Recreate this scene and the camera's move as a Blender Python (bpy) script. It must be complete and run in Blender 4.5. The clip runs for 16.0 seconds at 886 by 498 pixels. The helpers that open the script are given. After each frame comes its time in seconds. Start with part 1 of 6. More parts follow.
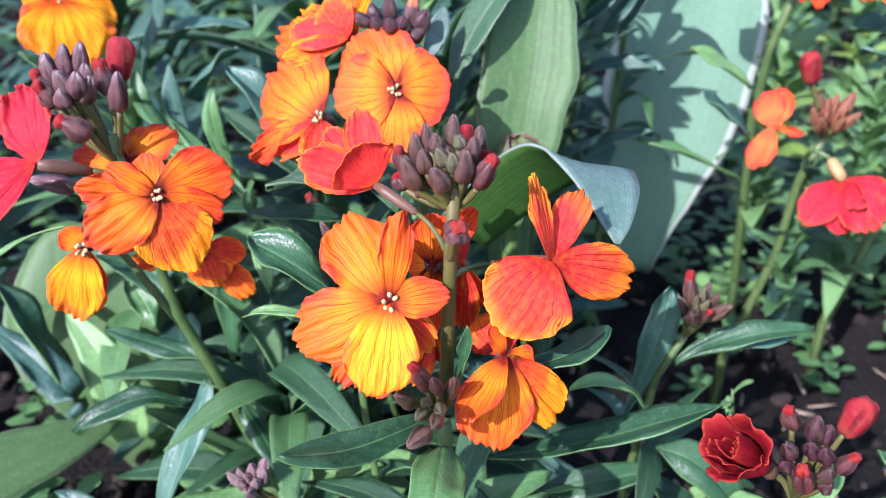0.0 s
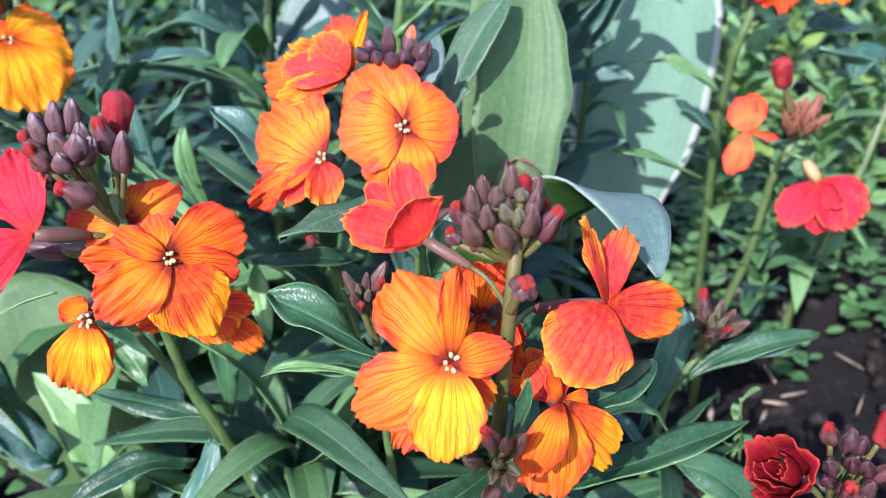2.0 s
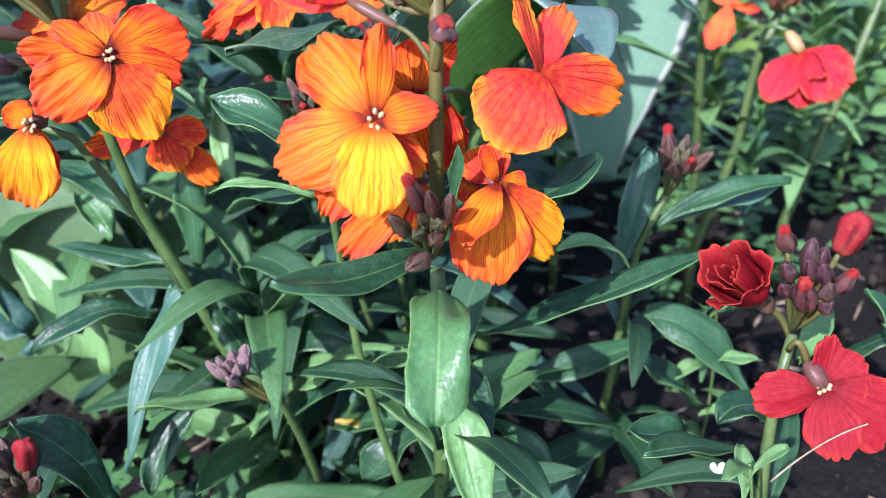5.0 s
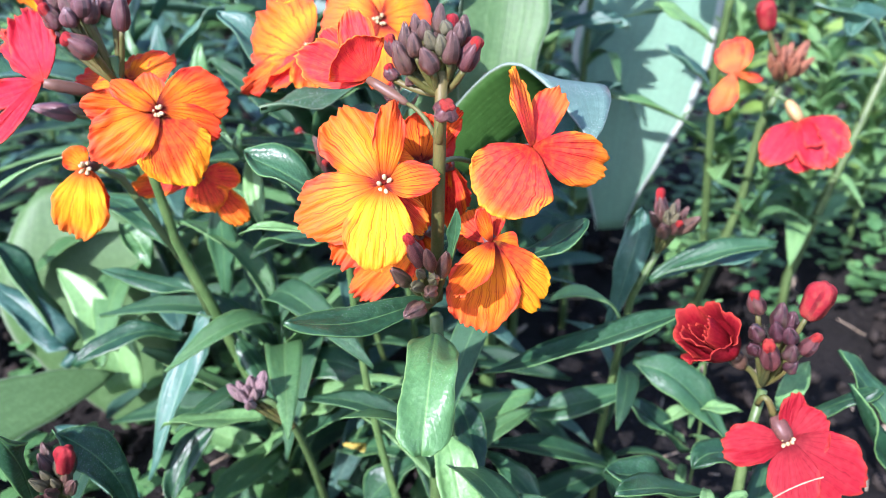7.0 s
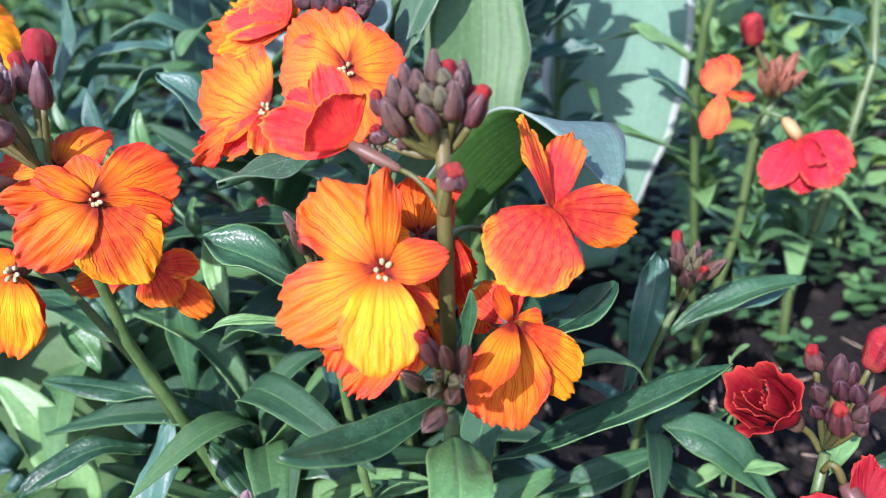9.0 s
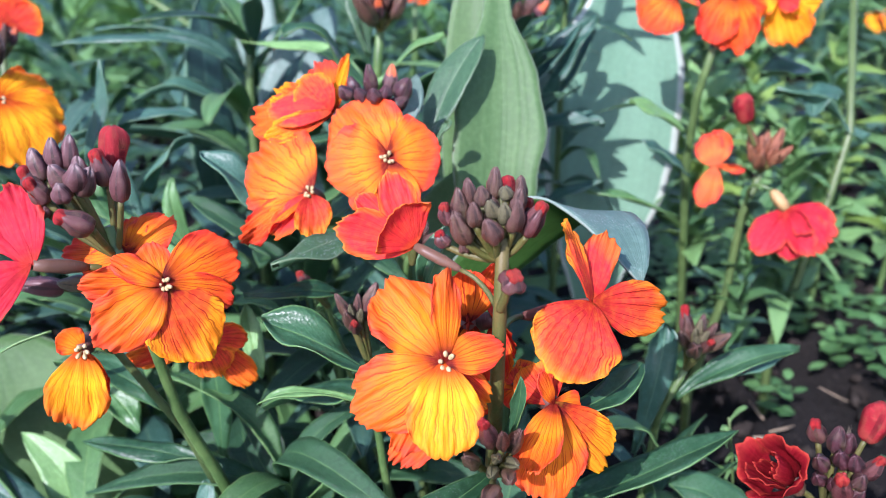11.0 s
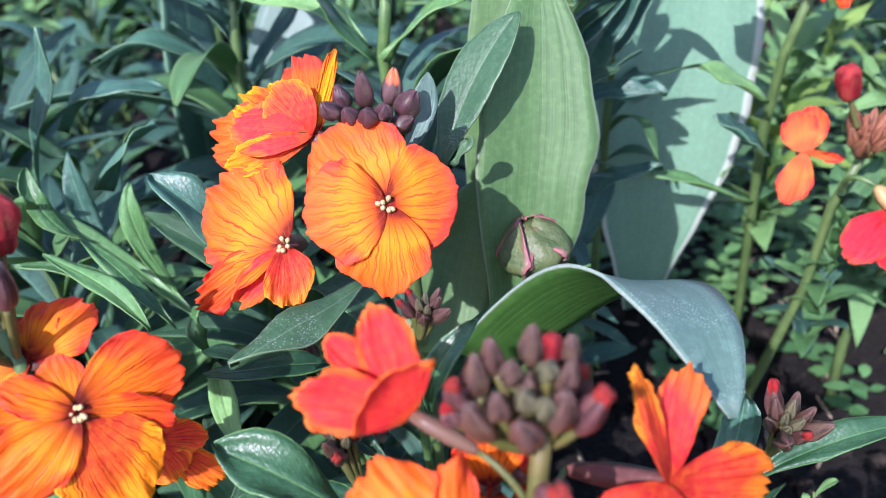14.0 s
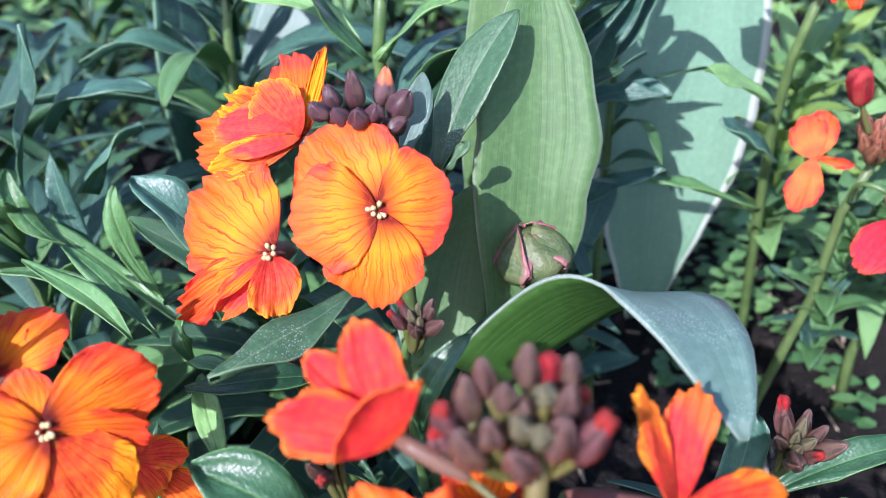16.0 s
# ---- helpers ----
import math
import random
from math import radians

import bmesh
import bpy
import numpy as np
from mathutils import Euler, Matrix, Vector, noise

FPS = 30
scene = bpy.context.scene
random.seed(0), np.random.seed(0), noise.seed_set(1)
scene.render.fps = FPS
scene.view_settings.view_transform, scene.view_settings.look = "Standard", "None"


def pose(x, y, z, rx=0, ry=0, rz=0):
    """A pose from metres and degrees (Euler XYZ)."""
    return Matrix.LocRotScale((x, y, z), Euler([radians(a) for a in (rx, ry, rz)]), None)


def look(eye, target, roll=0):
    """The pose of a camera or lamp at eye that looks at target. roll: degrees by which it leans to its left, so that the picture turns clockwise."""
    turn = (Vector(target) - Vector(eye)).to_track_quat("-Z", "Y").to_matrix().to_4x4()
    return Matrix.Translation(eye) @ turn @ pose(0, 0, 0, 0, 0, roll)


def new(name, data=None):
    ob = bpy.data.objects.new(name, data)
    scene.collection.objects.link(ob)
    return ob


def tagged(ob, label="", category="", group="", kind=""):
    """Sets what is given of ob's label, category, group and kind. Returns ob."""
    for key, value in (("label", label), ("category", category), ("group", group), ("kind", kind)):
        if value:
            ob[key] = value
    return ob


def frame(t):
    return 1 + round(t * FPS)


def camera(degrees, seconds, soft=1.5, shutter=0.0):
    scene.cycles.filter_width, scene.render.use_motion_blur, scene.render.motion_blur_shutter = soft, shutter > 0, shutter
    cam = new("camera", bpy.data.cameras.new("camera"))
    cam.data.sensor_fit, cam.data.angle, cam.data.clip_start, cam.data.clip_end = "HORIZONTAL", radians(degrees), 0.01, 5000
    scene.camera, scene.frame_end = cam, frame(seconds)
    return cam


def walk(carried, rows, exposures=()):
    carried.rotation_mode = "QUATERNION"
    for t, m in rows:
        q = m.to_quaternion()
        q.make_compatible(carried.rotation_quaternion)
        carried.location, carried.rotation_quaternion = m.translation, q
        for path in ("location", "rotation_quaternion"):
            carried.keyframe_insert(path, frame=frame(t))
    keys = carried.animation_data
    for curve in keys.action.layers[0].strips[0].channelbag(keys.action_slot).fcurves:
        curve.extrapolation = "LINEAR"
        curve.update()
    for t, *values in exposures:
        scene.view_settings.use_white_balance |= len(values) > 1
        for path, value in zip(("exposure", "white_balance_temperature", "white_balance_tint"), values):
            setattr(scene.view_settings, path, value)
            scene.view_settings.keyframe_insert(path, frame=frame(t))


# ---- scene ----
cam = camera(56.3, 16.0, 0.7)
METRES, EYE, TILT, LEAN, TURN = 0.3, 0.21, -28.0, 0.0, 0.0
ROWS = [
    (0.0, 0.0, 0.0, 0.0, 0.0, 0.0, 0.0),
    (0.5, 0.0011, 0.0007, 0.0093, -0.03, 0.14, 0.09),
    (1.0, -0.0161, -0.0045, 0.0364, -0.39, 0.02, 0.88),
    (1.5, -0.0535, 0.0107, 0.0362, -3.03, -0.11, 2.82),
    (2.0, -0.0733, 0.0223, 0.0351, -5.94, -0.65, 3.99),
    (2.5, -0.0814, 0.0142, 0.0387, -7.06, -0.67, 4.63),
    (3.0, -0.1052, 0.0144, 0.0345, -7.35, -0.64, 5.14),
    (3.5, -0.0962, 0.0265, 0.0068, -7.39, -0.44, 5.36),
    (4.0, -0.0674, 0.0434, -0.0361, -7.12, -0.31, 5.3),
    (4.5, -0.0401, 0.0459, -0.0852, -4.9, -0.45, 5.31),
    (7.0, -0.0117, -0.0344, -0.0807, -1.87, 1.54, 1.45),
    (7.5, 0.0155, -0.0277, -0.0559, -1.81, 2.33, 1.14),
    (8.0, 0.0308, -0.0038, -0.0397, -1.79, 2.69, 1.32),
    (8.5, 0.0158, 0.0184, -0.0354, -1.97, 3.07, 3.34),
    (9.0, -0.0356, 0.0509, -0.0465, -4.83, 3.51, 6.93),
    (11.5, -0.085, -0.0203, 0.0381, -7.35, 5.04, 6.54),
    (12.0, -0.0684, -0.0353, 0.0879, -5.34, 3.34, 6.97),
    (12.5, -0.0719, -0.0053, 0.0996, -5.23, -0.82, 6.78),
    (13.0, -0.0613, 0.0408, 0.1127, -5.22, -2.33, 6.58),
    (13.5, -0.0513, 0.1077, 0.1109, -5.17, -2.69, 6.34),
    (14.0, -0.0446, 0.1522, 0.112, -5.09, -2.94, 6.2),
    (14.5, -0.0417, 0.1773, 0.1134, -5.09, -2.9, 5.99),
    (15.0, -0.0339, 0.1757, 0.1224, -4.9, -2.85, 5.9),
    (15.5, -0.0283, 0.1775, 0.1194, -4.92, -2.77, 5.87),
    (16.0, -0.0384, 0.1752, 0.1127, -4.98, -2.64, 5.88),
]
EXPOSURES = [(0.0, 1.17, 5650, 31), (4.0, 1.15, 5650, 31), (4.5, 1.10, 5550, 27), (7.0, 1.52, 5600, 29), (8.0, 1.27, 5650, 31), (9.0, 1.15, 5650, 31), (12.0, 1.03, 5650, 30), (13.5, 1.07, 5650, 30), (16.0, 1.20, 5650, 30)]
walk(cam, [(t, pose(0, 0, EYE, TILT, LEAN, TURN) @ pose(METRES * x, METRES * y, METRES * z, 90 + pitch, roll, yaw)) for t, x, y, z, yaw, pitch, roll in ROWS], EXPOSURES)
cam.data.dof.use_dof = True
cam.data.dof.focus_distance = 0.146
cam.data.dof.aperture_fstop = 22.0

# ---- light ----
SUN = Vector((-0.45, -0.66, 0.60)).normalized()
world = bpy.data.worlds.new("world")
scene.world = world
world.use_nodes = True
wn = world.node_tree
sky = wn.nodes.new("ShaderNodeTexSky")
sky.sky_type = 'NISHITA'
sky.sun_disc = False
sky.sun_elevation = math.asin(SUN.z)
sky.sun_rotation = math.atan2(SUN.x, SUN.y)
wn.links.new(sky.outputs[0], wn.nodes["Background"].inputs[0])
wn.nodes["Background"].inputs[1].default_value = 0.15
sun = new("sun", bpy.data.lights.new("sun", 'SUN'))
sun.data.energy = 4.2
sun.data.angle = radians(0.55)
sun.data.color = (1.0, 0.95, 0.87)
sun.matrix_world = look(SUN * 5, (0, 0, 0))


# ---- materials ----
class Nodes:
    """A short way to write node materials."""

    def __init__(self, name):
        self.m = bpy.data.materials.new(name)
        self.m.use_nodes = True
        self.t = self.m.node_tree
        self.t.nodes.clear()

    def n(self, kind, ins=None):
        node = self.t.nodes.new("ShaderNode" + kind)
        return self.feed(node, ins)

    def feed(self, node, ins):
        for key, value in (ins or {}).items():
            if isinstance(value, bpy.types.NodeSocket):
                self.t.links.new(value, node.inputs[key])
            else:
                node.inputs[key].default_value = value
        return node

    def math(self, op, a, b=0.0, c=0.0):
        node = self.t.nodes.new("ShaderNodeMath")
        node.operation = op
        return self.feed(node, {0: a, 1: b, 2: c}).outputs[0]

    def mix(self, f, a, b, how='MIX'):
        node = self.t.nodes.new("ShaderNodeMix")
        node.data_type, node.blend_type = 'RGBA', how
        self.feed(node, {0: f})
        for i, v in ((6, a), (7, b)):
            if isinstance(v, bpy.types.NodeSocket):
                self.t.links.new(v, node.inputs[i])
            else:
                node.inputs[i].default_value = (*v[:3], 1)
        return node.outputs[2]

    def step(self, x, lo, hi, a=0.0, b=1.0):
        node = self.t.nodes.new("ShaderNodeMapRange")
        node.interpolation_type = 'SMOOTHSTEP'
        return self.feed(node, {0: x, 1: lo, 2: hi, 3: a, 4: b}).outputs[0]

    def noise(self, scale, detail=2.0, vec=None, rough=0.5):
        ins = {"Scale": scale, "Detail": detail, "Roughness": rough}
        ins["Vector"] = vec if vec is not None else self.n("TexCoord").outputs["Object"]
        return self.n("TexNoise", ins).outputs[0]

    def done(self, colour, rough, bump=None, height=0.0003, thin=0.0, thin_colour=None, spec=0.5, sheen=0.0, strength=0.6, coat=0.0):
        ins = {"Base Color": colour, "Roughness": rough, "Specular IOR Level": spec, "Coat Weight": coat, "Coat Roughness": 0.35}
        if sheen:
            ins["Sheen Weight"] = sheen
        if bump is not None:
            ins["Normal"] = self.n("Bump", {"Strength": strength, "Distance": height, "Height": bump}).outputs[0]
        out = self.n("BsdfPrincipled", ins).outputs[0]
        if thin:
            tr = self.n("BsdfTranslucent", {"Color": thin_colour if thin_colour is not None else colour}).outputs[0]
            out = self.n("MixShader", {0: thin, 1: out, 2: tr}).outputs[0]
        self.t.links.new(out, self.n("OutputMaterial").inputs[0])
        return self.m


def petal_material(name, throat, inner, outer, rim, vein, veins=0.75, late=0.84):
    """A petal: colours from the claw to the rim, with a fan of branching darker veins."""
    k = Nodes(name)
    uv = k.n("UVMap").outputs[0]
    sep = k.n("SeparateXYZ", {0: uv})
    s, u = sep.outputs[0], sep.outputs[1]
    rnd = k.n("ObjectInfo").outputs["Random"]
    big = k.noise(95, 2)
    fine = k.noise(900, 3)
    wob = k.math('MULTIPLY', k.math('SUBTRACT', k.noise(330, 3), 0.5), 0.055)
    across = k.math('ADD', k.math('SUBTRACT', s, 0.5), wob)
    # blotches shift where the colours change
    uu = k.math('ADD', u, k.math('MULTIPLY', k.math('SUBTRACT', big, 0.5), 0.45))
    uu = k.math('ADD', uu, k.math('MULTIPLY', k.math('SUBTRACT', rnd, 0.5), 0.22))
    lop = k.math('MULTIPLY', k.math('SUBTRACT', k.math('FRACT', k.math('MULTIPLY', rnd, 7.3)), 0.5), 0.9)
    uu = k.math('ADD', uu, k.math('MULTIPLY', across, lop))
    edge = k.math('MULTIPLY', k.math('ABSOLUTE', across), 2.0)
    reach = k.math('MAXIMUM', uu, k.math('MULTIPLY', k.math('ADD', edge, 0.12), k.step(u, 0.2, 0.6)))
    warm = tuple(0.25 * p + 0.75 * q for p, q in zip(inner, vein))
    c = k.mix(k.step(u, 0.08, 0.20), throat, warm)
    c = k.mix(k.step(k.math('ADD', u, wob), 0.10, 0.42), c, inner)
    c = k.mix(k.step(reach, 0.38, 0.88), c, outer)
    c = k.mix(k.step(reach, late, late + 0.22, 0, 0.85), c, rim)
    c = k.mix(k.step(k.math('MAXIMUM', u, k.math('MULTIPLY', edge, k.step(u, 0.3, 0.6))), 0.955, 0.99, 0, 0.45), c, tuple(min(1, x * y) for x, y in zip(rim, (1.12, 2.0, 1.0))))
    # veins that fan out to the edge and fork twice on the way
    fan = k.math('MULTIPLY', across, k.math('MULTIPLY_ADD', u, -0.42, 1.0))
    fan = k.math('ADD', fan, k.math('MULTIPLY', rnd, 3.0))
    line = None
    for count, start, width, weight in ((11.0, 0.02, 0.10, 1.0), (22.0, 0.30, 0.15, 0.75), (44.0, 0.56, 0.22, 0.40)):
        off = k.math('MULTIPLY', k.math('SUBTRACT', k.noise(500, 2), 0.5), 0.6)
        x = k.math('ADD', k.math('MULTIPLY', fan, count), off)
        cell = k.math('FLOOR', x)
        each = k.n("TexWhiteNoise", {"Vector": k.n("CombineXYZ", {0: cell, 1: k.math('MULTIPLY', rnd, 50.0), 2: count}).outputs[0]}).outputs[0]
        w = k.math('ABSOLUTE', k.math('SUBTRACT', k.math('FRACT', x), k.math('MULTIPLY_ADD', each, 0.3, 0.35)))
        one = k.step(w, 0.03, width, 1, 0)
        one = k.math('MULTIPLY', one, k.math('MULTIPLY_ADD', each, 0.5 * weight, 0.5 * weight))
        one = k.math('MULTIPLY', one, k.step(k.math('SUBTRACT', u, k.math('MULTIPLY', each, 0.15)), start, start + 0.14))
        line = one if line is None else k.math('MAXIMUM', line, one)
    fade = k.step(k.math('ADD', u, k.math('MULTIPLY', k.math('SUBTRACT', big, 0.5), 0.5)), 0.60, 1.02, 1, 0.3)
    patch = k.step(k.noise(170, 3), 0.30, 0.60, 0.7, 1)
    amount = k.math('MULTIPLY', k.math('MULTIPLY', line, fade), k.math('MULTIPLY', patch, veins))
    c = k.mix(amount, c, vein)
    c = k.mix(k.step(fine, 0.35, 0.75, 0, 0.18), c, tuple(min(1, 1.25 * x + 0.01) for x in rim))
    pleat = k.noise(1.0, 3, k.n("CombineXYZ", {0: k.math('MULTIPLY', fan, 24.0), 1: k.math('MULTIPLY', u, 2.2), 2: k.math('MULTIPLY', rnd, 9.0)}).outputs[0], 0.6)
    c = k.mix(k.step(pleat, 0.50, 0.78, 0, 0.30), c, tuple(min(1, 1.05 * x + 0.015) for x in inner))
    c = k.mix(k.step(pleat, 0.22, 0.50, 0.30, 0), c, tuple(0.55 * p + 0.45 * q for p, q in zip(outer, vein)))
    h = k.math('ADD', k.math('MULTIPLY', line, -0.25), k.math('MULTIPLY', fine, 0.40))
    h = k.math('ADD', h, k.math('MULTIPLY', pleat, 1.5))
    return k.done(c, 0.55, h, 0.0003, thin=0.36, spec=0.14, strength=0.5)


GOLD = petal_material("petal_gold", (0.16, 0.008, 0.006), (0.89, 0.285, 0.003), (0.84, 0.140, 0.008), (0.80, 0.080, 0.040), (0.42, 0.018, 0.004), 0.95)
YELLOW = petal_material("petal_yellow", (0.50, 0.06, 0.004), (0.91, 0.47, 0.003), (0.89, 0.37, 0.003), (0.83, 0.15, 0.022), (0.55, 0.060, 0.003), 0.9)
ORANGE = petal_material("petal_orange", (0.08, 0.006, 0.006), (0.86, 0.22, 0.003), (0.80, 0.090, 0.012), (0.74, 0.050, 0.030), (0.30, 0.007, 0.006), 1.25)
AMBER = petal_material("petal_amber", (0.16, 0.008, 0.004), (0.91, 0.275, 0.003), (0.87, 0.140, 0.012), (0.80, 0.060, 0.045), (0.46, 0.016, 0.006), 0.85)
VERMILION = petal_material("petal_vermilion", (0.40, 0.02, 0.010), (0.73, 0.046, 0.032), (0.80, 0.084, 0.024), (0.90, 0.25, 0.012), (0.26, 0.004, 0.010), 1.25, late=0.76)
SCARLET = petal_material("petal_scarlet", (0.60, 0.06, 0.015), (0.80, 0.050, 0.040), (0.78, 0.044, 0.048), (0.88, 0.18, 0.025), (0.46, 0.010, 0.020), 0.7, late=0.80)
PINK = petal_material("petal_red_pink", (0.45, 0.03, 0.020), (0.56, 0.024, 0.046), (0.58, 0.027, 0.048), (0.66, 0.080, 0.050), (0.34, 0.008, 0.016), 0.6)
CRIMSON = petal_material("petal_crimson", (0.15, 0.004, 0.008), (0.30, 0.009, 0.018), (0.33, 0.012, 0.022), (0.42, 0.036, 0.030), (0.16, 0.003, 0.008), 0.8)
FLAME = petal_material("petal_flame", (0.08, 0.006, 0.006), (0.74, 0.072, 0.018), (0.83, 0.120, 0.012), (0.93, 0.35, 0.002), (0.28, 0.006, 0.007), 1.3, late=0.66)
CORAL = petal_material("petal_coral", (0.68, 0.14, 0.04), (0.82, 0.20, 0.035), (0.78, 0.12, 0.03), (0.66, 0.04, 0.04), (0.58, 0.07, 0.03), 0.3)


def leaf_material(name, base, pale, rib, rough=0.42, stripes=0.0, bloom=0.0, thin=0.22, margin=0.0, spec=0.5):
    k = Nodes(name)
    uv = k.n("UVMap").outputs[0]
    sep = k.n("SeparateXYZ", {0: uv})
    s, u = sep.outputs[0], sep.outputs[1]
    a = k.math('ABSOLUTE', k.math('SUBTRACT', s, 0.5))
    rnd = k.n("ObjectInfo").outputs["Random"]
    isl = k.n("NewGeometry").outputs["Random Per Island"]
    var = k.math('FRACT', k.math('ADD', rnd, isl))
    big = k.noise(60, 3)
    fine = k.noise(700, 4)
    c = k.mix(k.step(k.math('ADD', big, k.math('MULTIPLY', k.math('SUBTRACT', var, 0.5), 0.5)), 0.3, 0.75), base, pale)
    c = k.mix(k.step(fine, 0.4, 0.75, 0, 0.35), c, tuple(x * 1.55 for x in pale))
    if stripes:
        wob = k.math('MULTIPLY', k.math('SUBTRACT', big, 0.5), 0.05)
        band = k.noise(1.0, 3, k.n("CombineXYZ", {0: k.math('MULTIPLY', k.math('ADD', s, wob), 26.0), 1: k.math('MULTIPLY', u, 0.8), 2: k.math('MULTIPLY', var, 7.0)}).outputs[0])
        c = k.mix(k.step(band, 0.36, 0.66, 0, stripes), c, tuple(min(1, x * 1.9) for x in pale))
        h = k.math('ADD', k.math('MULTIPLY', band, 1.2), k.math('MULTIPLY', fine, 0.4))
        c = k.mix(k.step(a, 0.47 - margin, 0.495 - margin, 0, 0.25 + 16 * margin), c, (0.58, 0.62, 0.52))
    else:
        side = k.math('ABSOLUTE', k.math('SUBTRACT', k.math('FRACT', k.math('ADD', k.math('MULTIPLY', u, 9.0), k.math('MULTIPLY', a, -7.0))), 0.5))
        c = k.mix(k.step(side, 0.0, 0.10, 0.07, 0), c, rib)
        c = k.mix(k.step(a, 0.006, 0.030, 0.5, 0), c, rib)
        c = k.mix(k.step(a, 0.470, 0.490, 0, 0.7), c, rib)
        h = k.math('ADD', k.math('MULTIPLY', k.step(a, 0.0, 0.09), 0.9), k.math('MULTIPLY', fine, 0.6))
        h = k.math('ADD', h, k.math('MULTIPLY', k.step(side, 0.0, 0.2), 0.10))
        cells = k.n("TexVoronoi", {"Vector": k.n("TexCoord").outputs["Object"], "Scale": 1300.0}).outputs[0]
        h = k.math('ADD', h, k.math('MULTIPLY', cells, 0.5))
        h = k.math('ADD', h, k.math('MULTIPLY', k.noise(210, 2), 0.5))
    if bloom:
        spots = k.n("TexVoronoi", {"Vector": k.n("TexCoord").outputs["Object"], "Scale": 2400.0}).outputs[0]
        c = k.mix(k.math('MULTIPLY', k.step(spots, 0.10, 0.34, 0.8 * bloom, 0), k.step(k.noise(120, 2), 0.42, 0.66)), c, (0.6, 0.66, 0.62))
    r = k.math('ADD', rough, k.math('MULTIPLY', k.math('SUBTRACT', fine, 0.5), 0.3))
    return k.done(c, r, h, 0.0003, thin=thin, thin_colour=k.mix(0.5, c, (0.20, 0.44, 0.04)), spec=spec, strength=0.5)


LEAF = leaf_material("wallflower_leaf", (0.013, 0.050, 0.022), (0.036, 0.108, 0.045), (0.14, 0.29, 0.09), 0.38, bloom=0.25, spec=0.45)
LEAF_MID = leaf_material("fresh_leaf", (0.048, 0.136, 0.042), (0.092, 0.220, 0.070), (0.20, 0.36, 0.11), 0.40, bloom=0.3)
LEAF_YELLOW = leaf_material("yellowing_leaf", (0.32, 0.26, 0.04), (0.44, 0.35, 0.05), (0.6, 0.5, 0.12), 0.5)
WHITE = petal_material("petal_white", (0.5, 0.55, 0.3), (0.75, 0.76, 0.72), (0.8, 0.8, 0.78), (0.8, 0.8, 0.8), (0.6, 0.62, 0.55), 0.2)
LEAF_PALE = leaf_material("pale_leaf", (0.096, 0.220, 0.068), (0.168, 0.335, 0.110), (0.22, 0.38, 0.13), 0.42)
LEAF_LIME = leaf_material("lime_leaf", (0.150, 0.270, 0.045), (0.240, 0.390, 0.085), (0.30, 0.44, 0.15), 0.40, thin=0.3)
LEAF_GREY = leaf_material("downy_leaf", (0.034, 0.092, 0.040), (0.068, 0.148, 0.066), (0.18, 0.27, 0.15), 0.5, bloom=0.9)
LEAF_BLUE = leaf_material("far_leaf", (0.023, 0.078, 0.056), (0.060, 0.152, 0.104), (0.16, 0.30, 0.17), 0.42, bloom=0.3, spec=0.45)
TULIP = leaf_material("tulip_leaf", (0.074, 0.158, 0.050), (0.112, 0.210, 0.074), (0.25, 0.36, 0.2), 0.55, stripes=0.10, thin=0.34)
TULIP_GREY = leaf_material("bloomed_tulip_leaf", (0.082, 0.155, 0.120), (0.115, 0.198, 0.155), (0.25, 0.36, 0.2), 0.5, stripes=0.10, bloom=0.8, thin=0.2)
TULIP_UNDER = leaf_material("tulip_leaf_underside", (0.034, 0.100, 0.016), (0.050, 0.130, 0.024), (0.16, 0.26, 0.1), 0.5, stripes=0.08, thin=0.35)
TULIP_RIM = leaf_material("margined_tulip_leaf", (0.086, 0.195, 0.116), (0.118, 0.238, 0.144), (0.25, 0.36, 0.2), 0.55, stripes=0.12, thin=0.2, margin=0.032)


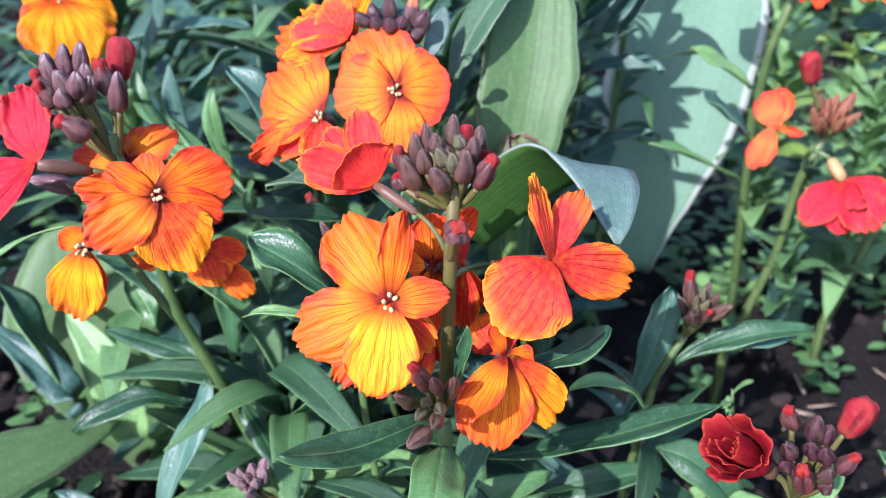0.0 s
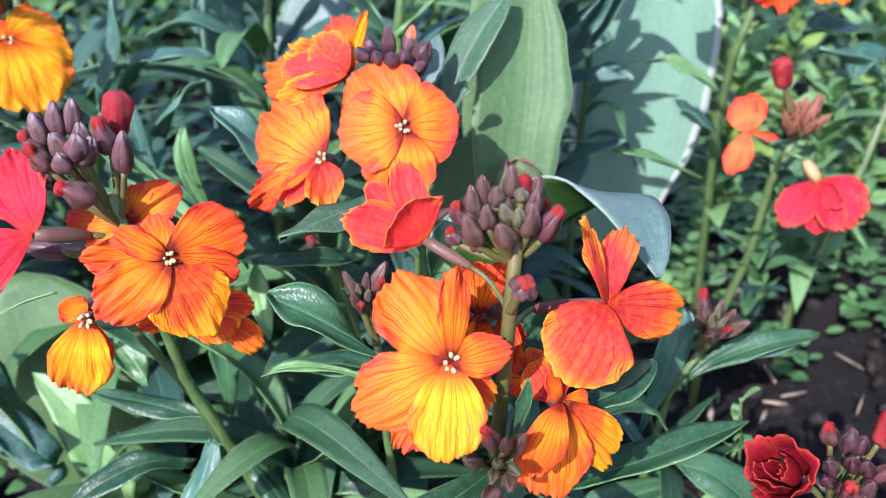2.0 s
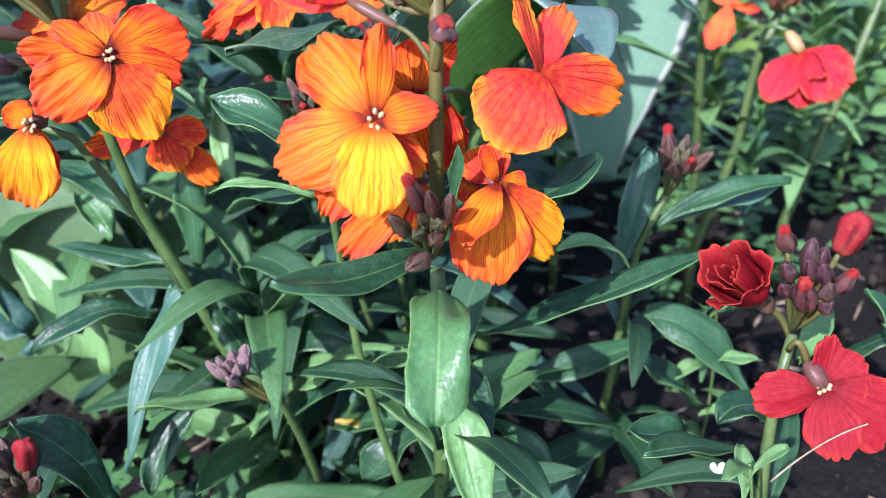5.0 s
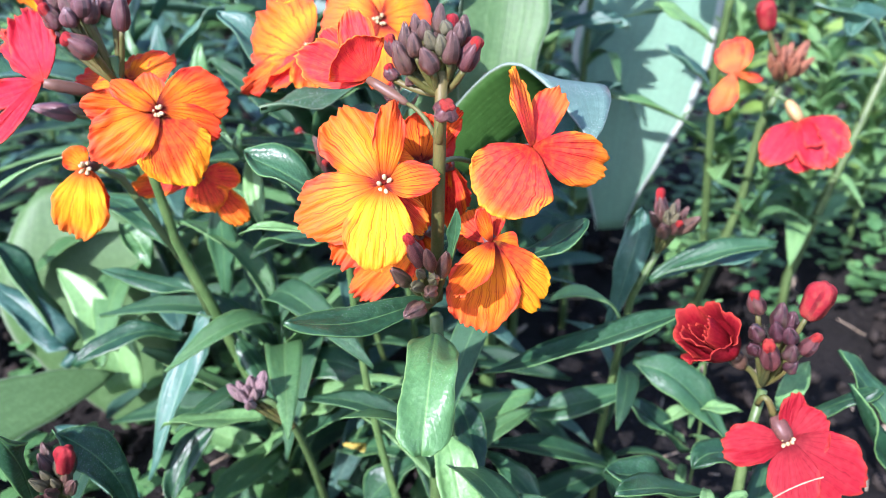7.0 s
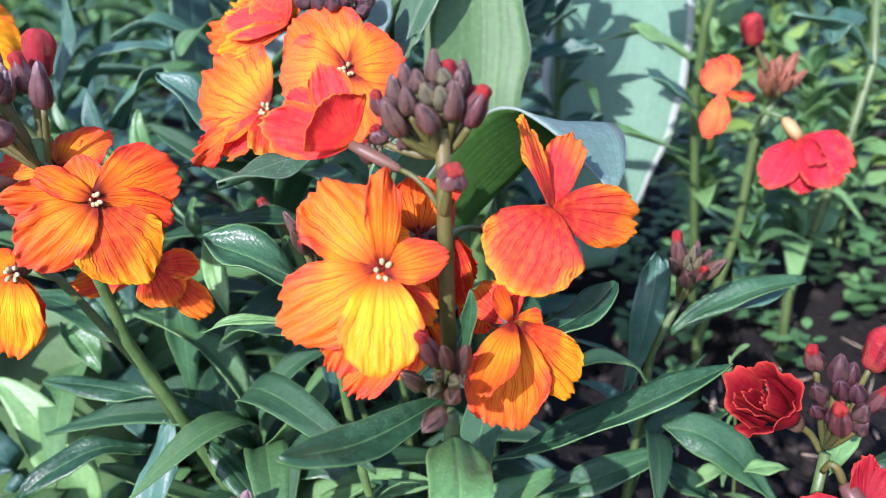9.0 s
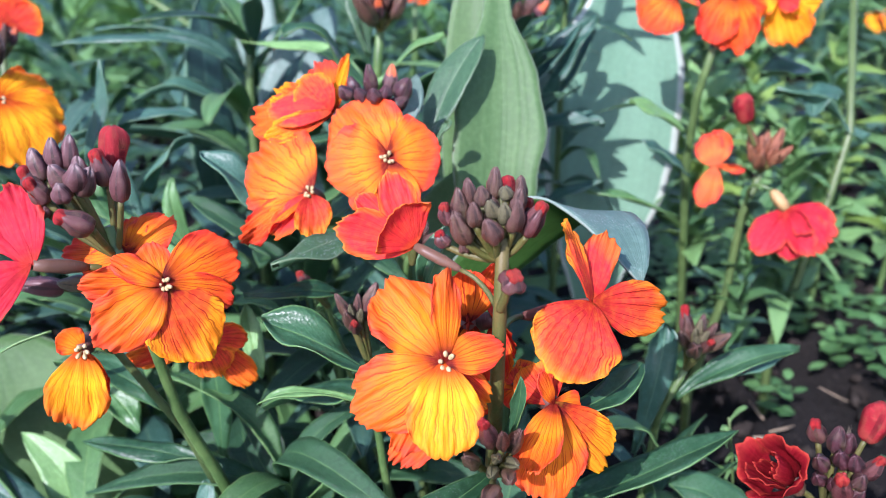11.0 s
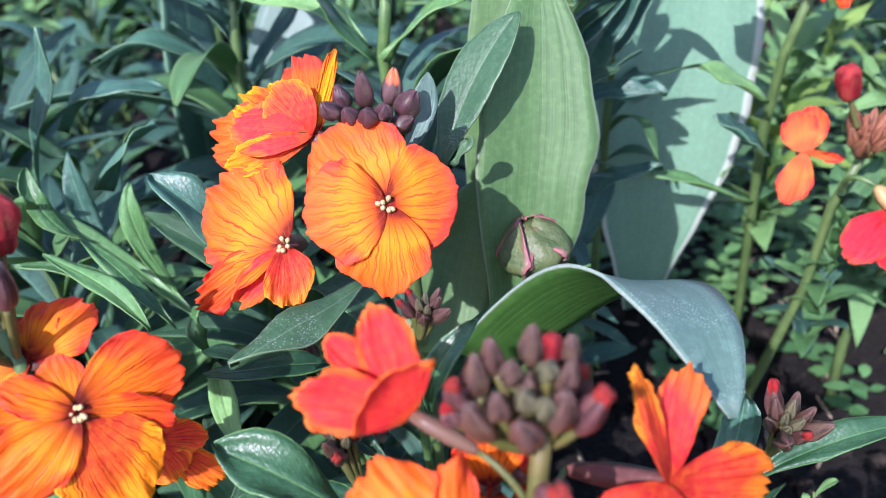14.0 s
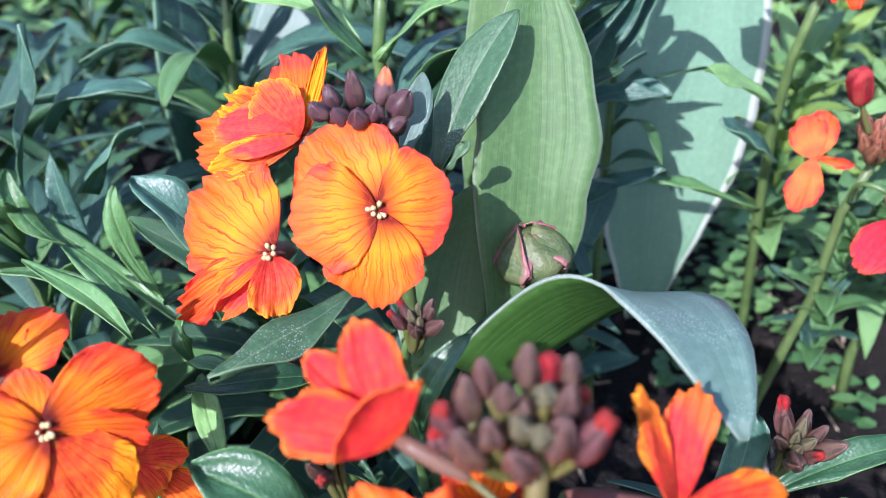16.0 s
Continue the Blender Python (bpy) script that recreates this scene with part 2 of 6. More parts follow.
def plain_material(name, a, b, scale, rough, height=0.0002, spec=0.4, thin=0.0, c=None, uvtip=None, streak=False, coat=0.0, seams=0.7):
    k = Nodes(name)
    f = k.noise(scale, 4)
    if streak:
        along = k.n("Mapping", {"Vector": k.n("UVMap").outputs[0], "Scale": (22.0, 2.2, 1.0)}).outputs[0]
        f = k.math('MULTIPLY_ADD', k.noise(1.0, 3, along), 0.65, k.math('MULTIPLY', k.noise(2.5), 0.35))
        round_ = k.n("SeparateXYZ", {0: k.n("UVMap").outputs[0]}).outputs[0]
        seam = k.math('ABSOLUTE', k.math('SUBTRACT', k.math('FRACT', k.math('MULTIPLY_ADD', round_, 4.0, 0.0)), 0.5))
        seam = k.step(k.math('ADD', seam, k.math('MULTIPLY', k.math('SUBTRACT', f, 0.5), 0.12)), 0.0, 0.10)
        a, b = tuple(0.8 * x for x in a), tuple(1.1 * x for x in b)
    colour = k.mix(k.step(f, 0.3, 0.7), a, b)
    rnd = k.n("ObjectInfo").outputs["Random"]
    colour = k.mix(k.math('MULTIPLY', rnd, 0.45), colour, c or a)
    g = k.noise(scale * 6, 3)
    if streak:
        colour = k.mix(k.math('MULTIPLY', k.math('SUBTRACT', 1.0, seam), seams), colour, tuple(0.35 * x for x in a))
        g = k.math('ADD', g, k.math('MULTIPLY', seam, 1.5))
        spot = k.math('ADD', k.noise(3.2, 3), k.math('MULTIPLY', k.math('SUBTRACT', rnd, 0.5), 0.25))
        colour = k.mix(k.step(spot, 0.50, 0.66, 0, 0.5), colour, tuple(0.55 * p + 0.45 * q for p, q in zip(b, (0.13, 0.13, 0.05))))
        down = k.noise(1.0, 2, k.n("Mapping", {"Vector": k.n("UVMap").outputs[0], "Scale": (60.0, 14.0, 1.0)}).outputs[0])
        colour = k.mix(k.step(down, 0.56, 0.70, 0, 0.45), colour, tuple(min(1, 1.5 * p + 0.018) for p in b))
    if uvtip:
        u = k.n("SeparateXYZ", {0: k.n("UVMap").outputs[0]}).outputs[1]
        colour = k.mix(k.step(k.math('ADD', u, k.math('MULTIPLY', k.math('SUBTRACT', f, 0.5), 0.5)), uvtip[1], uvtip[2]), colour, uvtip[0])
    colour = k.mix(k.step(g, 0.5, 0.8, 0, 0.25), colour, tuple(min(1, x * 1.6 + 0.004) for x in b))
    return k.done(colour, rough, k.math('ADD', f, g), height, spec=spec, thin=thin, strength=0.7, coat=coat)


STEM = plain_material("green_stem", (0.048, 0.105, 0.028), (0.088, 0.160, 0.046), 180, 0.42, c=(0.085, 0.100, 0.038))
STEM_DARK = plain_material("olive_stalk", (0.070, 0.082, 0.016), (0.110, 0.088, 0.024), 260, 0.55, c=(0.065, 0.085, 0.028))
BUD = plain_material("purple_bud", (0.036, 0.014, 0.011), (0.090, 0.039, 0.028), 5, 0.42, 0.0005, c=(0.05, 0.030, 0.018), uvtip=((0.13, 0.07, 0.06), 0.84, 1.1), streak=True, spec=0.5, coat=0.3)
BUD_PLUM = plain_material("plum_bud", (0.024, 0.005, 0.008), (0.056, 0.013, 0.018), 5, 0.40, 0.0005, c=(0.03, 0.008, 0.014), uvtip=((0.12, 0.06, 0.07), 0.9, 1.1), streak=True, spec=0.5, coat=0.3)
BUD_PURPLE = plain_material("silvery_purple_bud", (0.042, 0.012, 0.014), (0.105, 0.042, 0.044), 5, 0.40, 0.0005, c=(0.07, 0.016, 0.018), uvtip=((0.26, 0.20, 0.19), 0.78, 1.02), streak=True, spec=0.5, coat=0.25)
BUD_GREEN = plain_material("green_bud", (0.055, 0.060, 0.026), (0.11, 0.105, 0.048), 5, 0.42, 0.0005, c=(0.09, 0.05, 0.04), streak=True, spec=0.5, coat=0.3)
BUD_TIPPED = plain_material("red_tipped_bud", (0.040, 0.010, 0.014), (0.10, 0.030, 0.028), 5, 0.42, 0.0005, streak=True, spec=0.45, coat=0.25)
BUD_ORANGE = plain_material("orange_tipped_bud", (0.050, 0.016, 0.028), (0.11, 0.045, 0.055), 5, 0.42, 0.0005, uvtip=((0.72, 0.14, 0.02), 0.62, 0.78), streak=True, spec=0.5, coat=0.3)
BUD_RED = plain_material("red_bud", (0.15, 0.006, 0.011), (0.24, 0.011, 0.015), 5, 0.55, 0.0006, c=(0.16, 0.006, 0.011), uvtip=((0.34, 0.035, 0.028), 0.85, 1.1), streak=True, spec=0.25, seams=0.22)
BUD_CAP = plain_material("rolled_red_petals", (0.17, 0.007, 0.011), (0.30, 0.016, 0.015), 5, 0.55, 0.0006, c=(0.22, 0.010, 0.011), streak=True, spec=0.25, seams=0.22)
BUD_PALE = plain_material("greyish_bud", (0.11, 0.062, 0.062), (0.20, 0.13, 0.125), 5, 0.45, 0.0005, c=(0.13, 0.08, 0.08), streak=True, spec=0.5)
BUD_BROWN = plain_material("withered_bud", (0.10, 0.032, 0.016), (0.21, 0.075, 0.036), 5, 0.6, streak=True)
TULIP_BUD = plain_material("tulip_bud_green", (0.050, 0.085, 0.025), (0.105, 0.135, 0.048), 160, 0.5, c=(0.10, 0.075, 0.045), uvtip=((0.18, 0.055, 0.055), 0.90, 1.05))
ANTHER = plain_material("cream_anther", (0.38, 0.28, 0.12), (0.54, 0.44, 0.25), 900, 0.7)
CALYX = plain_material("purple_calyx", (0.050, 0.013, 0.018), (0.105, 0.045, 0.036), 5, 0.42, 0.0003, c=(0.070, 0.055, 0.030), streak=True, spec=0.25)

CALYX_PALE = plain_material("pale_calyx", (0.22, 0.13, 0.05), (0.34, 0.23, 0.09), 5, 0.5, 0.0003, c=(0.24, 0.13, 0.06), streak=True)


def soil_material():
    k = Nodes("soil")
    a, b, c = k.noise(9, 5), k.noise(70, 6, rough=0.65), k.noise(480, 4)
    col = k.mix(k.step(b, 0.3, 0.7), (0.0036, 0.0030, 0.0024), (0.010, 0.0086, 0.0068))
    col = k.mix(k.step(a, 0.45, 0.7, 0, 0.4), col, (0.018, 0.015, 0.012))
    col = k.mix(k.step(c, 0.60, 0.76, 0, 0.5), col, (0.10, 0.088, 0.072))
    return k.done(col, 0.9, k.math('ADD', k.math('MULTIPLY', b, 1.0), k.math('MULTIPLY', c, 0.4)), 0.006, spec=0.25, strength=0.9)


SOIL = soil_material()
CLOD = plain_material("soil_clod", (0.010, 0.008, 0.006), (0.036, 0.030, 0.024), 130, 0.92, 0.001, 0.2)
STRAW = plain_material("dry_straw", (0.22, 0.17, 0.11), (0.42, 0.34, 0.23), 300, 0.8)

# ---- building ----
ORIGIN = {}


def thing(name, at, label, category, group="", kind=""):
    ob = new(name)
    ob.location = at
    ORIGIN[ob] = Vector(at)
    return tagged(ob, label, category, group, kind)


def part(name, bm, material, parent, label="", at=None):
    """Links a bmesh, drawn in world places, as one mesh under a thing or a part."""
    at = Vector(at) if at is not None else ORIGIN[parent]
    bmesh.ops.translate(bm, verts=bm.verts, vec=-at)
    me = bpy.data.meshes.new(name)
    bm.to_mesh(me)
    bm.free()
    for p in me.polygons:
        p.use_smooth = True
    me.materials.append(material)
    ob = new(name, me)
    ob.parent = parent
    ob.location = at - ORIGIN[parent]
    ORIGIN[ob] = at
    if label:
        ob["label"] = label
    return ob


def sheet(bm, grid, uvs, normals, thick):
    """A thin closed shell over a grid of points."""
    n, m = len(grid), len(grid[0])
    layer = bm.loops.layers.uv.verify()
    top = [[bm.verts.new(p) for p in row] for row in grid]
    low = [[bm.verts.new(p - q * thick) for p, q in zip(row, nr)] for row, nr in zip(grid, normals)]

    def face(vs, ts, slot=0):
        f = bm.faces.new(vs)
        f.material_index = slot
        for loop, t in zip(f.loops, ts):
            loop[layer].uv = t
    for i in range(n - 1):
        for j in range(m - 1):
            q = ((i, j), (i, j + 1), (i + 1, j + 1), (i + 1, j))
            face([top[a][b] for a, b in q], [uvs[a][b] for a, b in q])
            face([low[a][b] for a, b in reversed(q)], [uvs[a][b] for a, b in reversed(q)], 1)
    rim = [(0, j) for j in range(m)] + [(i, m - 1) for i in range(1, n)] + [(n - 1, j) for j in range(m - 2, -1, -1)] + [(i, 0) for i in range(n - 2, 0, -1)]
    for (a, b), (c, d) in zip(rim, rim[1:] + rim[:1]):
        face([top[c][d], top[a][b], low[a][b], low[c][d]], [uvs[c][d], uvs[a][b], uvs[a][b], uvs[c][d]])


def bend(p0, p1, p2, u):
    c = 2 * p1 - 0.5 * (p0 + p2)
    return (1 - u) ** 2 * p0 + 2 * u * (1 - u) * c + u * u * p2, (2 * (1 - u) * (c - p0) + 2 * u * (p2 - c)).normalized()


OUTLINE = {
    "lance": lambda u: (0.13 + 0.87 * math.sin(math.pi / 2 * min(1, u / 0.58)) ** 1.15) * (1 if u < 0.58 else math.cos(math.pi / 2 * (u - 0.58) / 0.425) ** 0.72),
    "blade": lambda u: (0.22 + 0.78 * math.sin(math.pi / 2 * min(1, u / 0.62)) ** 1.3) * (1 if u < 0.62 else math.cos(math.pi / 2 * (u - 0.62) / 0.385) ** 0.6) + 0.004,
    "tulip": lambda u: math.sin(math.pi * min(1, 0.20 + 0.80 * u ** 0.9)) ** 0.75 + 0.004,
    "standing": lambda u: float(np.interp(u, (0, 0.15, 0.30, 0.42, 0.52, 0.62, 0.70, 0.78, 0.86, 1.0), (0.40, 0.68, 0.92, 1.0, 0.98, 0.85, 0.62, 0.34, 0.26, 0.05))),
    "blunt": lambda u: float(np.interp(u, (0, 0.1, 0.25, 0.5, 0.65, 0.85, 0.94, 1.0), (0.45, 0.78, 0.97, 0.90, 0.92, 1.0, 0.86, 0.30))),
    "band": lambda u: (0.80 + 0.20 * math.sin(math.pi * min(1, u / 0.9))) * (1 if u < 0.62 else math.cos(math.pi / 2 * (u - 0.62) / 0.385) ** 0.7) + 0.004,
    "spoon": lambda u: 0.14 + 0.86 * math.sin(math.pi * min(1, u ** 1.7 * 0.94)) ** 0.8,
}


def leaf_mesh(p0, p1, p2, width, up=(0, -0.25, 0.97), across=None, roll=0.0, twist=0.0, fold=0.25, wave=0.36, shape="lance", seed=0, n=14, m=8, thick=0.00035):
    p0, p1, p2, up = Vector(p0), Vector(p1), Vector(p2), Vector(up)
    bm = bmesh.new()
    grid, uvs, nrs = [], [], []
    length = (p1 - p0).length + (p2 - p1).length
    for i in range(n + 1):
        u = i / n
        c, t = bend(p0, p1, p2, u)
        side = t.cross(up)
        if side.length < 0.05:
            side = t.cross(Vector((1, 0, 0)))
        if across is not None:
            side = Vector(across[0]).lerp(Vector(across[1]), u)
            side -= t * side.dot(t)
        side.normalize()
        turn = Matrix.Rotation(radians(roll + twist * u), 3, t)
        side = turn @ side
        nr = side.cross(t).normalized()
        w = width / 2 * OUTLINE[shape](u)
        row, tv = [], []
        for j in range(m + 1):
            s = 2 * j / m - 1
            ripple = noise.noise(Vector((u * 2.6 + seed * 7.1, s * 0.9 + seed, seed * 1.3))) * wave * width * (0.35 + 1.3 * abs(s) ** 1.5)
            jag = 1 + 0.10 * noise.noise(Vector((u * 9 + seed * 3.3, 5 * (s > 0), seed))) * abs(s)
            row.append(c + side * (w * s * jag) + nr * (fold * w * (abs(s) ** 1.3) + ripple))
            tv.append((j / m, u))
        grid.append(row), uvs.append(tv), nrs.append([nr] * (m + 1))
    sheet(bm, grid, uvs, nrs, thick)
    return bm


SEED = [0]


def leaf(parent, p0, p1, p2, width, material=LEAF, label="", name="leaf", under=None, **shape):
    SEED[0] += 1
    ob = part(name, leaf_mesh(p0, p1, p2, width, seed=SEED[0], **shape), material, parent, label)
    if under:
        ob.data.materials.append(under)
    return ob


def petal(parent, c, tip, width, face, material, tilt=0.0, cup=0.0, bowl=0.10, ruffle=1.0, label="", fine=True, skew=0.0, point=0.0, fold=0.0, peak=0.70, full=0.76):
    """One petal from the throat c to its tip; face is the way the flower looks. skew bends its midline aside, point narrows its tip,
    fold lifts both its edges and full below 1 widens it early."""
    SEED[0] += 1
    k = SEED[0] * 3.17
    c, tip, face = Vector(c), Vector(tip), Vector(face)
    d = tip - c
    length = d.length
    d.normalize()
    nr = (face - d * face.dot(d))
    nr = (Matrix.Rotation(radians(tilt), 3, d) @ nr).normalized()
    side = d.cross(nr)
    n, m = (22, 40) if fine else (8, 10)
    sag = 0.15 + 0.15 * min(1.4, width / length) - 0.1 * point
    bm = bmesh.new()
    grid, uvs, nrs = [], [], []
    for i in range(n + 1):
        u = i / n
        hw = width / 2 * (0.08 + 0.92 * math.sin(math.pi / 2 * min(1, u / peak)) ** full)
        if u > peak:
            hw *= math.sqrt(1 - (0.16 + 0.50 * point) * ((u - peak) / (1 - peak)) ** 2)
        row, tv = [], []
        for j in range(m + 1):
            s = 2 * j / m - 1
            nick = max(0, noise.noise(Vector((s * 3.1, k, 8))) - 0.12)
            ragged = 1 + min(1, width / 0.010) * u ** 5 * (0.06 * noise.noise(Vector((s * 1.7, k, 0))) + 0.040 * noise.noise(Vector((s * 6.0, k, 4))) - 0.15 * nick + 0.032 * noise.noise(Vector((s * 14, k, 2))))
            along = length * u * ragged * (1 - sag * (s * s) * u ** 0.7)
            wide = hw * s * (1 + 0.10 * noise.noise(Vector((u * 3, 3 * (s > 0), k))) + 0.035 * noise.noise(Vector((u * 12, 3 * (s > 0), k)))) + skew * length * u * u
            e = max(u, abs(s) * min(1, u * 1.7))
            lift = cup * length * (u * u - 0.55 * u) * 1.6 + bowl * hw * (1.0 - s * s) * -0.8 * u + fold * hw * abs(s) ** 1.2
            lift += ruffle * length * 0.085 * e ** 2 * noise.noise(Vector((u * 1.7, s * 1.6, k)))
            lift += ruffle * length * 0.040 * e * noise.noise(Vector((u * 2.2, s * 4.2, k + 3)))
            lift += ruffle * length * 0.085 * e ** 5 * noise.noise(Vector((u * 4.0, s * 5.5, k + 9)))
            lift += ruffle * length * 0.034 * e ** 8 * noise.noise(Vector((u * 9, s * 13, k + 5)))
            row.append(c + d * along + side * wide + nr * lift)
            tv.append((j / m, u))
        grid.append(row), uvs.append(tv), nrs.append([nr] * (m + 1))
    sheet(bm, grid, uvs, nrs, 0.00016)
    return part("petal", bm, material, parent, label)


def cup_petal(parent, base, axis, turn, span, radius, length, material, lip=0.2):
    """A petal of a half-open flower: it wraps part of the way round the axis, with a ruffled rim."""
    SEED[0] += 1
    k = SEED[0] * 2.3
    base, axis = Vector(base), Vector(axis).normalized()
    a = axis.cross(Vector((0.2, 0.3, 1))).normalized()
    b = axis.cross(a)
    n, m = 16, 26
    grid, uvs, nrs = [], [], []
    for i in range(n + 1):
        u = i / n
        row, tv, nv = [], [], []
        for j in range(m + 1):
            s = 2 * j / m - 1
            q = turn + radians(span) * s * (0.35 + 0.65 * min(1, u * 2))
            o = a * math.cos(q) + b * math.sin(q)
            r = radius * (0.14 + 0.86 * math.sin(math.pi / 2 * min(1, u / 0.62)) ** 0.9) + lip * radius * max(0, u - 0.62) ** 2 * 6
            r *= 1 + 0.30 * u * noise.noise(Vector((s * 1.6, u * 1.5, k))) + 0.16 * u ** 3 * noise.noise(Vector((s * 5, u * 3, k + 4)))
            top = length * u * (1 - 0.20 * s * s * u) * (1 + 0.14 * u ** 4 * noise.noise(Vector((s * 3.5, k, 1))) + 0.05 * u ** 6 * noise.noise(Vector((s * 12, k, 6))))
            row.append(base + axis * top + o * r)
            tv.append((j / m, u))
            nv.append(-o)
        grid.append(row), uvs.append(tv), nrs.append(nv)
    bm = bmesh.new()
    sheet(bm, grid, uvs, nrs, 0.00022)
    return part("petal", bm, material, parent)


def tube(bm, points, radii, sides=10, ridge=0.0):
    pts = [Vector(p) for p in points]
    if len(pts) == 3:
        us = [i / 10 for i in range(11)]
        rr = [radii[0] * (1 - u) + radii[-1] * u for u in us]
        pts = [bend(*pts, u)[0] for u in us]
        radii = rr
    layer = bm.loops.layers.uv.verify()
    rings = []
    for i, p in enumerate(pts):
        t = (pts[min(i + 1, len(pts) - 1)] - pts[max(i - 1, 0)]).normalized()
        a = t.cross(Vector((0.3, 1, 0.2))).normalized()
        b = t.cross(a)
        rings.append([bm.verts.new(p + (a * math.cos(q) + b * math.sin(q)) * radii[i] * (1 + ridge * math.cos(4 * q)))
                      for q in (2 * math.pi * j / sides for j in range(sides))])
    for i, (lo, hi) in enumerate(zip(rings, rings[1:])):
        for j in range(sides):
            f = bm.faces.new((lo[j], lo[(j + 1) % sides], hi[(j + 1) % sides], hi[j]))
            for loop, v in zip(f.loops, (i, i, i + 1, i + 1)):
                loop[layer].uv = (j / sides, v / (len(rings) - 1))
    bm.faces.new(rings[0][::-1])
    bm.faces.new(rings[-1])


def stem(parent, points, radii, material=STEM, name="stem", label="", ridge=0.07):
    bm = bmesh.new()
    tube(bm, points, radii, 10, ridge)
    return part(name, bm, material, parent, label)


def bud_mesh(seed, open_=0.0, blunt=False):
    """A bud one long, along z: four sepals that meet at its tip, or rolled petals with a blunt end."""
    bm = bmesh.new()
    layer = bm.loops.layers.uv.verify()
    prof = ((0, 0.20), (0.06, 0.36), (0.18, 0.46), (0.36, 0.50), (0.54, 0.48), (0.70, 0.40), (0.84, 0.27), (0.93, 0.16), (1.0, 0.05))
    if blunt:
        prof = ((0, 0.30), (0.10, 0.40), (0.26, 0.44), (0.45, 0.47), (0.62, 0.50), (0.76, 0.50), (0.87, 0.44), (0.95, 0.32), (1.0, 0.14))
    sides, rings = 16, []
    for z, r in prof:
        ring = []
        for j in range(sides):
            q = 2 * math.pi * j / sides
            rr = r * (1.04 - 0.24 * (1 - abs(math.cos(2 * q))) ** 3 + 0.20 * noise.noise(Vector((math.cos(q), math.sin(q), z * 2 + seed * 5))))
            zz = z + (0.03 if blunt else 0.10 + open_) * (z > 0.8) * abs(math.cos(2 * q)) ** 2
            lean = 0.07 * math.sin(z * 2.4 + seed)
            ring.append(bm.verts.new((rr * math.cos(q) + lean, rr * math.sin(q), zz)))
        rings.append(ring)
    for i, (lo, hi) in enumerate(zip(rings, rings[1:])):
        for j in range(sides):
            f = bm.faces.new((lo[j], lo[(j + 1) % sides], hi[(j + 1) % sides], hi[j]))
            for loop, a in zip(f.loops, (i, i, i + 1, i + 1)):
                loop[layer].uv = (j / sides, prof[a][0])
    bm.faces.new(rings[0][::-1])
    bm.faces.new(rings[-1])
    return bm


BUDS = {}


def bud(parent, base, tip, width, material=BUD):
    """A single bud; alike buds share one mesh."""
    SEED[0] += 1
    key = (material.name, SEED[0] % 5)
    if key not in BUDS:
        me = bpy.data.meshes.new("bud")
        bm = bud_mesh(key[1], 0.03 * (key[1] % 3), material in (BUD_RED, BUD_CAP))
        bm.to_mesh(me)
        bm.free()
        for p in me.polygons:
            p.use_smooth = True
        me.materials.append(material)
        BUDS[key] = me
    base, tip = Vector(base), Vector(tip)
    d = tip - base
    q = Vector((0, 0, 1)).rotation_difference(d.normalized()) @ Euler((0, 0, SEED[0] * 1.7)).to_quaternion()
    ob = new("bud", BUDS[key])
    ob.parent = parent
    ob.matrix_basis = Matrix.LocRotScale(base - ORIGIN[parent], q, (width, width, d.length))
    ORIGIN[ob] = base
    if material == BUD_TIPPED:
        # the rolled petals push out between the sepals
        bud(parent, base + d * 0.58, base + d * 1.13, width * 0.62, BUD_CAP)
    return ob


def bud_head(parent, root, material=STEM_DARK, stalks=(), label=""):
    """The stalks of a head of buds; the buds are set on it one by one."""
    root = Vector(root)
    stalks = [Vector(b) for b in stalks]
    bm = bmesh.new()
    mid = sum(stalks, Vector()) / len(stalks)
    tube(bm, (root, root.lerp(mid, 0.35), root.lerp(mid, 0.7)), (0.0009, 0.0006), 8)
    head = part("bud_cluster", bm, material, parent, label, at=root)
    for b in stalks:
        bm = bmesh.new()
        tube(bm, (root, (root + b) / 2 + Vector((0, 0, -0.0006)), b), (0.0007, 0.0006), 6)
        part("stalk", bm, material, head)
    return head


def bud_dome(parent, root, centre, up, radius, count, size, materials, label="", seed=1, plump=0.46):
    """A rounded head of buds, small in the middle and larger towards its foot."""
    rng = random.Random(seed)
    root, centre, up = Vector(root), Vector(centre), Vector(up).normalized()
    a = up.cross(Vector((0.2, 1, 0.1))).normalized()
    b = up.cross(a)
    spots = []
    for i in range(count):
        f = (i + 0.4) / count
        th = radians(8 + 68 * f ** 0.7)
        ph = i * 2.39996 + rng.uniform(-0.3, 0.3)
        d = up * math.cos(th) + (a * math.cos(ph) + b * math.sin(ph)) * math.sin(th)
        grow = size * (0.62 + 0.5 * f) * rng.uniform(0.85, 1.15)
        foot = centre + d * radius * 0.45 - up * radius * 0.55
        way = (d * 0.55 + up * 0.65).normalized()
        m = materials[0] if i in (count - 2, count // 2) else materials[-1] if f < 0.3 else materials[1]
        spots.append((foot, foot + way * grow, grow * plump, m))
    head = bud_head(parent, root, STEM_DARK, [s[0] for s in spots], label)
    for f, t, w, m in spots:
        bud(head, f, t, w, m)
    return head


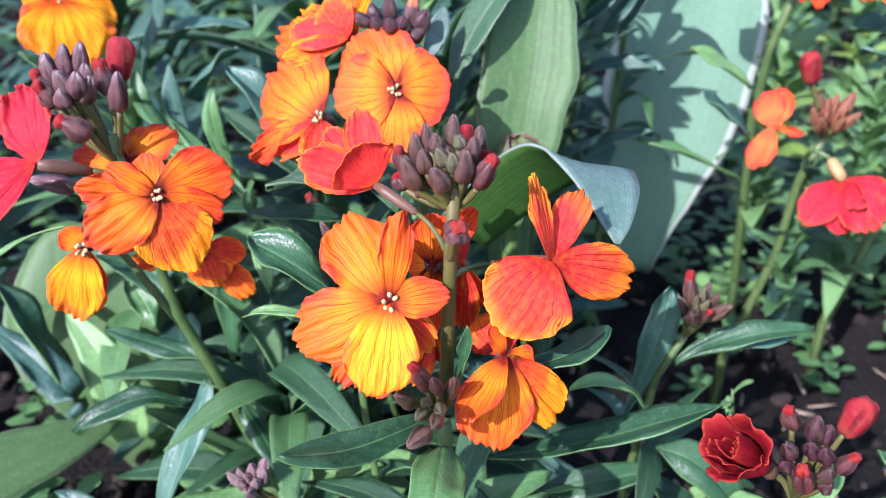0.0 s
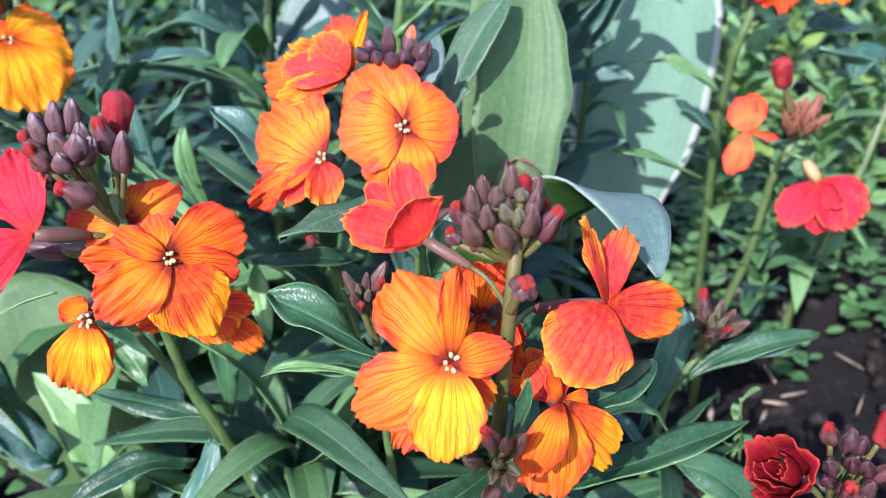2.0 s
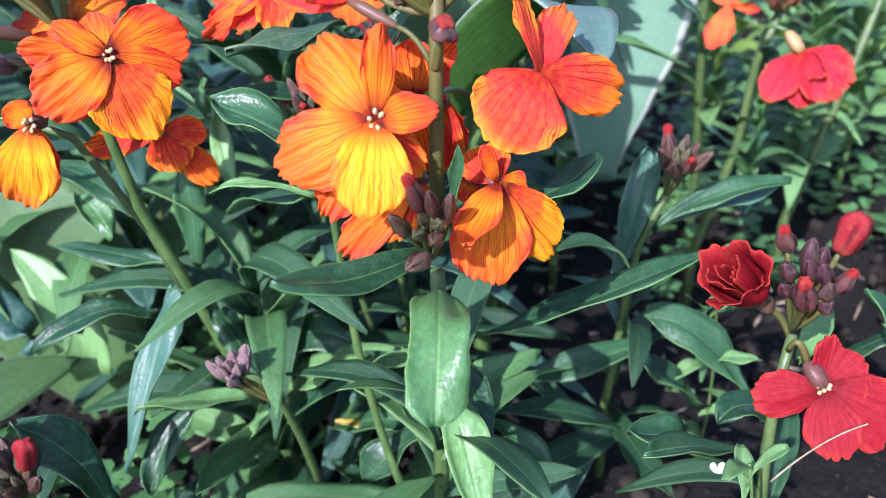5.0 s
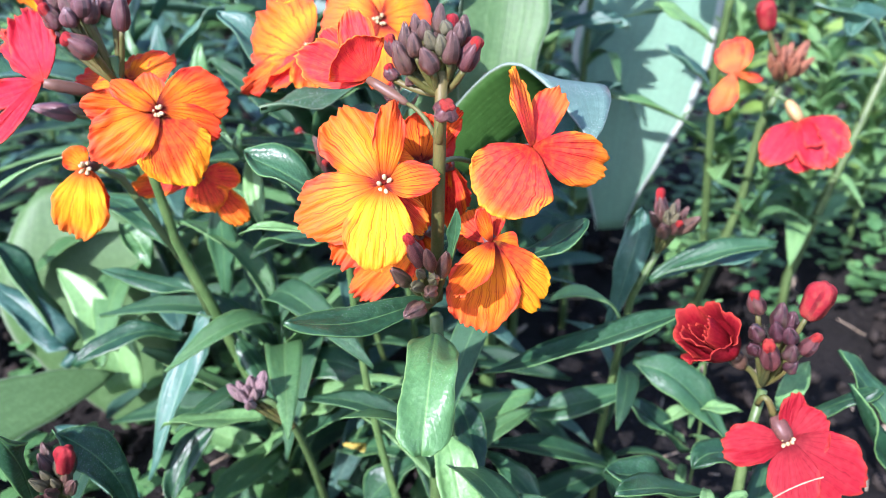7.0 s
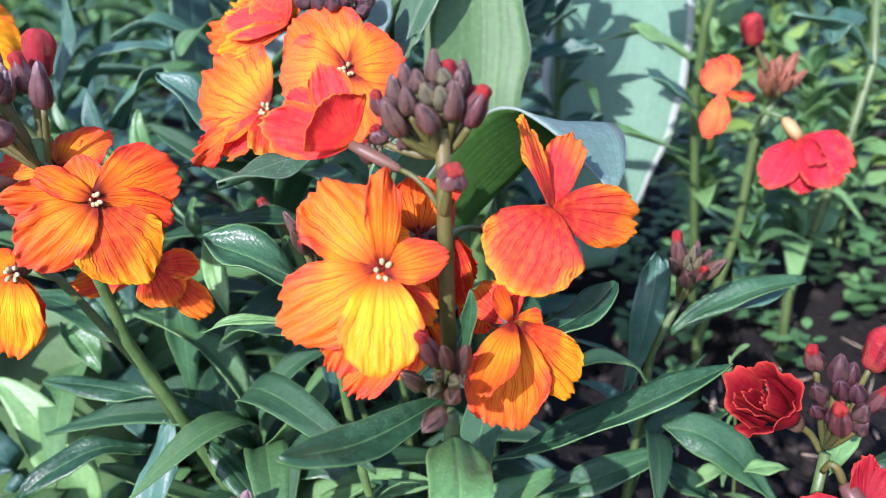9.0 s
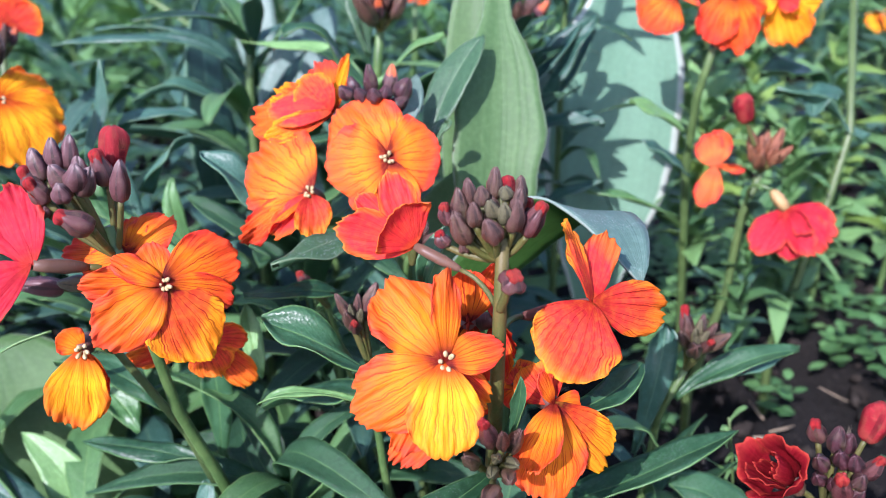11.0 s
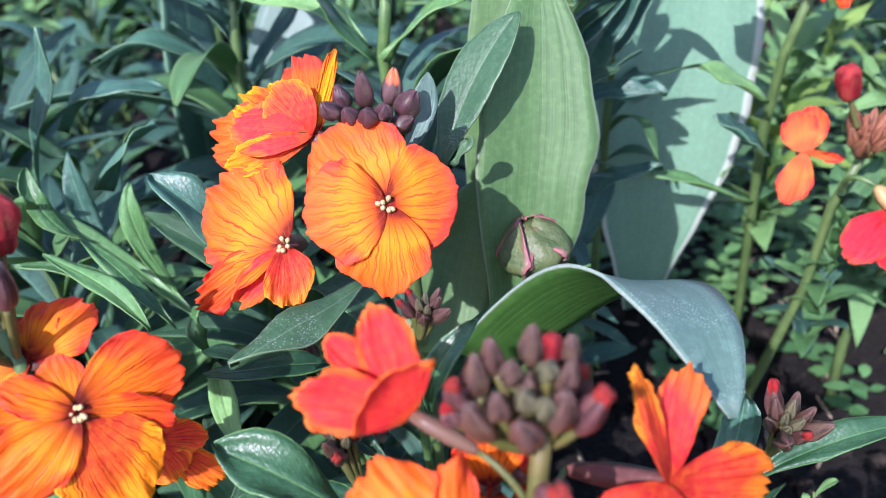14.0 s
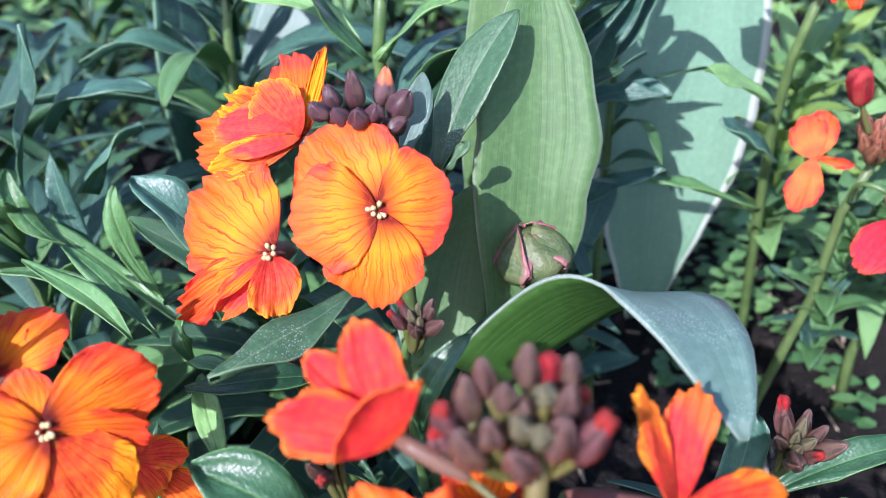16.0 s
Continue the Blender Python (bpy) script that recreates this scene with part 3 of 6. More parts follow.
def flower(parent, c, face, petals, calyx=0.009, stamens=True, label="", calyx_to=None, wide=0.0018, sepals=CALYX):
    """An open flower: its calyx, its petals (tip, width, material, tilt, cup) and its stamens."""
    c, face = Vector(c), Vector(face).normalized()
    bm = bmesh.new()
    back = Vector(calyx_to) if calyx_to is not None else c - face * calyx
    tube(bm, [c, c.lerp(back, 0.25), c.lerp(back, 0.6), c.lerp(back, 0.9), back], [wide * 0.75, wide, wide * 1.05, wide * 0.7, wide * 0.35], 10, 0.1)
    head = part("flower", bm, sepals, parent, label, at=c)
    for i, p in enumerate(petals):
        more = p[-1] if isinstance(p[-1], dict) else {}
        petal(head, c + face * 0.0002 * i, Vector(p[0]) + face * 0.0002 * i, p[1], face, p[2], *p[3:len(p) - bool(more)], **more)
    if stamens:
        a = face.cross(Vector((0.2, 0.3, 1))).normalized()
        b = face.cross(a)
        for i in range(6):
            SEED[0] += 1
            jit = random.Random(SEED[0])
            q = i * 1.047 + jit.uniform(-0.5, 0.5)
            off = (a * math.cos(q) + b * math.sin(q)) * jit.uniform(0.0005, 0.0010)
            p = c + off * 0.5 + face * 0.0002
            e = c + off * jit.uniform(1.5, 2.1) + face * jit.uniform(0.0010, 0.0022)
            bm = bmesh.new()
            tube(bm, [p, p.lerp(e, 0.35), p.lerp(e, 0.45), p.lerp(e, 0.7), p.lerp(e, 0.9), e], [0.00020, 0.00022, 0.00038, 0.00046, 0.00036, 0.00012], 7)
            part("stamen", bm, ANTHER, head, "cream-coloured stamen")
    return head


# leaves of the plants farther off share these meshes, one long along y
LEAF_KINDS = {}


def shared_leaf(kind, i, material):
    key = (kind, i, material.name)
    if key not in LEAF_KINDS:
        droop = (0.02, 0.10, 0.22, 0.34)[i]
        wide = {"lance": 0.17, "spoon": 0.36, "tulip": 0.3}[kind]
        bm = leaf_mesh((0, 0, 0), (0, 0.5, 0.5 * droop), (0.03 * (i - 1.5), 1.0, -droop), wide, up=(0, 0, 1), fold=0.3, wave=0.2, shape=kind, seed=30 + i * 3, n=10, m=6, thick=0.006)
        me = bpy.data.meshes.new("leaf")
        bm.to_mesh(me)
        bm.free()
        for p in me.polygons:
            p.use_smooth = True
        me.materials.append(material)
        LEAF_KINDS[key] = me
    return LEAF_KINDS[key]


def set_leaf(parent, at, heading, rise, length, kind="lance", i=0, material=LEAF, roll=0.0, wide=1.0):
    ob = new("leaf", shared_leaf(kind, i, material))
    ob.parent = parent
    turn = Euler((0, 0, radians(heading))).to_matrix() @ Euler((radians(rise), 0, 0)).to_matrix() @ Euler((0, radians(roll), 0)).to_matrix()
    ob.matrix_basis = Matrix.LocRotScale(Vector(at) - ORIGIN[parent], turn.to_quaternion(), (length * wide, length, length))
    return ob


def leafy(parent, foot, top, count, length, seed, material=LEAF, kind="lance", low=0.12, rise=(15, 60), wide=1.0, mats=()):
    """Leaves in a spiral up a stem that runs from foot to top."""
    rng = random.Random(seed)
    foot, top = Vector(foot), Vector(top)
    for i in range(count):
        f = low + (1 - low) * (i + rng.random() * 0.6) / count
        at = foot.lerp(top, min(f, 0.99))
        lift = rise[0] + (rise[1] - rise[0]) * f + rng.uniform(-14, 14)
        m = rng.choice(mats) if mats else material
        set_leaf(parent, at, i * 137.5 + rng.uniform(-20, 20), lift, length * rng.uniform(0.7, 1.15) * (1.1 - 0.35 * f), kind, rng.randrange(4), m, rng.uniform(-25, 25), wide)


def plant(at, label, category="flower", name="wallflower", group="wallflowers in the bed"):
    return thing(name, at, label, category, group)


def tepal_material():
    k = Nodes("tulip_tepal")
    sep = k.n("SeparateXYZ", {0: k.n("UVMap").outputs[0]})
    s, u = sep.outputs[0], sep.outputs[1]
    a = k.math('ABSOLUTE', k.math('SUBTRACT', s, 0.5))
    big, fine = k.noise(170, 3), k.noise(900, 3)
    c = k.mix(k.step(big, 0.3, 0.7), (0.055, 0.095, 0.030), (0.120, 0.150, 0.055))
    edge = k.math('ADD', a, k.math('ADD', k.math('MULTIPLY', u, 0.14), k.math('MULTIPLY', k.math('SUBTRACT', big, 0.5), 0.16)))
    c = k.mix(k.step(edge, 0.44, 0.62, 0, 0.85), c, (0.34, 0.10, 0.13))
    c = k.mix(k.step(fine, 0.5, 0.75, 0, 0.3), c, (0.20, 0.22, 0.12))
    return k.done(c, 0.5, k.math('ADD', big, fine), 0.0005, thin=0.15, strength=0.7)


TEPAL = tepal_material()


def tulip_bud(parent, base, tip, width):
    """A closed green tulip bud: crumpled tepals that wrap one another round a core."""
    base, tip = Vector(base), Vector(tip)
    axis = (tip - base)
    length = axis.length
    axis.normalize()
    a = axis.cross(Vector((0, 1, 0.2))).normalized()
    b = axis.cross(a)
    bm = bmesh.new()
    tube(bm, [base + axis * length * u for u in (0, 0.12, 0.35, 0.6, 0.78, 0.86)], [width * r for r in (0.14, 0.28, 0.35, 0.33, 0.24, 0.12)], 12, 0.05)
    body = part("bud", bm, TULIP_BUD, parent, "closed green tulip bud flushed with pink", at=base)
    for i in range(8):
        q = i * 2.51 + 0.5
        o = a * math.cos(q) + b * math.sin(q)
        out_ = 0.45 + 0.008 * i
        bm = leaf_mesh(base + o * width * 0.12, base + axis * length * 0.48 + o * width * out_, base + axis * length * (0.92 + 0.04 * (i % 3)) + o * width * (0.06 + 0.03 * (i % 3)), width * 0.74, up=tuple(o), fold=-0.40, wave=0.15, shape="blade", seed=60 + i, n=14, m=12, thick=0.0004)
        part("tepal", bm, TEPAL, body)


# ---- the plants that stand nearest ----

plant_ = plant((0.0000, 0.1350, 0), "orange and gold wallflower in full bloom with purple buds", "flower", "wallflower", "wallflowers in the bed")
stem(plant_, [(0.0017, 0.1180, 0.1583), (0.0012, 0.1190, 0.1447), (0.0008, 0.1210, 0.1278), (0.0004, 0.1240, 0.1104)], [0.0010, 0.0011, 0.0012, 0.0013], STEM_DARK, "stem")
stem(plant_, [(0.0004, 0.1240, 0.1063), (0.0008, 0.1300, 0.0913), (0.0000, 0.1370, 0.0300), (0.0000, 0.1400, 0.0000)], [0.0013, 0.0015, 0.0017, 0.0019], STEM, "stem")
flower(plant_, (-0.0089, 0.1160, 0.1383), (0.1002, -0.8415, 0.5309), [
    ((-0.0020, 0.1167, 0.1287), 0.0068, VERMILION, 0, 0.1),
    ((-0.0181, 0.1136, 0.1234), 0.0081, GOLD, 0, 0.05),
    ((-0.0063, 0.1172, 0.1236), 0.0065, ORANGE, 0, 0.1),
    ((-0.0162, 0.1241, 0.1506), 0.0137, GOLD, 0, -0.10, 0.1, 0.9, dict(skew=-0.05)),
    ((-0.0234, 0.1111, 0.1321), 0.0138, GOLD, 0, -0.10, 0.1, 0.8, dict(skew=0.06)),
    ((-0.0110, 0.1063, 0.1267), 0.0125, YELLOW, 4, -0.08, 0.1, 0.9, dict(peak=0.72)),
    ((0.0011, 0.1171, 0.1397), 0.0071, ORANGE, -14, -0.05, 0.1, 0.6, dict(point=1.0, peak=0.5)),
    ((-0.0070, 0.1233, 0.1517), 0.0066, GOLD, 24, -0.05, 0.1, 0.7, dict(point=0.4, skew=0.04))], label='gold and orange flower with red veins')
flower(plant_, (0.0183, 0.1230, 0.1422), (0.2159, -0.8036, 0.5546), [
    ((0.0236, 0.1351, 0.1505), 0.0066, SCARLET, -10, 0.1, 0.1, 0.8, dict(skew=0.06)),
    ((0.0339, 0.1250, 0.1381), 0.0103, VERMILION, 14, -0.06, 0.1, 0.9, dict(skew=0.04)),
    ((0.0154, 0.1286, 0.1560), 0.0053, VERMILION, 34, -0.05, 0.1, 0.8, dict(peak=0.6, point=0.3)),
    ((0.0097, 0.1140, 0.1340), 0.0163, VERMILION, 8, -0.08, 0.1, 0.55, dict(full=0.75, peak=0.62))], calyx_to=(0.0086, 0.134, 0.1353), wide=0.0015, stamens=False, label='vermilion flower turned aside')
stem(plant_, [(0.0015, 0.1195, 0.1410), (0.0045, 0.1250, 0.1398), (0.0088, 0.1340, 0.1354)], [0.0005, 0.0005], STEM, "stalk")
flower(plant_, (0.0109, 0.1210, 0.1244), (0.1258, -0.9270, 0.3534), [
    ((0.0081, 0.1285, 0.1282), 0.0098, VERMILION, 0, 0.1),
    ((0.0161, 0.1217, 0.1215), 0.0069, AMBER, 15, 0.0, 0.1, 0.5, dict(point=0.6)),
    ((0.0196, 0.1179, 0.1103), 0.0116, FLAME, 6, -0.08, 0.1, 0.9, dict(skew=-0.05)),
    ((0.0079, 0.1139, 0.1083), 0.0142, GOLD, 0, -0.06, 0.1, 0.7),
    ((0.0082, 0.1207, 0.1315), 0.0038, AMBER, 20, 0.05, 0.1, 0.6),
    ((0.0037, 0.1106, 0.1180), 0.0072, GOLD, 38, 0.10, 0.1, 0.9, dict(point=0.3, fold=0.35))], label='drooping orange flower with folded petals', stamens=False)
flower(plant_, (-0.0113, 0.1270, 0.1546), (0.0626, -0.9080, 0.4143), [
    ((-0.0144, 0.1339, 0.1654), 0.0068, SCARLET, 0, 0.1, 0.1, 0.6, dict(point=0.3)),
    ((-0.0198, 0.1341, 0.1618), 0.0048, SCARLET, 0, 0.1, 0.1, 0.6),
    ((-0.0243, 0.1278, 0.1583), 0.0082, SCARLET, -12, 0.05, 0.1, 0.6, dict(skew=0.05)),
    ((-0.0152, 0.1256, 0.1617), 0.0120, SCARLET, 0, 0.22, 0.1, 0.7, dict(peak=0.75))], calyx_to=(-0.0041, 0.1235, 0.1508), wide=0.001, stamens=False, label='scarlet flower seen from its side')
stem(plant_, [(-0.0043, 0.1235, 0.1509), (-0.0017, 0.1210, 0.1495), (0.0006, 0.1195, 0.1457)], [0.0004, 0.0005], STEM_DARK, "stalk")
flower(plant_, (-0.0019, 0.1310, 0.1370), (0.0130, -0.8734, 0.4868), [
    ((-0.0014, 0.1330, 0.1465), 0.0097, ORANGE, 0, 0.1),
    ((0.0056, 0.1370, 0.1457), 0.0056, ORANGE, 20, 0.1),
    ((-0.0026, 0.1330, 0.1209), 0.0092, ORANGE, 0, 0.1),
    ((-0.0067, 0.1350, 0.1348), 0.0092, GOLD, 0, 0.1)], stamens=False, label='orange flower behind the stem')
flower(plant_, (0.0036, 0.1340, 0.1353), (0.4305, -0.7884, 0.4394), [
    ((0.0041, 0.1340, 0.1216), 0.0061, VERMILION, 25, 0.1),
    ((0.0032, 0.1380, 0.1433), 0.0052, SCARLET, 20, 0.1),
    ((0.0068, 0.1370, 0.1248), 0.0042, ORANGE, 0, 0.1)], stamens=False)
flower(plant_, (-0.0026, 0.1340, 0.1203), (-0.2730, -0.8899, 0.3654), [
    ((-0.0091, 0.1360, 0.1080), 0.0099, VERMILION, 0, 0.1),
    ((-0.0169, 0.1380, 0.1036), 0.0088, GOLD, 0, 0.1),
    ((-0.0016, 0.1360, 0.1122), 0.0088, ORANGE, 0, 0.1)], stamens=False)
flower(plant_, (0.0084, 0.1360, 0.1189), (-0.0515, -0.8298, 0.5557), [
    ((0.0136, 0.1390, 0.1210), 0.0078, VERMILION, 0, 0.1),
    ((0.0063, 0.1390, 0.1210), 0.0067, VERMILION, 0, 0.1),
    ((0.0149, 0.1390, 0.1156), 0.0067, VERMILION, 0, 0.1),
    ((0.0057, 0.1360, 0.1149), 0.0067, ORANGE, 0, 0.1)], stamens=False)
head_ = bud_head(plant_, (0.0015, 0.1205, 0.1534), STEM_DARK, [(-0.0042, 0.1228, 0.1598), (-0.0020, 0.1235, 0.1620), (-0.0010, 0.1202, 0.1632), (0.0017, 0.1228, 0.1631), (0.0037, 0.1228, 0.1633), (0.0055, 0.1228, 0.1619), (0.0043, 0.1195, 0.1620), (-0.0060, 0.1215, 0.1600), (-0.0040, 0.1189, 0.1575), (-0.0026, 0.1182, 0.1606), (-0.0000, 0.1175, 0.1620), (0.0016, 0.1169, 0.1612), (0.0026, 0.1195, 0.1641), (0.0031, 0.1169, 0.1597), (0.0002, 0.1162, 0.1584), (0.0054, 0.1175, 0.1583), (-0.0028, 0.1228, 0.1552), (0.0063, 0.1222, 0.1583), (0.0008, 0.1208, 0.1591), (-0.0064, 0.1241, 0.1552)], "domed head of purple brown buds")
bud(head_, (-0.0042, 0.1228, 0.1598), (-0.0045, 0.1226, 0.1651), 0.0028, BUD)
bud(head_, (-0.0020, 0.1235, 0.1620), (-0.0026, 0.1234, 0.1663), 0.0026, BUD)
bud(head_, (-0.0010, 0.1202, 0.1632), (-0.0013, 0.1195, 0.1662), 0.0025, BUD)
bud(head_, (0.0017, 0.1228, 0.1631), (0.0017, 0.1226, 0.1679), 0.0027, BUD)
bud(head_, (0.0037, 0.1228, 0.1633), (0.0037, 0.1226, 0.1666), 0.0023, BUD_RED)
bud(head_, (0.0055, 0.1228, 0.1619), (0.0060, 0.1226, 0.1662), 0.0027, BUD)
bud(head_, (0.0043, 0.1195, 0.1620), (0.0048, 0.1187, 0.1658), 0.0027, BUD)
bud(head_, (-0.0060, 0.1215, 0.1600), (-0.0070, 0.1211, 0.1633), 0.0027, BUD_TIPPED)
bud(head_, (-0.0040, 0.1189, 0.1575), (-0.0057, 0.1179, 0.1628), 0.0034, BUD)
bud(head_, (-0.0026, 0.1182, 0.1606), (-0.0032, 0.1172, 0.1646), 0.0028, BUD)
bud(head_, (-0.0000, 0.1175, 0.1620), (-0.0007, 0.1164, 0.1649), 0.0025, BUD_GREEN)
bud(head_, (0.0016, 0.1169, 0.1612), (0.0013, 0.1156, 0.1646), 0.0025, BUD_GREEN)
bud(head_, (0.0026, 0.1195, 0.1641), (0.0023, 0.1187, 0.1662), 0.0024, BUD_GREEN)
bud(head_, (0.0031, 0.1169, 0.1597), (0.0032, 0.1156, 0.1648), 0.0034, BUD)
bud(head_, (0.0002, 0.1162, 0.1584), (-0.0015, 0.1148, 0.1624), 0.0033, BUD)
bud(head_, (0.0054, 0.1175, 0.1583), (0.0075, 0.1164, 0.1633), 0.0037, BUD_TIPPED)
bud(head_, (-0.0028, 0.1228, 0.1552), (-0.0040, 0.1226, 0.1563), 0.0032, BUD)
bud(head_, (0.0063, 0.1222, 0.1583), (0.0069, 0.1218, 0.1624), 0.0029, BUD_TIPPED)
bud(head_, (0.0008, 0.1208, 0.1591), (0.0005, 0.1203, 0.1637), 0.0036, BUD)
bud(head_, (-0.0064, 0.1241, 0.1552), (-0.0075, 0.1242, 0.1576), 0.0028, BUD_TIPPED)
leaf(plant_, (0.0016, 0.1195, 0.1176), (0.0035, 0.1175, 0.1255), (0.0041, 0.1165, 0.1334), 0.0027, LEAF, fold=0.35)
head_ = bud_head(plant_, (0.0012, 0.1185, 0.1455), STEM_DARK, [(0.0017, 0.1147, 0.1515)], "")
bud(head_, (0.0017, 0.1147, 0.1515), (0.0023, 0.1130, 0.1537), 0.0045, BUD_TIPPED)
head_ = bud_head(plant_, (-0.0004, 0.1220, 0.1109), STEM_DARK, [(-0.0026, 0.1102, 0.1254), (-0.0049, 0.1113, 0.1212), (-0.0007, 0.1102, 0.1244), (0.0015, 0.1125, 0.1220), (-0.0027, 0.1079, 0.1222), (-0.0004, 0.1068, 0.1242), (-0.0027, 0.1079, 0.1184), (-0.0006, 0.1068, 0.1222), (-0.0025, 0.1079, 0.1245)], "small head of purple buds")
bud(head_, (-0.0026, 0.1102, 0.1254), (-0.0047, 0.1060, 0.1326), 0.0031, BUD_TIPPED)
bud(head_, (-0.0049, 0.1113, 0.1212), (-0.0076, 0.1074, 0.1258), 0.0028, BUD)
bud(head_, (-0.0007, 0.1102, 0.1244), (-0.0016, 0.1060, 0.1302), 0.0023, BUD)
bud(head_, (0.0015, 0.1125, 0.1220), (0.0019, 0.1088, 0.1281), 0.0028, BUD)
bud(head_, (-0.0027, 0.1079, 0.1222), (-0.0041, 0.1032, 0.1245), 0.0023, BUD_GREEN)
bud(head_, (-0.0004, 0.1068, 0.1242), (-0.0003, 0.1019, 0.1270), 0.0021, BUD_GREEN)
bud(head_, (-0.0027, 0.1079, 0.1184), (-0.0052, 0.1032, 0.1190), 0.0033, BUD)
bud(head_, (-0.0006, 0.1068, 0.1222), (-0.0014, 0.1019, 0.1241), 0.0025, BUD)
bud(head_, (-0.0025, 0.1079, 0.1245), (-0.0032, 0.1032, 0.1279), 0.0018, BUD_GREEN)
leaf(plant_, (0.0006, 0.1180, 0.1150), (-0.0134, 0.1060, 0.1167), (-0.0252, 0.0980, 0.1219), 0.0066, LEAF, roll=-22, fold=0.25, twist=10, wave=0.2, n=20)
leaf(plant_, (0.0096, 0.1280, 0.1157), (0.0232, 0.1280, 0.1194), (0.0312, 0.1300, 0.1245), 0.0074, LEAF, roll=-12, wave=0.18)
leaf(plant_, (0.0112, 0.1520, 0.0725), (0.0360, 0.1460, 0.0838), (0.0616, 0.1450, 0.0941), 0.0114, LEAF, roll=-20, fold=0.14, wave=0.16, n=20)
leaf(plant_, (-0.0000, 0.1180, 0.1061), (-0.0014, 0.1000, 0.1093), (-0.0034, 0.0880, 0.1009), 0.0100, LEAF_MID, fold=0.1, roll=-4, shape='blunt', wave=0.3, n=24, m=12)
leaf(plant_, (-0.0051, 0.1500, 0.0694), (-0.0234, 0.1600, 0.0580), (-0.0412, 0.1680, 0.0296), 0.0078, LEAF)
leaf(plant_, (-0.0222, 0.1500, 0.1109), (-0.0339, 0.1500, 0.1152), (-0.0431, 0.1500, 0.1134), 0.0025, LEAF_PALE)
leaf(plant_, (0.0048, 0.1500, 0.0538), (0.0144, 0.1520, 0.0615), (0.0274, 0.1580, 0.0613), 0.0073, LEAF_MID)
leaf(plant_, (0.0214, 0.1650, 0.0479), (0.0417, 0.1650, 0.0526), (0.0587, 0.1650, 0.0571), 0.0088, LEAF)
leaf(plant_, (0.0018, 0.1280, 0.0727), (0.0038, 0.1180, 0.0716), (0.0063, 0.1080, 0.0571), 0.0090, LEAF_PALE, fold=0.15)
leaf(plant_, (-0.0116, 0.1700, 0.0551), (-0.0289, 0.1750, 0.0618), (-0.0469, 0.1850, 0.0540), 0.0111, LEAF)
leaf(plant_, (-0.0526, 0.1650, 0.0317), (-0.0471, 0.1650, 0.0386), (-0.0396, 0.1650, 0.0479), 0.0067, LEAF_PALE)
leaf(plant_, (0.0142, 0.1550, 0.0436), (0.0214, 0.1450, 0.0443), (0.0276, 0.1400, 0.0381), 0.0065, LEAF)
leaf(plant_, (0.0018, 0.1500, 0.0493), (-0.0102, 0.1500, 0.0422), (-0.0182, 0.1500, 0.0326), 0.0090, LEAF)
leaf(plant_, (0.0494, 0.1580, 0.0810), (0.0413, 0.1550, 0.0920), (0.0285, 0.1500, 0.0945), 0.0042, LEAF_PALE)
leaf(plant_, (-0.0252, 0.1650, 0.0401), (-0.0203, 0.1640, 0.0402), (-0.0159, 0.1630, 0.0386), 0.0034, LEAF_YELLOW)
leaf(plant_, (0.0100, 0.1600, 0.0405), (0.0304, 0.1600, 0.0417), (0.0533, 0.1650, 0.0282), 0.0086, LEAF)
leaf(plant_, (0.0004, 0.1550, 0.0412), (-0.0119, 0.1600, 0.0434), (-0.0271, 0.1700, 0.0336), 0.0086, LEAF)
leaf(plant_, (0.0019, 0.1500, 0.0603), (-0.0117, 0.1650, 0.0511), (-0.0243, 0.1750, 0.0314), 0.0078, LEAF)
leaf(plant_, (0.0048, 0.1500, 0.0673), (0.0084, 0.1400, 0.0645), (0.0087, 0.1250, 0.0602), 0.0076, LEAF)
leaf(plant_, (-0.0158, 0.1500, 0.1093), (-0.0272, 0.1600, 0.1077), (-0.0445, 0.1700, 0.1001), 0.0081, LEAF)
leaf(plant_, (-0.0150, 0.1500, 0.1246), (-0.0202, 0.1550, 0.1268), (-0.0258, 0.1600, 0.1264), 0.0051, LEAF)
leafy(plant_, (0, 0.14, 0.005), (0, 0.128, 0.075), 15, 0.050, 11, LEAF, 'lance', 0.05, (5, 40), 1.1, (LEAF, LEAF_MID, LEAF))
bud_dome(plant_, (-0.0194, 0.1500, 0.1193), (-0.0214, 0.1500, 0.1311), (0, -0.35, 1), 0.0048, 8, 0.0061, (BUD_TIPPED, BUD, BUD_GREEN), "small head of purple buds", 4)
stem(plant_, [(-0.0194, 0.1500, 0.1193), (-0.0150, 0.1500, 0.0600), (-0.0040, 0.1420, 0.0200)], [0.0008, 0.0012], STEM, "stem")

plant_ = plant((-0.0450, 0.1750, 0), "orange wallflower with a tall red bud", "flower", "wallflower", "wallflowers in the bed")
stem(plant_, [(-0.0664, 0.1570, 0.1525), (-0.0640, 0.1580, 0.1333), (-0.0617, 0.1630, 0.1064), (-0.0573, 0.1690, 0.0854), (-0.0516, 0.1720, 0.0627), (-0.0400, 0.1760, 0.0200), (-0.0400, 0.1780, 0.0000)], [0.0010, 0.0011, 0.0013, 0.0015, 0.0016, 0.0017, 0.0019], STEM, "stem")
stem(plant_, [(-0.0782, 0.1600, 0.1275), (-0.0713, 0.1620, 0.1232), (-0.0619, 0.1690, 0.0963), (-0.0564, 0.1710, 0.0745)], [0.0008, 0.0009, 0.0011, 0.0012], STEM, "stem")
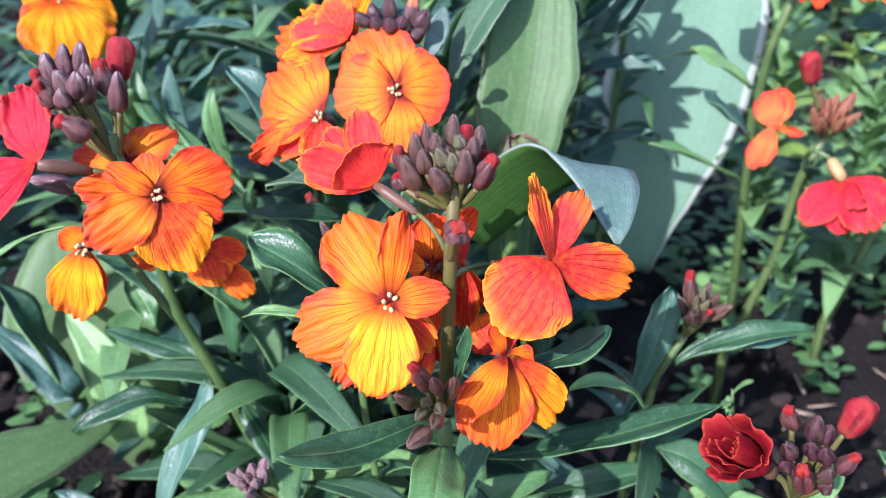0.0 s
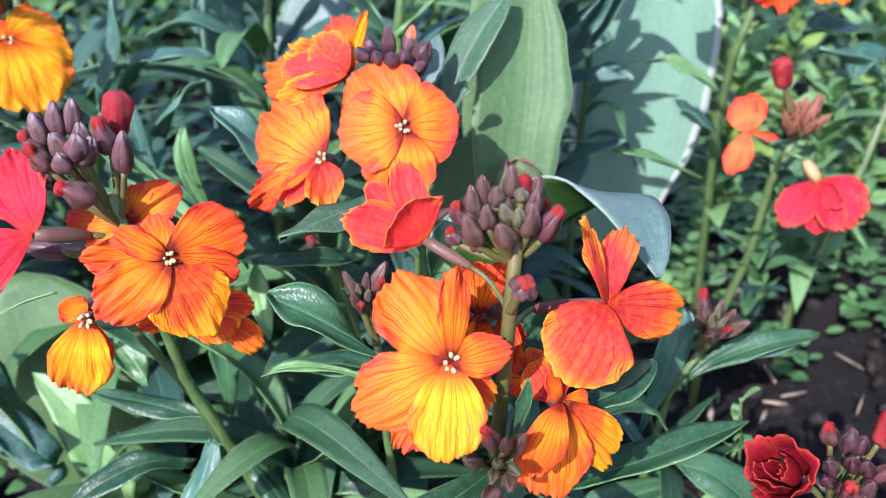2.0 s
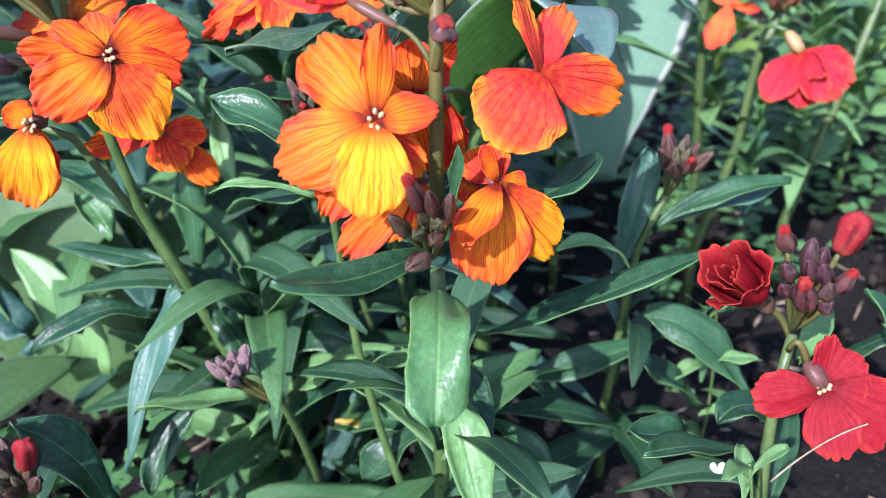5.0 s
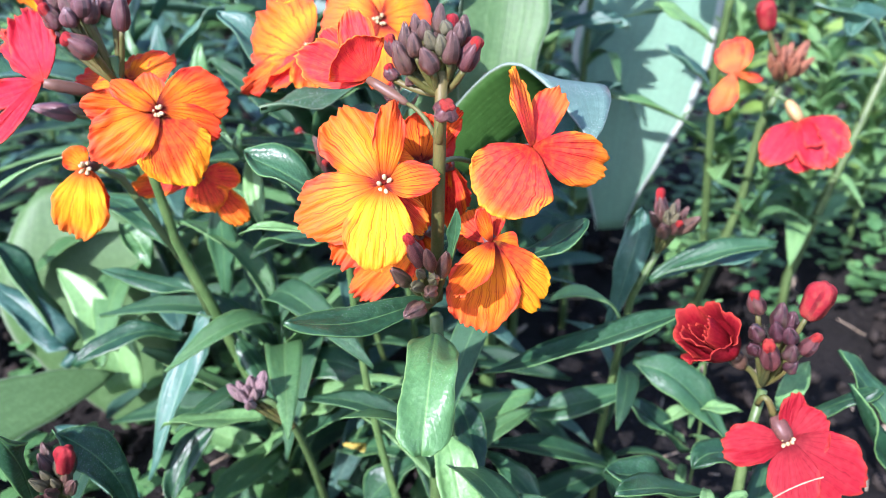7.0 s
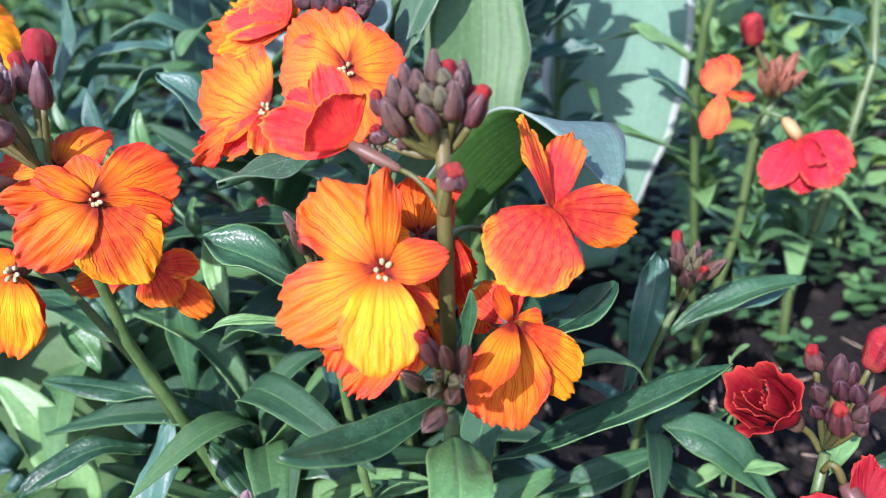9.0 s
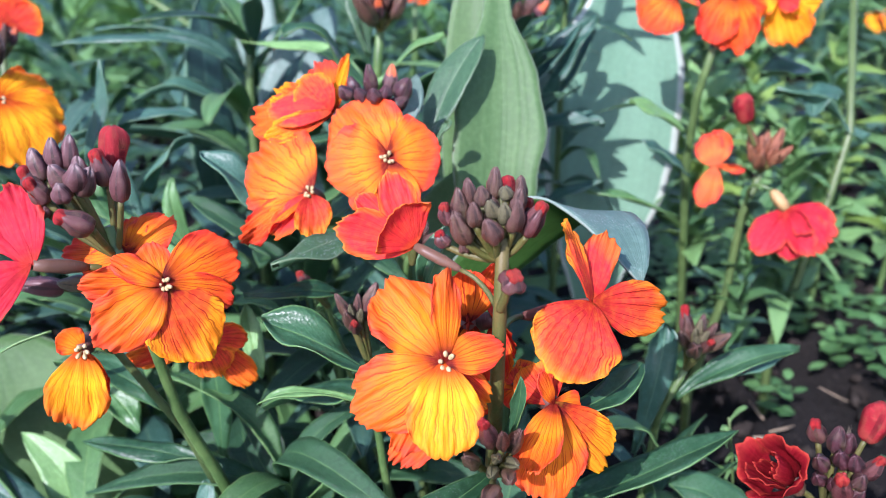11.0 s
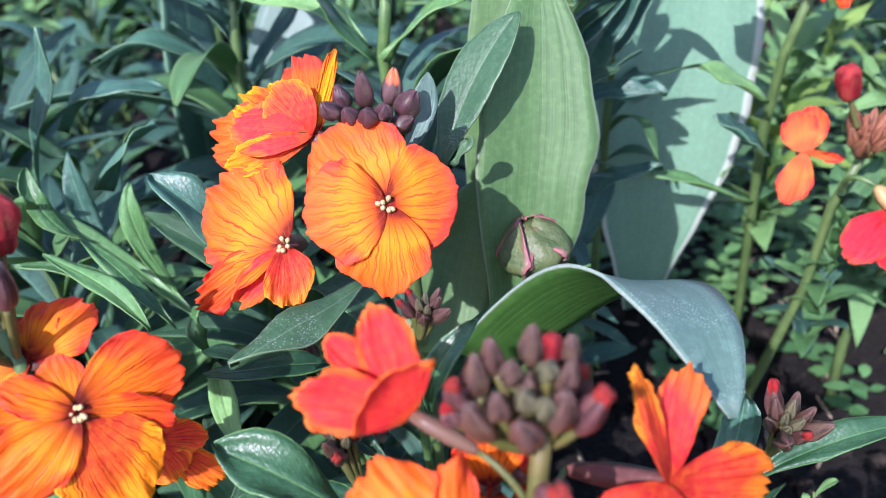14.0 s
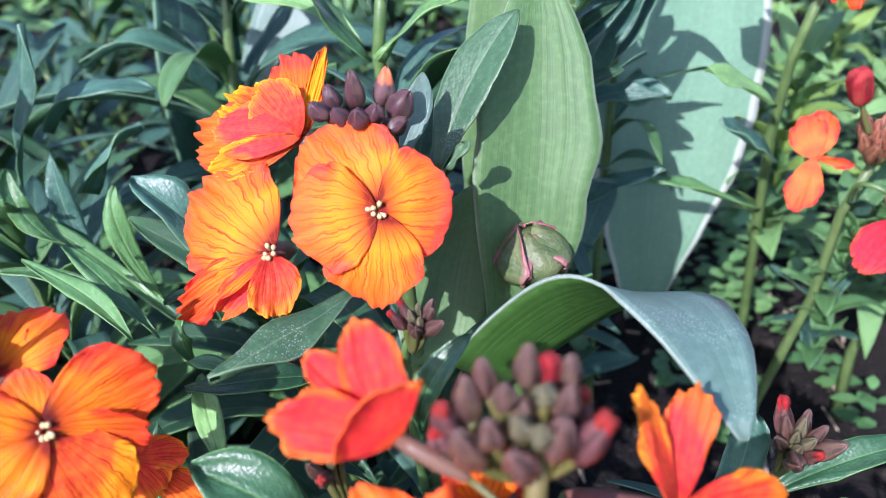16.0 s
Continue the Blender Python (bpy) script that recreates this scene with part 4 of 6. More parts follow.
flower(plant_, (-0.0570, 0.1500, 0.1424), (0.3275, -0.8615, 0.3881), [
    ((-0.0593, 0.1533, 0.1500), 0.0069, AMBER, 0, 0.0, 0.1, 0.7),
    ((-0.0428, 0.1566, 0.1441), 0.0146, ORANGE, 0, -0.06, 0.1, 0.9, dict(skew=-0.03, full=0.66)),
    ((-0.0507, 0.1454, 0.1278), 0.0155, FLAME, 0, -0.08, 0.1, 0.9, dict(full=0.66)),
    ((-0.0439, 0.1525, 0.1384), 0.0075, ORANGE, 14, -0.06, 0.1, 0.8, dict(skew=0.12)),
    ((-0.0710, 0.1461, 0.1446), 0.0082, GOLD, -16, -0.06, 0.1, 1.2, dict(full=0.7)),
    ((-0.0688, 0.1419, 0.1352), 0.0124, GOLD, 0, -0.08, 0.1, 1.1, dict(full=0.66)),
    ((-0.0653, 0.1496, 0.1490), 0.0058, AMBER, 24, -0.04, 0.1, 0.9)], label='orange flower with a golden edge')
flower(plant_, (-0.0642, 0.1580, 0.1462), (-0.1500, -0.6201, 0.7701), [
    ((-0.0562, 0.1634, 0.1521), 0.0102, AMBER, 0, -0.1, 0.1, 1.0),
    ((-0.0637, 0.1659, 0.1514), 0.0074, AMBER, 0, -0.1),
    ((-0.0728, 0.1556, 0.1433), 0.0085, GOLD, 0, -0.1),
    ((-0.0773, 0.1623, 0.1472), 0.0086, AMBER, 0, -0.1)], stamens=False, label='amber flower behind the red bud')
flower(plant_, (-0.0742, 0.1510, 0.1301), (0.1011, -0.9804, 0.1691), [
    ((-0.0780, 0.1510, 0.1340), 0.0064, GOLD, 0, 0.1),
    ((-0.0786, 0.1470, 0.1141), 0.0122, YELLOW, 0, -0.15),
    ((-0.0738, 0.1530, 0.1178), 0.0070, ORANGE, 20, 0.1)], label='hanging golden flower')
flower(plant_, (-0.0541, 0.1650, 0.1224), (0.2780, -0.8485, 0.4504), [
    ((-0.0450, 0.1680, 0.1084), 0.0070, VERMILION, 20, 0.1),
    ((-0.0449, 0.1670, 0.1206), 0.0066, VERMILION, 20, 0.1),
    ((-0.0521, 0.1650, 0.1128), 0.0102, VERMILION, 0, 0.1),
    ((-0.0708, 0.1670, 0.1181), 0.0064, VERMILION, 0, 0.1)], stamens=False, label='dark vermilion flower in shade')
flower(plant_, (-0.0790, 0.1500, 0.1489), (-0.3582, -0.8391, 0.4093), [
    ((-0.0897, 0.1609, 0.1569), 0.0074, PINK, -15, 0.05, 0.1, 1.2),
    ((-0.0833, 0.1582, 0.1620), 0.0101, PINK, 15, 0.05, 0.1, 1.2),
    ((-0.0961, 0.1547, 0.1435), 0.0059, PINK, -10, 0.1, 0.1, 0.8),
    ((-0.0921, 0.1479, 0.1357), 0.0043, PINK, -20, 0.05, 0.1, 0.6, dict(point=0.6))], calyx_to=(-0.0711, 0.156, 0.1451), wide=0.0014, stamens=False, label='scarlet flower turned away')
stem(plant_, [(-0.0713, 0.1560, 0.1451), (-0.0688, 0.1570, 0.1440), (-0.0673, 0.1590, 0.1416)], [0.0007, 0.0006], STEM_DARK, "stalk")
head_ = bud_head(plant_, (-0.0662, 0.1580, 0.1458), STEM_DARK, [(-0.0646, 0.1621, 0.1624), (-0.0650, 0.1577, 0.1606), (-0.0623, 0.1533, 0.1586), (-0.0677, 0.1511, 0.1545), (-0.0773, 0.1610, 0.1618), (-0.0753, 0.1621, 0.1624), (-0.0729, 0.1632, 0.1627), (-0.0722, 0.1544, 0.1615), (-0.0698, 0.1533, 0.1615), (-0.0707, 0.1599, 0.1598), (-0.0689, 0.1544, 0.1600), (-0.0783, 0.1599, 0.1595), (-0.0761, 0.1566, 0.1585), (-0.0766, 0.1577, 0.1557), (-0.0716, 0.1522, 0.1600)], "purple head of buds with red tips")
bud(head_, (-0.0646, 0.1621, 0.1624), (-0.0632, 0.1622, 0.1704), 0.0055, BUD_RED)
bud(head_, (-0.0650, 0.1577, 0.1606), (-0.0659, 0.1570, 0.1669), 0.0043, BUD_TIPPED)
bud(head_, (-0.0623, 0.1533, 0.1586), (-0.0606, 0.1518, 0.1662), 0.0036, BUD_PURPLE)
bud(head_, (-0.0677, 0.1511, 0.1545), (-0.0722, 0.1492, 0.1583), 0.0047, BUD_TIPPED)
bud(head_, (-0.0773, 0.1610, 0.1618), (-0.0781, 0.1609, 0.1674), 0.0037, BUD_PURPLE)
bud(head_, (-0.0753, 0.1621, 0.1624), (-0.0746, 0.1622, 0.1686), 0.0037, BUD_PURPLE)
bud(head_, (-0.0729, 0.1632, 0.1627), (-0.0719, 0.1635, 0.1690), 0.0037, BUD_PURPLE)
bud(head_, (-0.0722, 0.1544, 0.1615), (-0.0729, 0.1531, 0.1661), 0.0040, BUD_PURPLE)
bud(head_, (-0.0698, 0.1533, 0.1615), (-0.0687, 0.1518, 0.1664), 0.0042, BUD_PURPLE)
bud(head_, (-0.0707, 0.1599, 0.1598), (-0.0700, 0.1596, 0.1655), 0.0041, BUD_PURPLE)
bud(head_, (-0.0689, 0.1544, 0.1600), (-0.0668, 0.1531, 0.1650), 0.0038, BUD_PURPLE)
bud(head_, (-0.0783, 0.1599, 0.1595), (-0.0800, 0.1596, 0.1644), 0.0037, BUD_TIPPED)
bud(head_, (-0.0761, 0.1566, 0.1585), (-0.0782, 0.1557, 0.1631), 0.0038, BUD_TIPPED)
bud(head_, (-0.0766, 0.1577, 0.1557), (-0.0792, 0.1570, 0.1593), 0.0037, BUD_PURPLE)
bud(head_, (-0.0716, 0.1522, 0.1600), (-0.0714, 0.1505, 0.1636), 0.0037, BUD_PURPLE)
head_ = bud_head(plant_, (-0.0707, 0.1600, 0.1392), STEM_DARK, [(-0.0792, 0.1641, 0.1377), (-0.0731, 0.1597, 0.1403)], "")
bud(head_, (-0.0792, 0.1641, 0.1377), (-0.0880, 0.1642, 0.1396), 0.0042, BUD_PURPLE)
bud(head_, (-0.0731, 0.1597, 0.1403), (-0.0782, 0.1590, 0.1413), 0.0034, BUD_GREEN)
leaf(plant_, (-0.0594, 0.1700, 0.0819), (-0.0634, 0.1630, 0.0711), (-0.0745, 0.1480, 0.0448), 0.0088, LEAF_BLUE, fold=0.2, roll=8)
leaf(plant_, (-0.0660, 0.1720, 0.0724), (-0.0792, 0.1680, 0.0768), (-0.0933, 0.1630, 0.0707), 0.0080, LEAF)
leaf(plant_, (-0.0582, 0.1720, 0.0854), (-0.0729, 0.1780, 0.0868), (-0.0904, 0.1850, 0.0873), 0.0064, LEAF)
leaf(plant_, (-0.0543, 0.1720, 0.0747), (-0.0475, 0.1670, 0.0678), (-0.0410, 0.1600, 0.0594), 0.0067, LEAF)
leaf(plant_, (-0.0589, 0.1900, 0.0723), (-0.0574, 0.1900, 0.0906), (-0.0575, 0.1920, 0.1052), 0.0076, LEAF)
leaf(plant_, (-0.0706, 0.1850, 0.0934), (-0.0811, 0.1900, 0.1033), (-0.0961, 0.1950, 0.1052), 0.0089, LEAF)
leaf(plant_, (-0.0424, 0.1500, 0.0624), (-0.0537, 0.1450, 0.0660), (-0.0639, 0.1380, 0.0703), 0.0067, LEAF_PALE)
leaf(plant_, (-0.0518, 0.1600, 0.0583), (-0.0641, 0.1550, 0.0478), (-0.0687, 0.1450, 0.0397), 0.0084, LEAF)
leaf(plant_, (-0.0521, 0.1720, 0.0609), (-0.0390, 0.1750, 0.0544), (-0.0346, 0.1800, 0.0341), 0.0080, LEAF)
leaf(plant_, (-0.0665, 0.1800, 0.0819), (-0.0818, 0.1850, 0.0722), (-0.0939, 0.1900, 0.0579), 0.0064, LEAF)
leaf(plant_, (-0.0851, 0.1680, 0.1264), (-0.0965, 0.1680, 0.1228), (-0.1073, 0.1650, 0.1163), 0.0019, LEAF_PALE)
leaf(plant_, (-0.0517, 0.1720, 0.0646), (-0.0463, 0.1800, 0.0685), (-0.0397, 0.1900, 0.0679), 0.0070, LEAF_PALE)
leaf(plant_, (-0.0591, 0.1960, 0.1230), (-0.0683, 0.2050, 0.1287), (-0.0824, 0.2150, 0.1326), 0.0047, LEAF_MID, fold=0.2)
leaf(plant_, (-0.0553, 0.2000, 0.1203), (-0.0646, 0.2080, 0.1285), (-0.0752, 0.2180, 0.1337), 0.0043, LEAF_MID, fold=0.2)
leaf(plant_, (-0.0450, 0.1850, 0.0989), (-0.0465, 0.1880, 0.1079), (-0.0470, 0.1920, 0.1165), 0.0056, LEAF_PALE, fold=0.2)
leaf(plant_, (-0.0770, 0.1850, 0.0877), (-0.0804, 0.1900, 0.0929), (-0.0865, 0.1960, 0.0961), 0.0076, LEAF_MID, fold=0.2)
leaf(plant_, (-0.0376, 0.1900, 0.1127), (-0.0435, 0.1950, 0.1152), (-0.0516, 0.2000, 0.1143), 0.0037, LEAF_MID, fold=0.2)
leaf(plant_, (-0.0302, 0.1900, 0.1131), (-0.0249, 0.1950, 0.1147), (-0.0200, 0.2000, 0.1119), 0.0035, LEAF_PALE, fold=0.2)
leafy(plant_, (-0.040, 0.178, 0.005), (-0.042, 0.176, 0.075), 26, 0.06, 21, LEAF, 'lance', 0.05, (5, 45), 1.1, (LEAF, LEAF_MID, LEAF, LEAF_PALE))
bud_dome(plant_, (-0.0337, 0.1400, 0.0670), (-0.0420, 0.1370, 0.0791), (0, -0.35, 1), 0.0048, 9, 0.0050, (BUD_PALE, BUD_PALE, BUD_PALE), "small head of purple grey buds", 5, 0.66)
stem(plant_, [(-0.0410, 0.1370, 0.0770), (-0.0341, 0.1420, 0.0654), (-0.0300, 0.1600, 0.0200)], [0.0007, 0.0012], STEM, "stem")

plant_ = plant((-0.0750, 0.1000, 0), "low wallflower with unopened buds beside dark soil", "flower", "wallflower", "wallflowers in the bed")
bud_dome(plant_, (-0.0778, 0.1120, 0.0698), (-0.0768, 0.1100, 0.0792), (0, -0.35, 1), 0.0070, 12, 0.0063, (BUD, BUD, BUD_GREEN), "head of brown buds with one red tip", 6)
head_ = bud_head(plant_, (-0.0775, 0.1120, 0.0713), STEM_DARK, [(-0.0733, 0.1084, 0.0829)], "")
bud(head_, (-0.0733, 0.1084, 0.0829), (-0.0711, 0.1071, 0.0892), 0.0038, BUD_RED)
stem(plant_, [(-0.0775, 0.1120, 0.0713), (-0.0760, 0.1050, 0.0400), (-0.0750, 0.1000, 0.0000)], [0.0012, 0.0016], STEM, "stem")
leaf(plant_, (-0.0667, 0.1200, 0.0566), (-0.0698, 0.1180, 0.0763), (-0.0780, 0.1160, 0.0864), 0.0088, LEAF)
leaf(plant_, (-0.0823, 0.1100, 0.0719), (-0.0803, 0.1050, 0.0907), (-0.0813, 0.1000, 0.1025), 0.0064, LEAF)
leafy(plant_, (-0.075, 0.10, 0.005), (-0.076, 0.104, 0.05), 14, 0.05, 23, LEAF, 'lance', 0.05, (5, 40))

plant_ = plant((-0.0100, 0.2050, 0), "orange wallflower with a round open flower and purple buds", "flower", "wallflower", "wallflowers in the bed")
flower(plant_, (-0.0104, 0.1780, 0.1548), (-0.0544, -0.9012, 0.4300), [
    ((-0.0185, 0.1859, 0.1667), 0.0188, AMBER, 0, -0.06, 0.1, 1.0, dict(peak=0.66, full=0.7, skew=-0.04)),
    ((0.0020, 0.1786, 0.1553), 0.0178, AMBER, 0, -0.06, 0.1, 0.7, dict(peak=0.62, full=0.62)),
    ((-0.0132, 0.1714, 0.1411), 0.0162, GOLD, 0, -0.08, 0.1, 0.6, dict(peak=0.66, full=0.7)),
    ((-0.0244, 0.1775, 0.1543), 0.0173, AMBER, 0, -0.08, 0.1, 0.45, dict(peak=0.60, full=0.62))], label='round amber flower with a dark throat')
flower(plant_, (-0.0282, 0.1810, 0.1475), (-0.2567, -0.8442, 0.4706), [
    ((-0.0405, 0.1899, 0.1567), 0.0218, GOLD, 0, -0.10, 0.1, 1.1, dict(skew=-0.04, full=0.66)),
    ((-0.0457, 0.1813, 0.1395), 0.0082, ORANGE, 20, -0.06, 0.1, 1.5, dict(skew=-0.10, fold=0.2)),
    ((-0.0372, 0.1776, 0.1386), 0.0065, SCARLET, 0, 0.05, 0.1, 1.3, dict(fold=0.3)),
    ((-0.0269, 0.1748, 0.1391), 0.0090, VERMILION, -25, 0.05, 0.1, 1.3, dict(skew=0.10, fold=0.2))], label='amber flower with drooping lower petals')
flower(plant_, (-0.0212, 0.1900, 0.1632), (-0.3082, -0.6446, 0.6996), [
    ((-0.0229, 0.2055, 0.1731), 0.0106, AMBER, 0, -0.05, 0.1, 0.9),
    ((-0.0163, 0.2015, 0.1745), 0.0028, YELLOW, 30, 0.0),
    ((-0.0412, 0.2007, 0.1614), 0.0143, AMBER, 0, -0.05, 0.1, 1.1),
    ((-0.0347, 0.2033, 0.1672), 0.0105, FLAME, 0, -0.05, 0.1, 1.0),
    ((-0.0372, 0.1915, 0.1582), 0.0061, FLAME, -20, 0.0, 0.1, 0.6, dict(fold=0.15)),
    ((-0.0360, 0.1962, 0.1645), 0.0110, SCARLET, 8, -0.10, 0.1, 0.5, dict(full=0.66)),
    ((-0.0275, 0.1984, 0.1693), 0.0105, VERMILION, -12, 0.05, 0.1, 0.5, dict(full=0.66))], label='orange and scarlet flower with overlapping petals', stamens=False)
head_ = bud_head(plant_, (-0.0111, 0.1920, 0.1608), STEM_DARK, [(-0.0169, 0.1895, 0.1667), (-0.0154, 0.1939, 0.1664), (-0.0120, 0.1917, 0.1670), (-0.0077, 0.1939, 0.1663), (-0.0064, 0.1895, 0.1657), (-0.0098, 0.1873, 0.1661), (-0.0117, 0.1862, 0.1660), (-0.0073, 0.1884, 0.1639), (-0.0142, 0.1873, 0.1663)], "head of violet buds with one orange tip")
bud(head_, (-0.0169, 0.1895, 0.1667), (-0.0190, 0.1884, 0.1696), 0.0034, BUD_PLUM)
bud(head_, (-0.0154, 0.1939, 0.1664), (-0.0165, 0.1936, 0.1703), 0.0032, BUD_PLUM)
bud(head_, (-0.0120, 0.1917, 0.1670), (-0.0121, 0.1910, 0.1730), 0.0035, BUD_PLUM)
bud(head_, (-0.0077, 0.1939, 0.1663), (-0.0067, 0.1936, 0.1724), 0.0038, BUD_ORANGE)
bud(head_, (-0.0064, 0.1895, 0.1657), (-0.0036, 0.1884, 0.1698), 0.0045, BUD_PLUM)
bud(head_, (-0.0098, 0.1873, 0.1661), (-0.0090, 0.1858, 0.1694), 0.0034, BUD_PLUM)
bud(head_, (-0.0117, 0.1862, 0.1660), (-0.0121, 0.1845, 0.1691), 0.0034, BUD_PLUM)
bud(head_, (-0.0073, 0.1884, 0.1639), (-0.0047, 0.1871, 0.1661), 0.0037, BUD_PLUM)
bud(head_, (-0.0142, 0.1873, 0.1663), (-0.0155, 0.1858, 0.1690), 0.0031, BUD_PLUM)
head_ = bud_head(plant_, (-0.0270, 0.1860, 0.1163), STEM_DARK, [(-0.0307, 0.1857, 0.1221), (-0.0288, 0.1835, 0.1210), (-0.0277, 0.1868, 0.1187)], "few small buds with red tips")
bud(head_, (-0.0307, 0.1857, 0.1221), (-0.0329, 0.1850, 0.1263), 0.0034, BUD_TIPPED)
bud(head_, (-0.0288, 0.1835, 0.1210), (-0.0297, 0.1824, 0.1243), 0.0031, BUD_RED)
bud(head_, (-0.0277, 0.1868, 0.1187), (-0.0272, 0.1863, 0.1221), 0.0029, BUD)
stem(plant_, [(-0.0270, 0.1860, 0.1163), (-0.0257, 0.1900, 0.1070), (-0.0120, 0.2050, 0.0300)], [0.0006, 0.0010], STEM, "stem")
bud_dome(plant_, (-0.0070, 0.1720, 0.1316), (-0.0062, 0.1700, 0.1386), (0, -0.35, 1), 0.0042, 10, 0.0045, (BUD_TIPPED, BUD, BUD_GREEN), "small head of buds with a red bud", 8)
stem(plant_, [(-0.0111, 0.1930, 0.1603), (-0.0095, 0.1960, 0.1479), (-0.0060, 0.2000, 0.1286), (-0.0030, 0.2050, 0.0600), (-0.0060, 0.2070, 0.0000)], [0.0012, 0.0013, 0.0015, 0.0016, 0.0018], STEM, "stem")
stem(plant_, [(-0.0065, 0.1730, 0.1325), (-0.0081, 0.1800, 0.1131), (-0.0030, 0.2030, 0.0400)], [0.0007, 0.0010], STEM, "stem")
leaf(plant_, (-0.0130, 0.1820, 0.1386), (-0.0245, 0.1700, 0.1398), (-0.0374, 0.1600, 0.1396), 0.0065, LEAF_GREY, fold=0.12, roll=10)
leaf(plant_, (-0.0335, 0.1950, 0.1352), (-0.0453, 0.2000, 0.1458), (-0.0541, 0.2050, 0.1528), 0.0091, LEAF_BLUE)
leaf(plant_, (0.0019, 0.2030, 0.1492), (0.0091, 0.2090, 0.1630), (0.0195, 0.2140, 0.1749), 0.0118, LEAF_GREY, roll=-8, fold=0.12, wave=0.06, n=20, m=12)
leaf(plant_, (0.0025, 0.1950, 0.1532), (0.0054, 0.1940, 0.1564), (0.0060, 0.1940, 0.1586), 0.0031, LEAF_GREY)
leaf(plant_, (-0.0078, 0.1500, 0.1340), (-0.0060, 0.1500, 0.1423), (0.0003, 0.1520, 0.1485), 0.0040, LEAF, roll=20)
leaf(plant_, (-0.0187, 0.1400, 0.1229), (-0.0296, 0.1450, 0.1296), (-0.0397, 0.1500, 0.1319), 0.0097, LEAF, fold=0.15)
leaf(plant_, (-0.0055, 0.1980, 0.1540), (-0.0018, 0.2010, 0.1610), (0.0002, 0.2030, 0.1682), 0.0052, TULIP_GREY, fold=0.15, wave=0.08, up=(0, -1, 0.3))
leaf(plant_, (-0.0454, 0.1750, 0.1268), (-0.0346, 0.1750, 0.1267), (-0.0210, 0.1800, 0.1221), 0.0047, LEAF)
leafy(plant_, (-0.006, 0.207, 0.005), (-0.005, 0.20, 0.09), 24, 0.045, 31, LEAF, 'lance', 0.03, (5, 50), 1.0, (LEAF, LEAF_BLUE))

plant_ = plant((0.0200, 0.2100, 0), "tulip with broad grey-green leaves and a closed bud", "tulip", "tulip", "tulips among the wallflowers")
leaf(plant_, (0.0152, 0.2000, 0.1105), (0.0225, 0.2120, 0.1541), (0.0273, 0.2360, 0.1941), 0.0247, TULIP, shape='standing', fold=0.22, wave=0.04, up=(0, -1, 0.3), thick=0.0006, n=24, m=12)
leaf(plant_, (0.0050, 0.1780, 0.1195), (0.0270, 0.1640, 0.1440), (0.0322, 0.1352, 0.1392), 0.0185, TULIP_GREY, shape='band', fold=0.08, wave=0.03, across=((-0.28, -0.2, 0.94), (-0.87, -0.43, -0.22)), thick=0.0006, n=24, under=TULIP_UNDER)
leaf(plant_, (0.0015, 0.1900, 0.1148), (0.0154, 0.1920, 0.1241), (0.0295, 0.1930, 0.1289), 0.0085, LEAF, roll=-38, shape='tulip', fold=0.2, wave=0.05, thick=0.0006)
leaf(plant_, (0.0210, 0.2320, 0.0710), (0.0208, 0.2400, 0.1566), (0.0297, 0.2520, 0.1980), 0.0171, TULIP, shape='tulip', fold=0.2, wave=0.04, up=(-0.3, -1, 0.3), thick=0.0006, n=20)
leaf(plant_, (-0.0005, 0.2000, 0.1057), (0.0038, 0.2120, 0.1206), (0.0130, 0.2220, 0.1367), 0.0197, TULIP, shape='tulip', fold=0.2, wave=0.05, up=(0, -1, 0.3), thick=0.0006)
tulip_bud(plant_, (0.0209, 0.2030, 0.1217), (0.0184, 0.2020, 0.1360), 0.0164)
stem(plant_, [(0.0202, 0.2040, 0.1234), (0.0190, 0.2060, 0.1105), (0.0200, 0.2120, 0.0300), (0.0200, 0.2120, 0.0000)], [0.0022, 0.0024, 0.0026, 0.0028], STEM, "stem")

plant_ = plant((0.0600, 0.3000, 0), "broad tulip leaf dappled with shade", "tulip", "tulip", "tulips among the wallflowers")
leaf(plant_, (0.0765, 0.2850, 0.0490), (0.0850, 0.2980, 0.1136), (0.1103, 0.3350, 0.1806), 0.0543, TULIP_RIM, shape='blade', fold=0.12, wave=0.04, up=(0, -1, 0.4), thick=0.0008, n=26, m=16)
stem(plant_, [(0.0999, 0.3600, 0.2012), (0.1048, 0.3620, 0.1626), (0.1080, 0.3640, 0.1308), (0.0800, 0.3650, 0.0200), (0.0800, 0.3650, 0.0000)], [0.0026, 0.0027, 0.0029, 0.0031, 0.0032], STEM, "stem")
leaf(plant_, (0.0880, 0.3100, 0.0437), (0.0858, 0.3300, 0.0905), (0.0787, 0.3500, 0.1297), 0.0176, TULIP, shape='tulip', fold=0.2, wave=0.05, up=(0, -1, 0.4), thick=0.0008)

plant_ = plant((-0.1000, 0.2400, 0), "broad pale tulip leaves low among the wallflowers", "tulip", "tulip", "tulips among the wallflowers")
leaf(plant_, (-0.1054, 0.2320, -0.0047), (-0.1154, 0.2360, 0.0402), (-0.1305, 0.2500, 0.0867), 0.0562, TULIP, shape='blade', fold=0.10, wave=0.05, thick=0.0006, across=((1, 0.1, 0), (1, 0.1, 0)), n=20)
leaf(plant_, (-0.0986, 0.2050, 0.0328), (-0.1053, 0.2120, 0.0546), (-0.1199, 0.2220, 0.0692), 0.0145, LEAF_PALE, shape='tulip', fold=0.3, wave=0.05, thick=0.0006, across=((1, 0.2, 0), (1, 0.2, 0)))
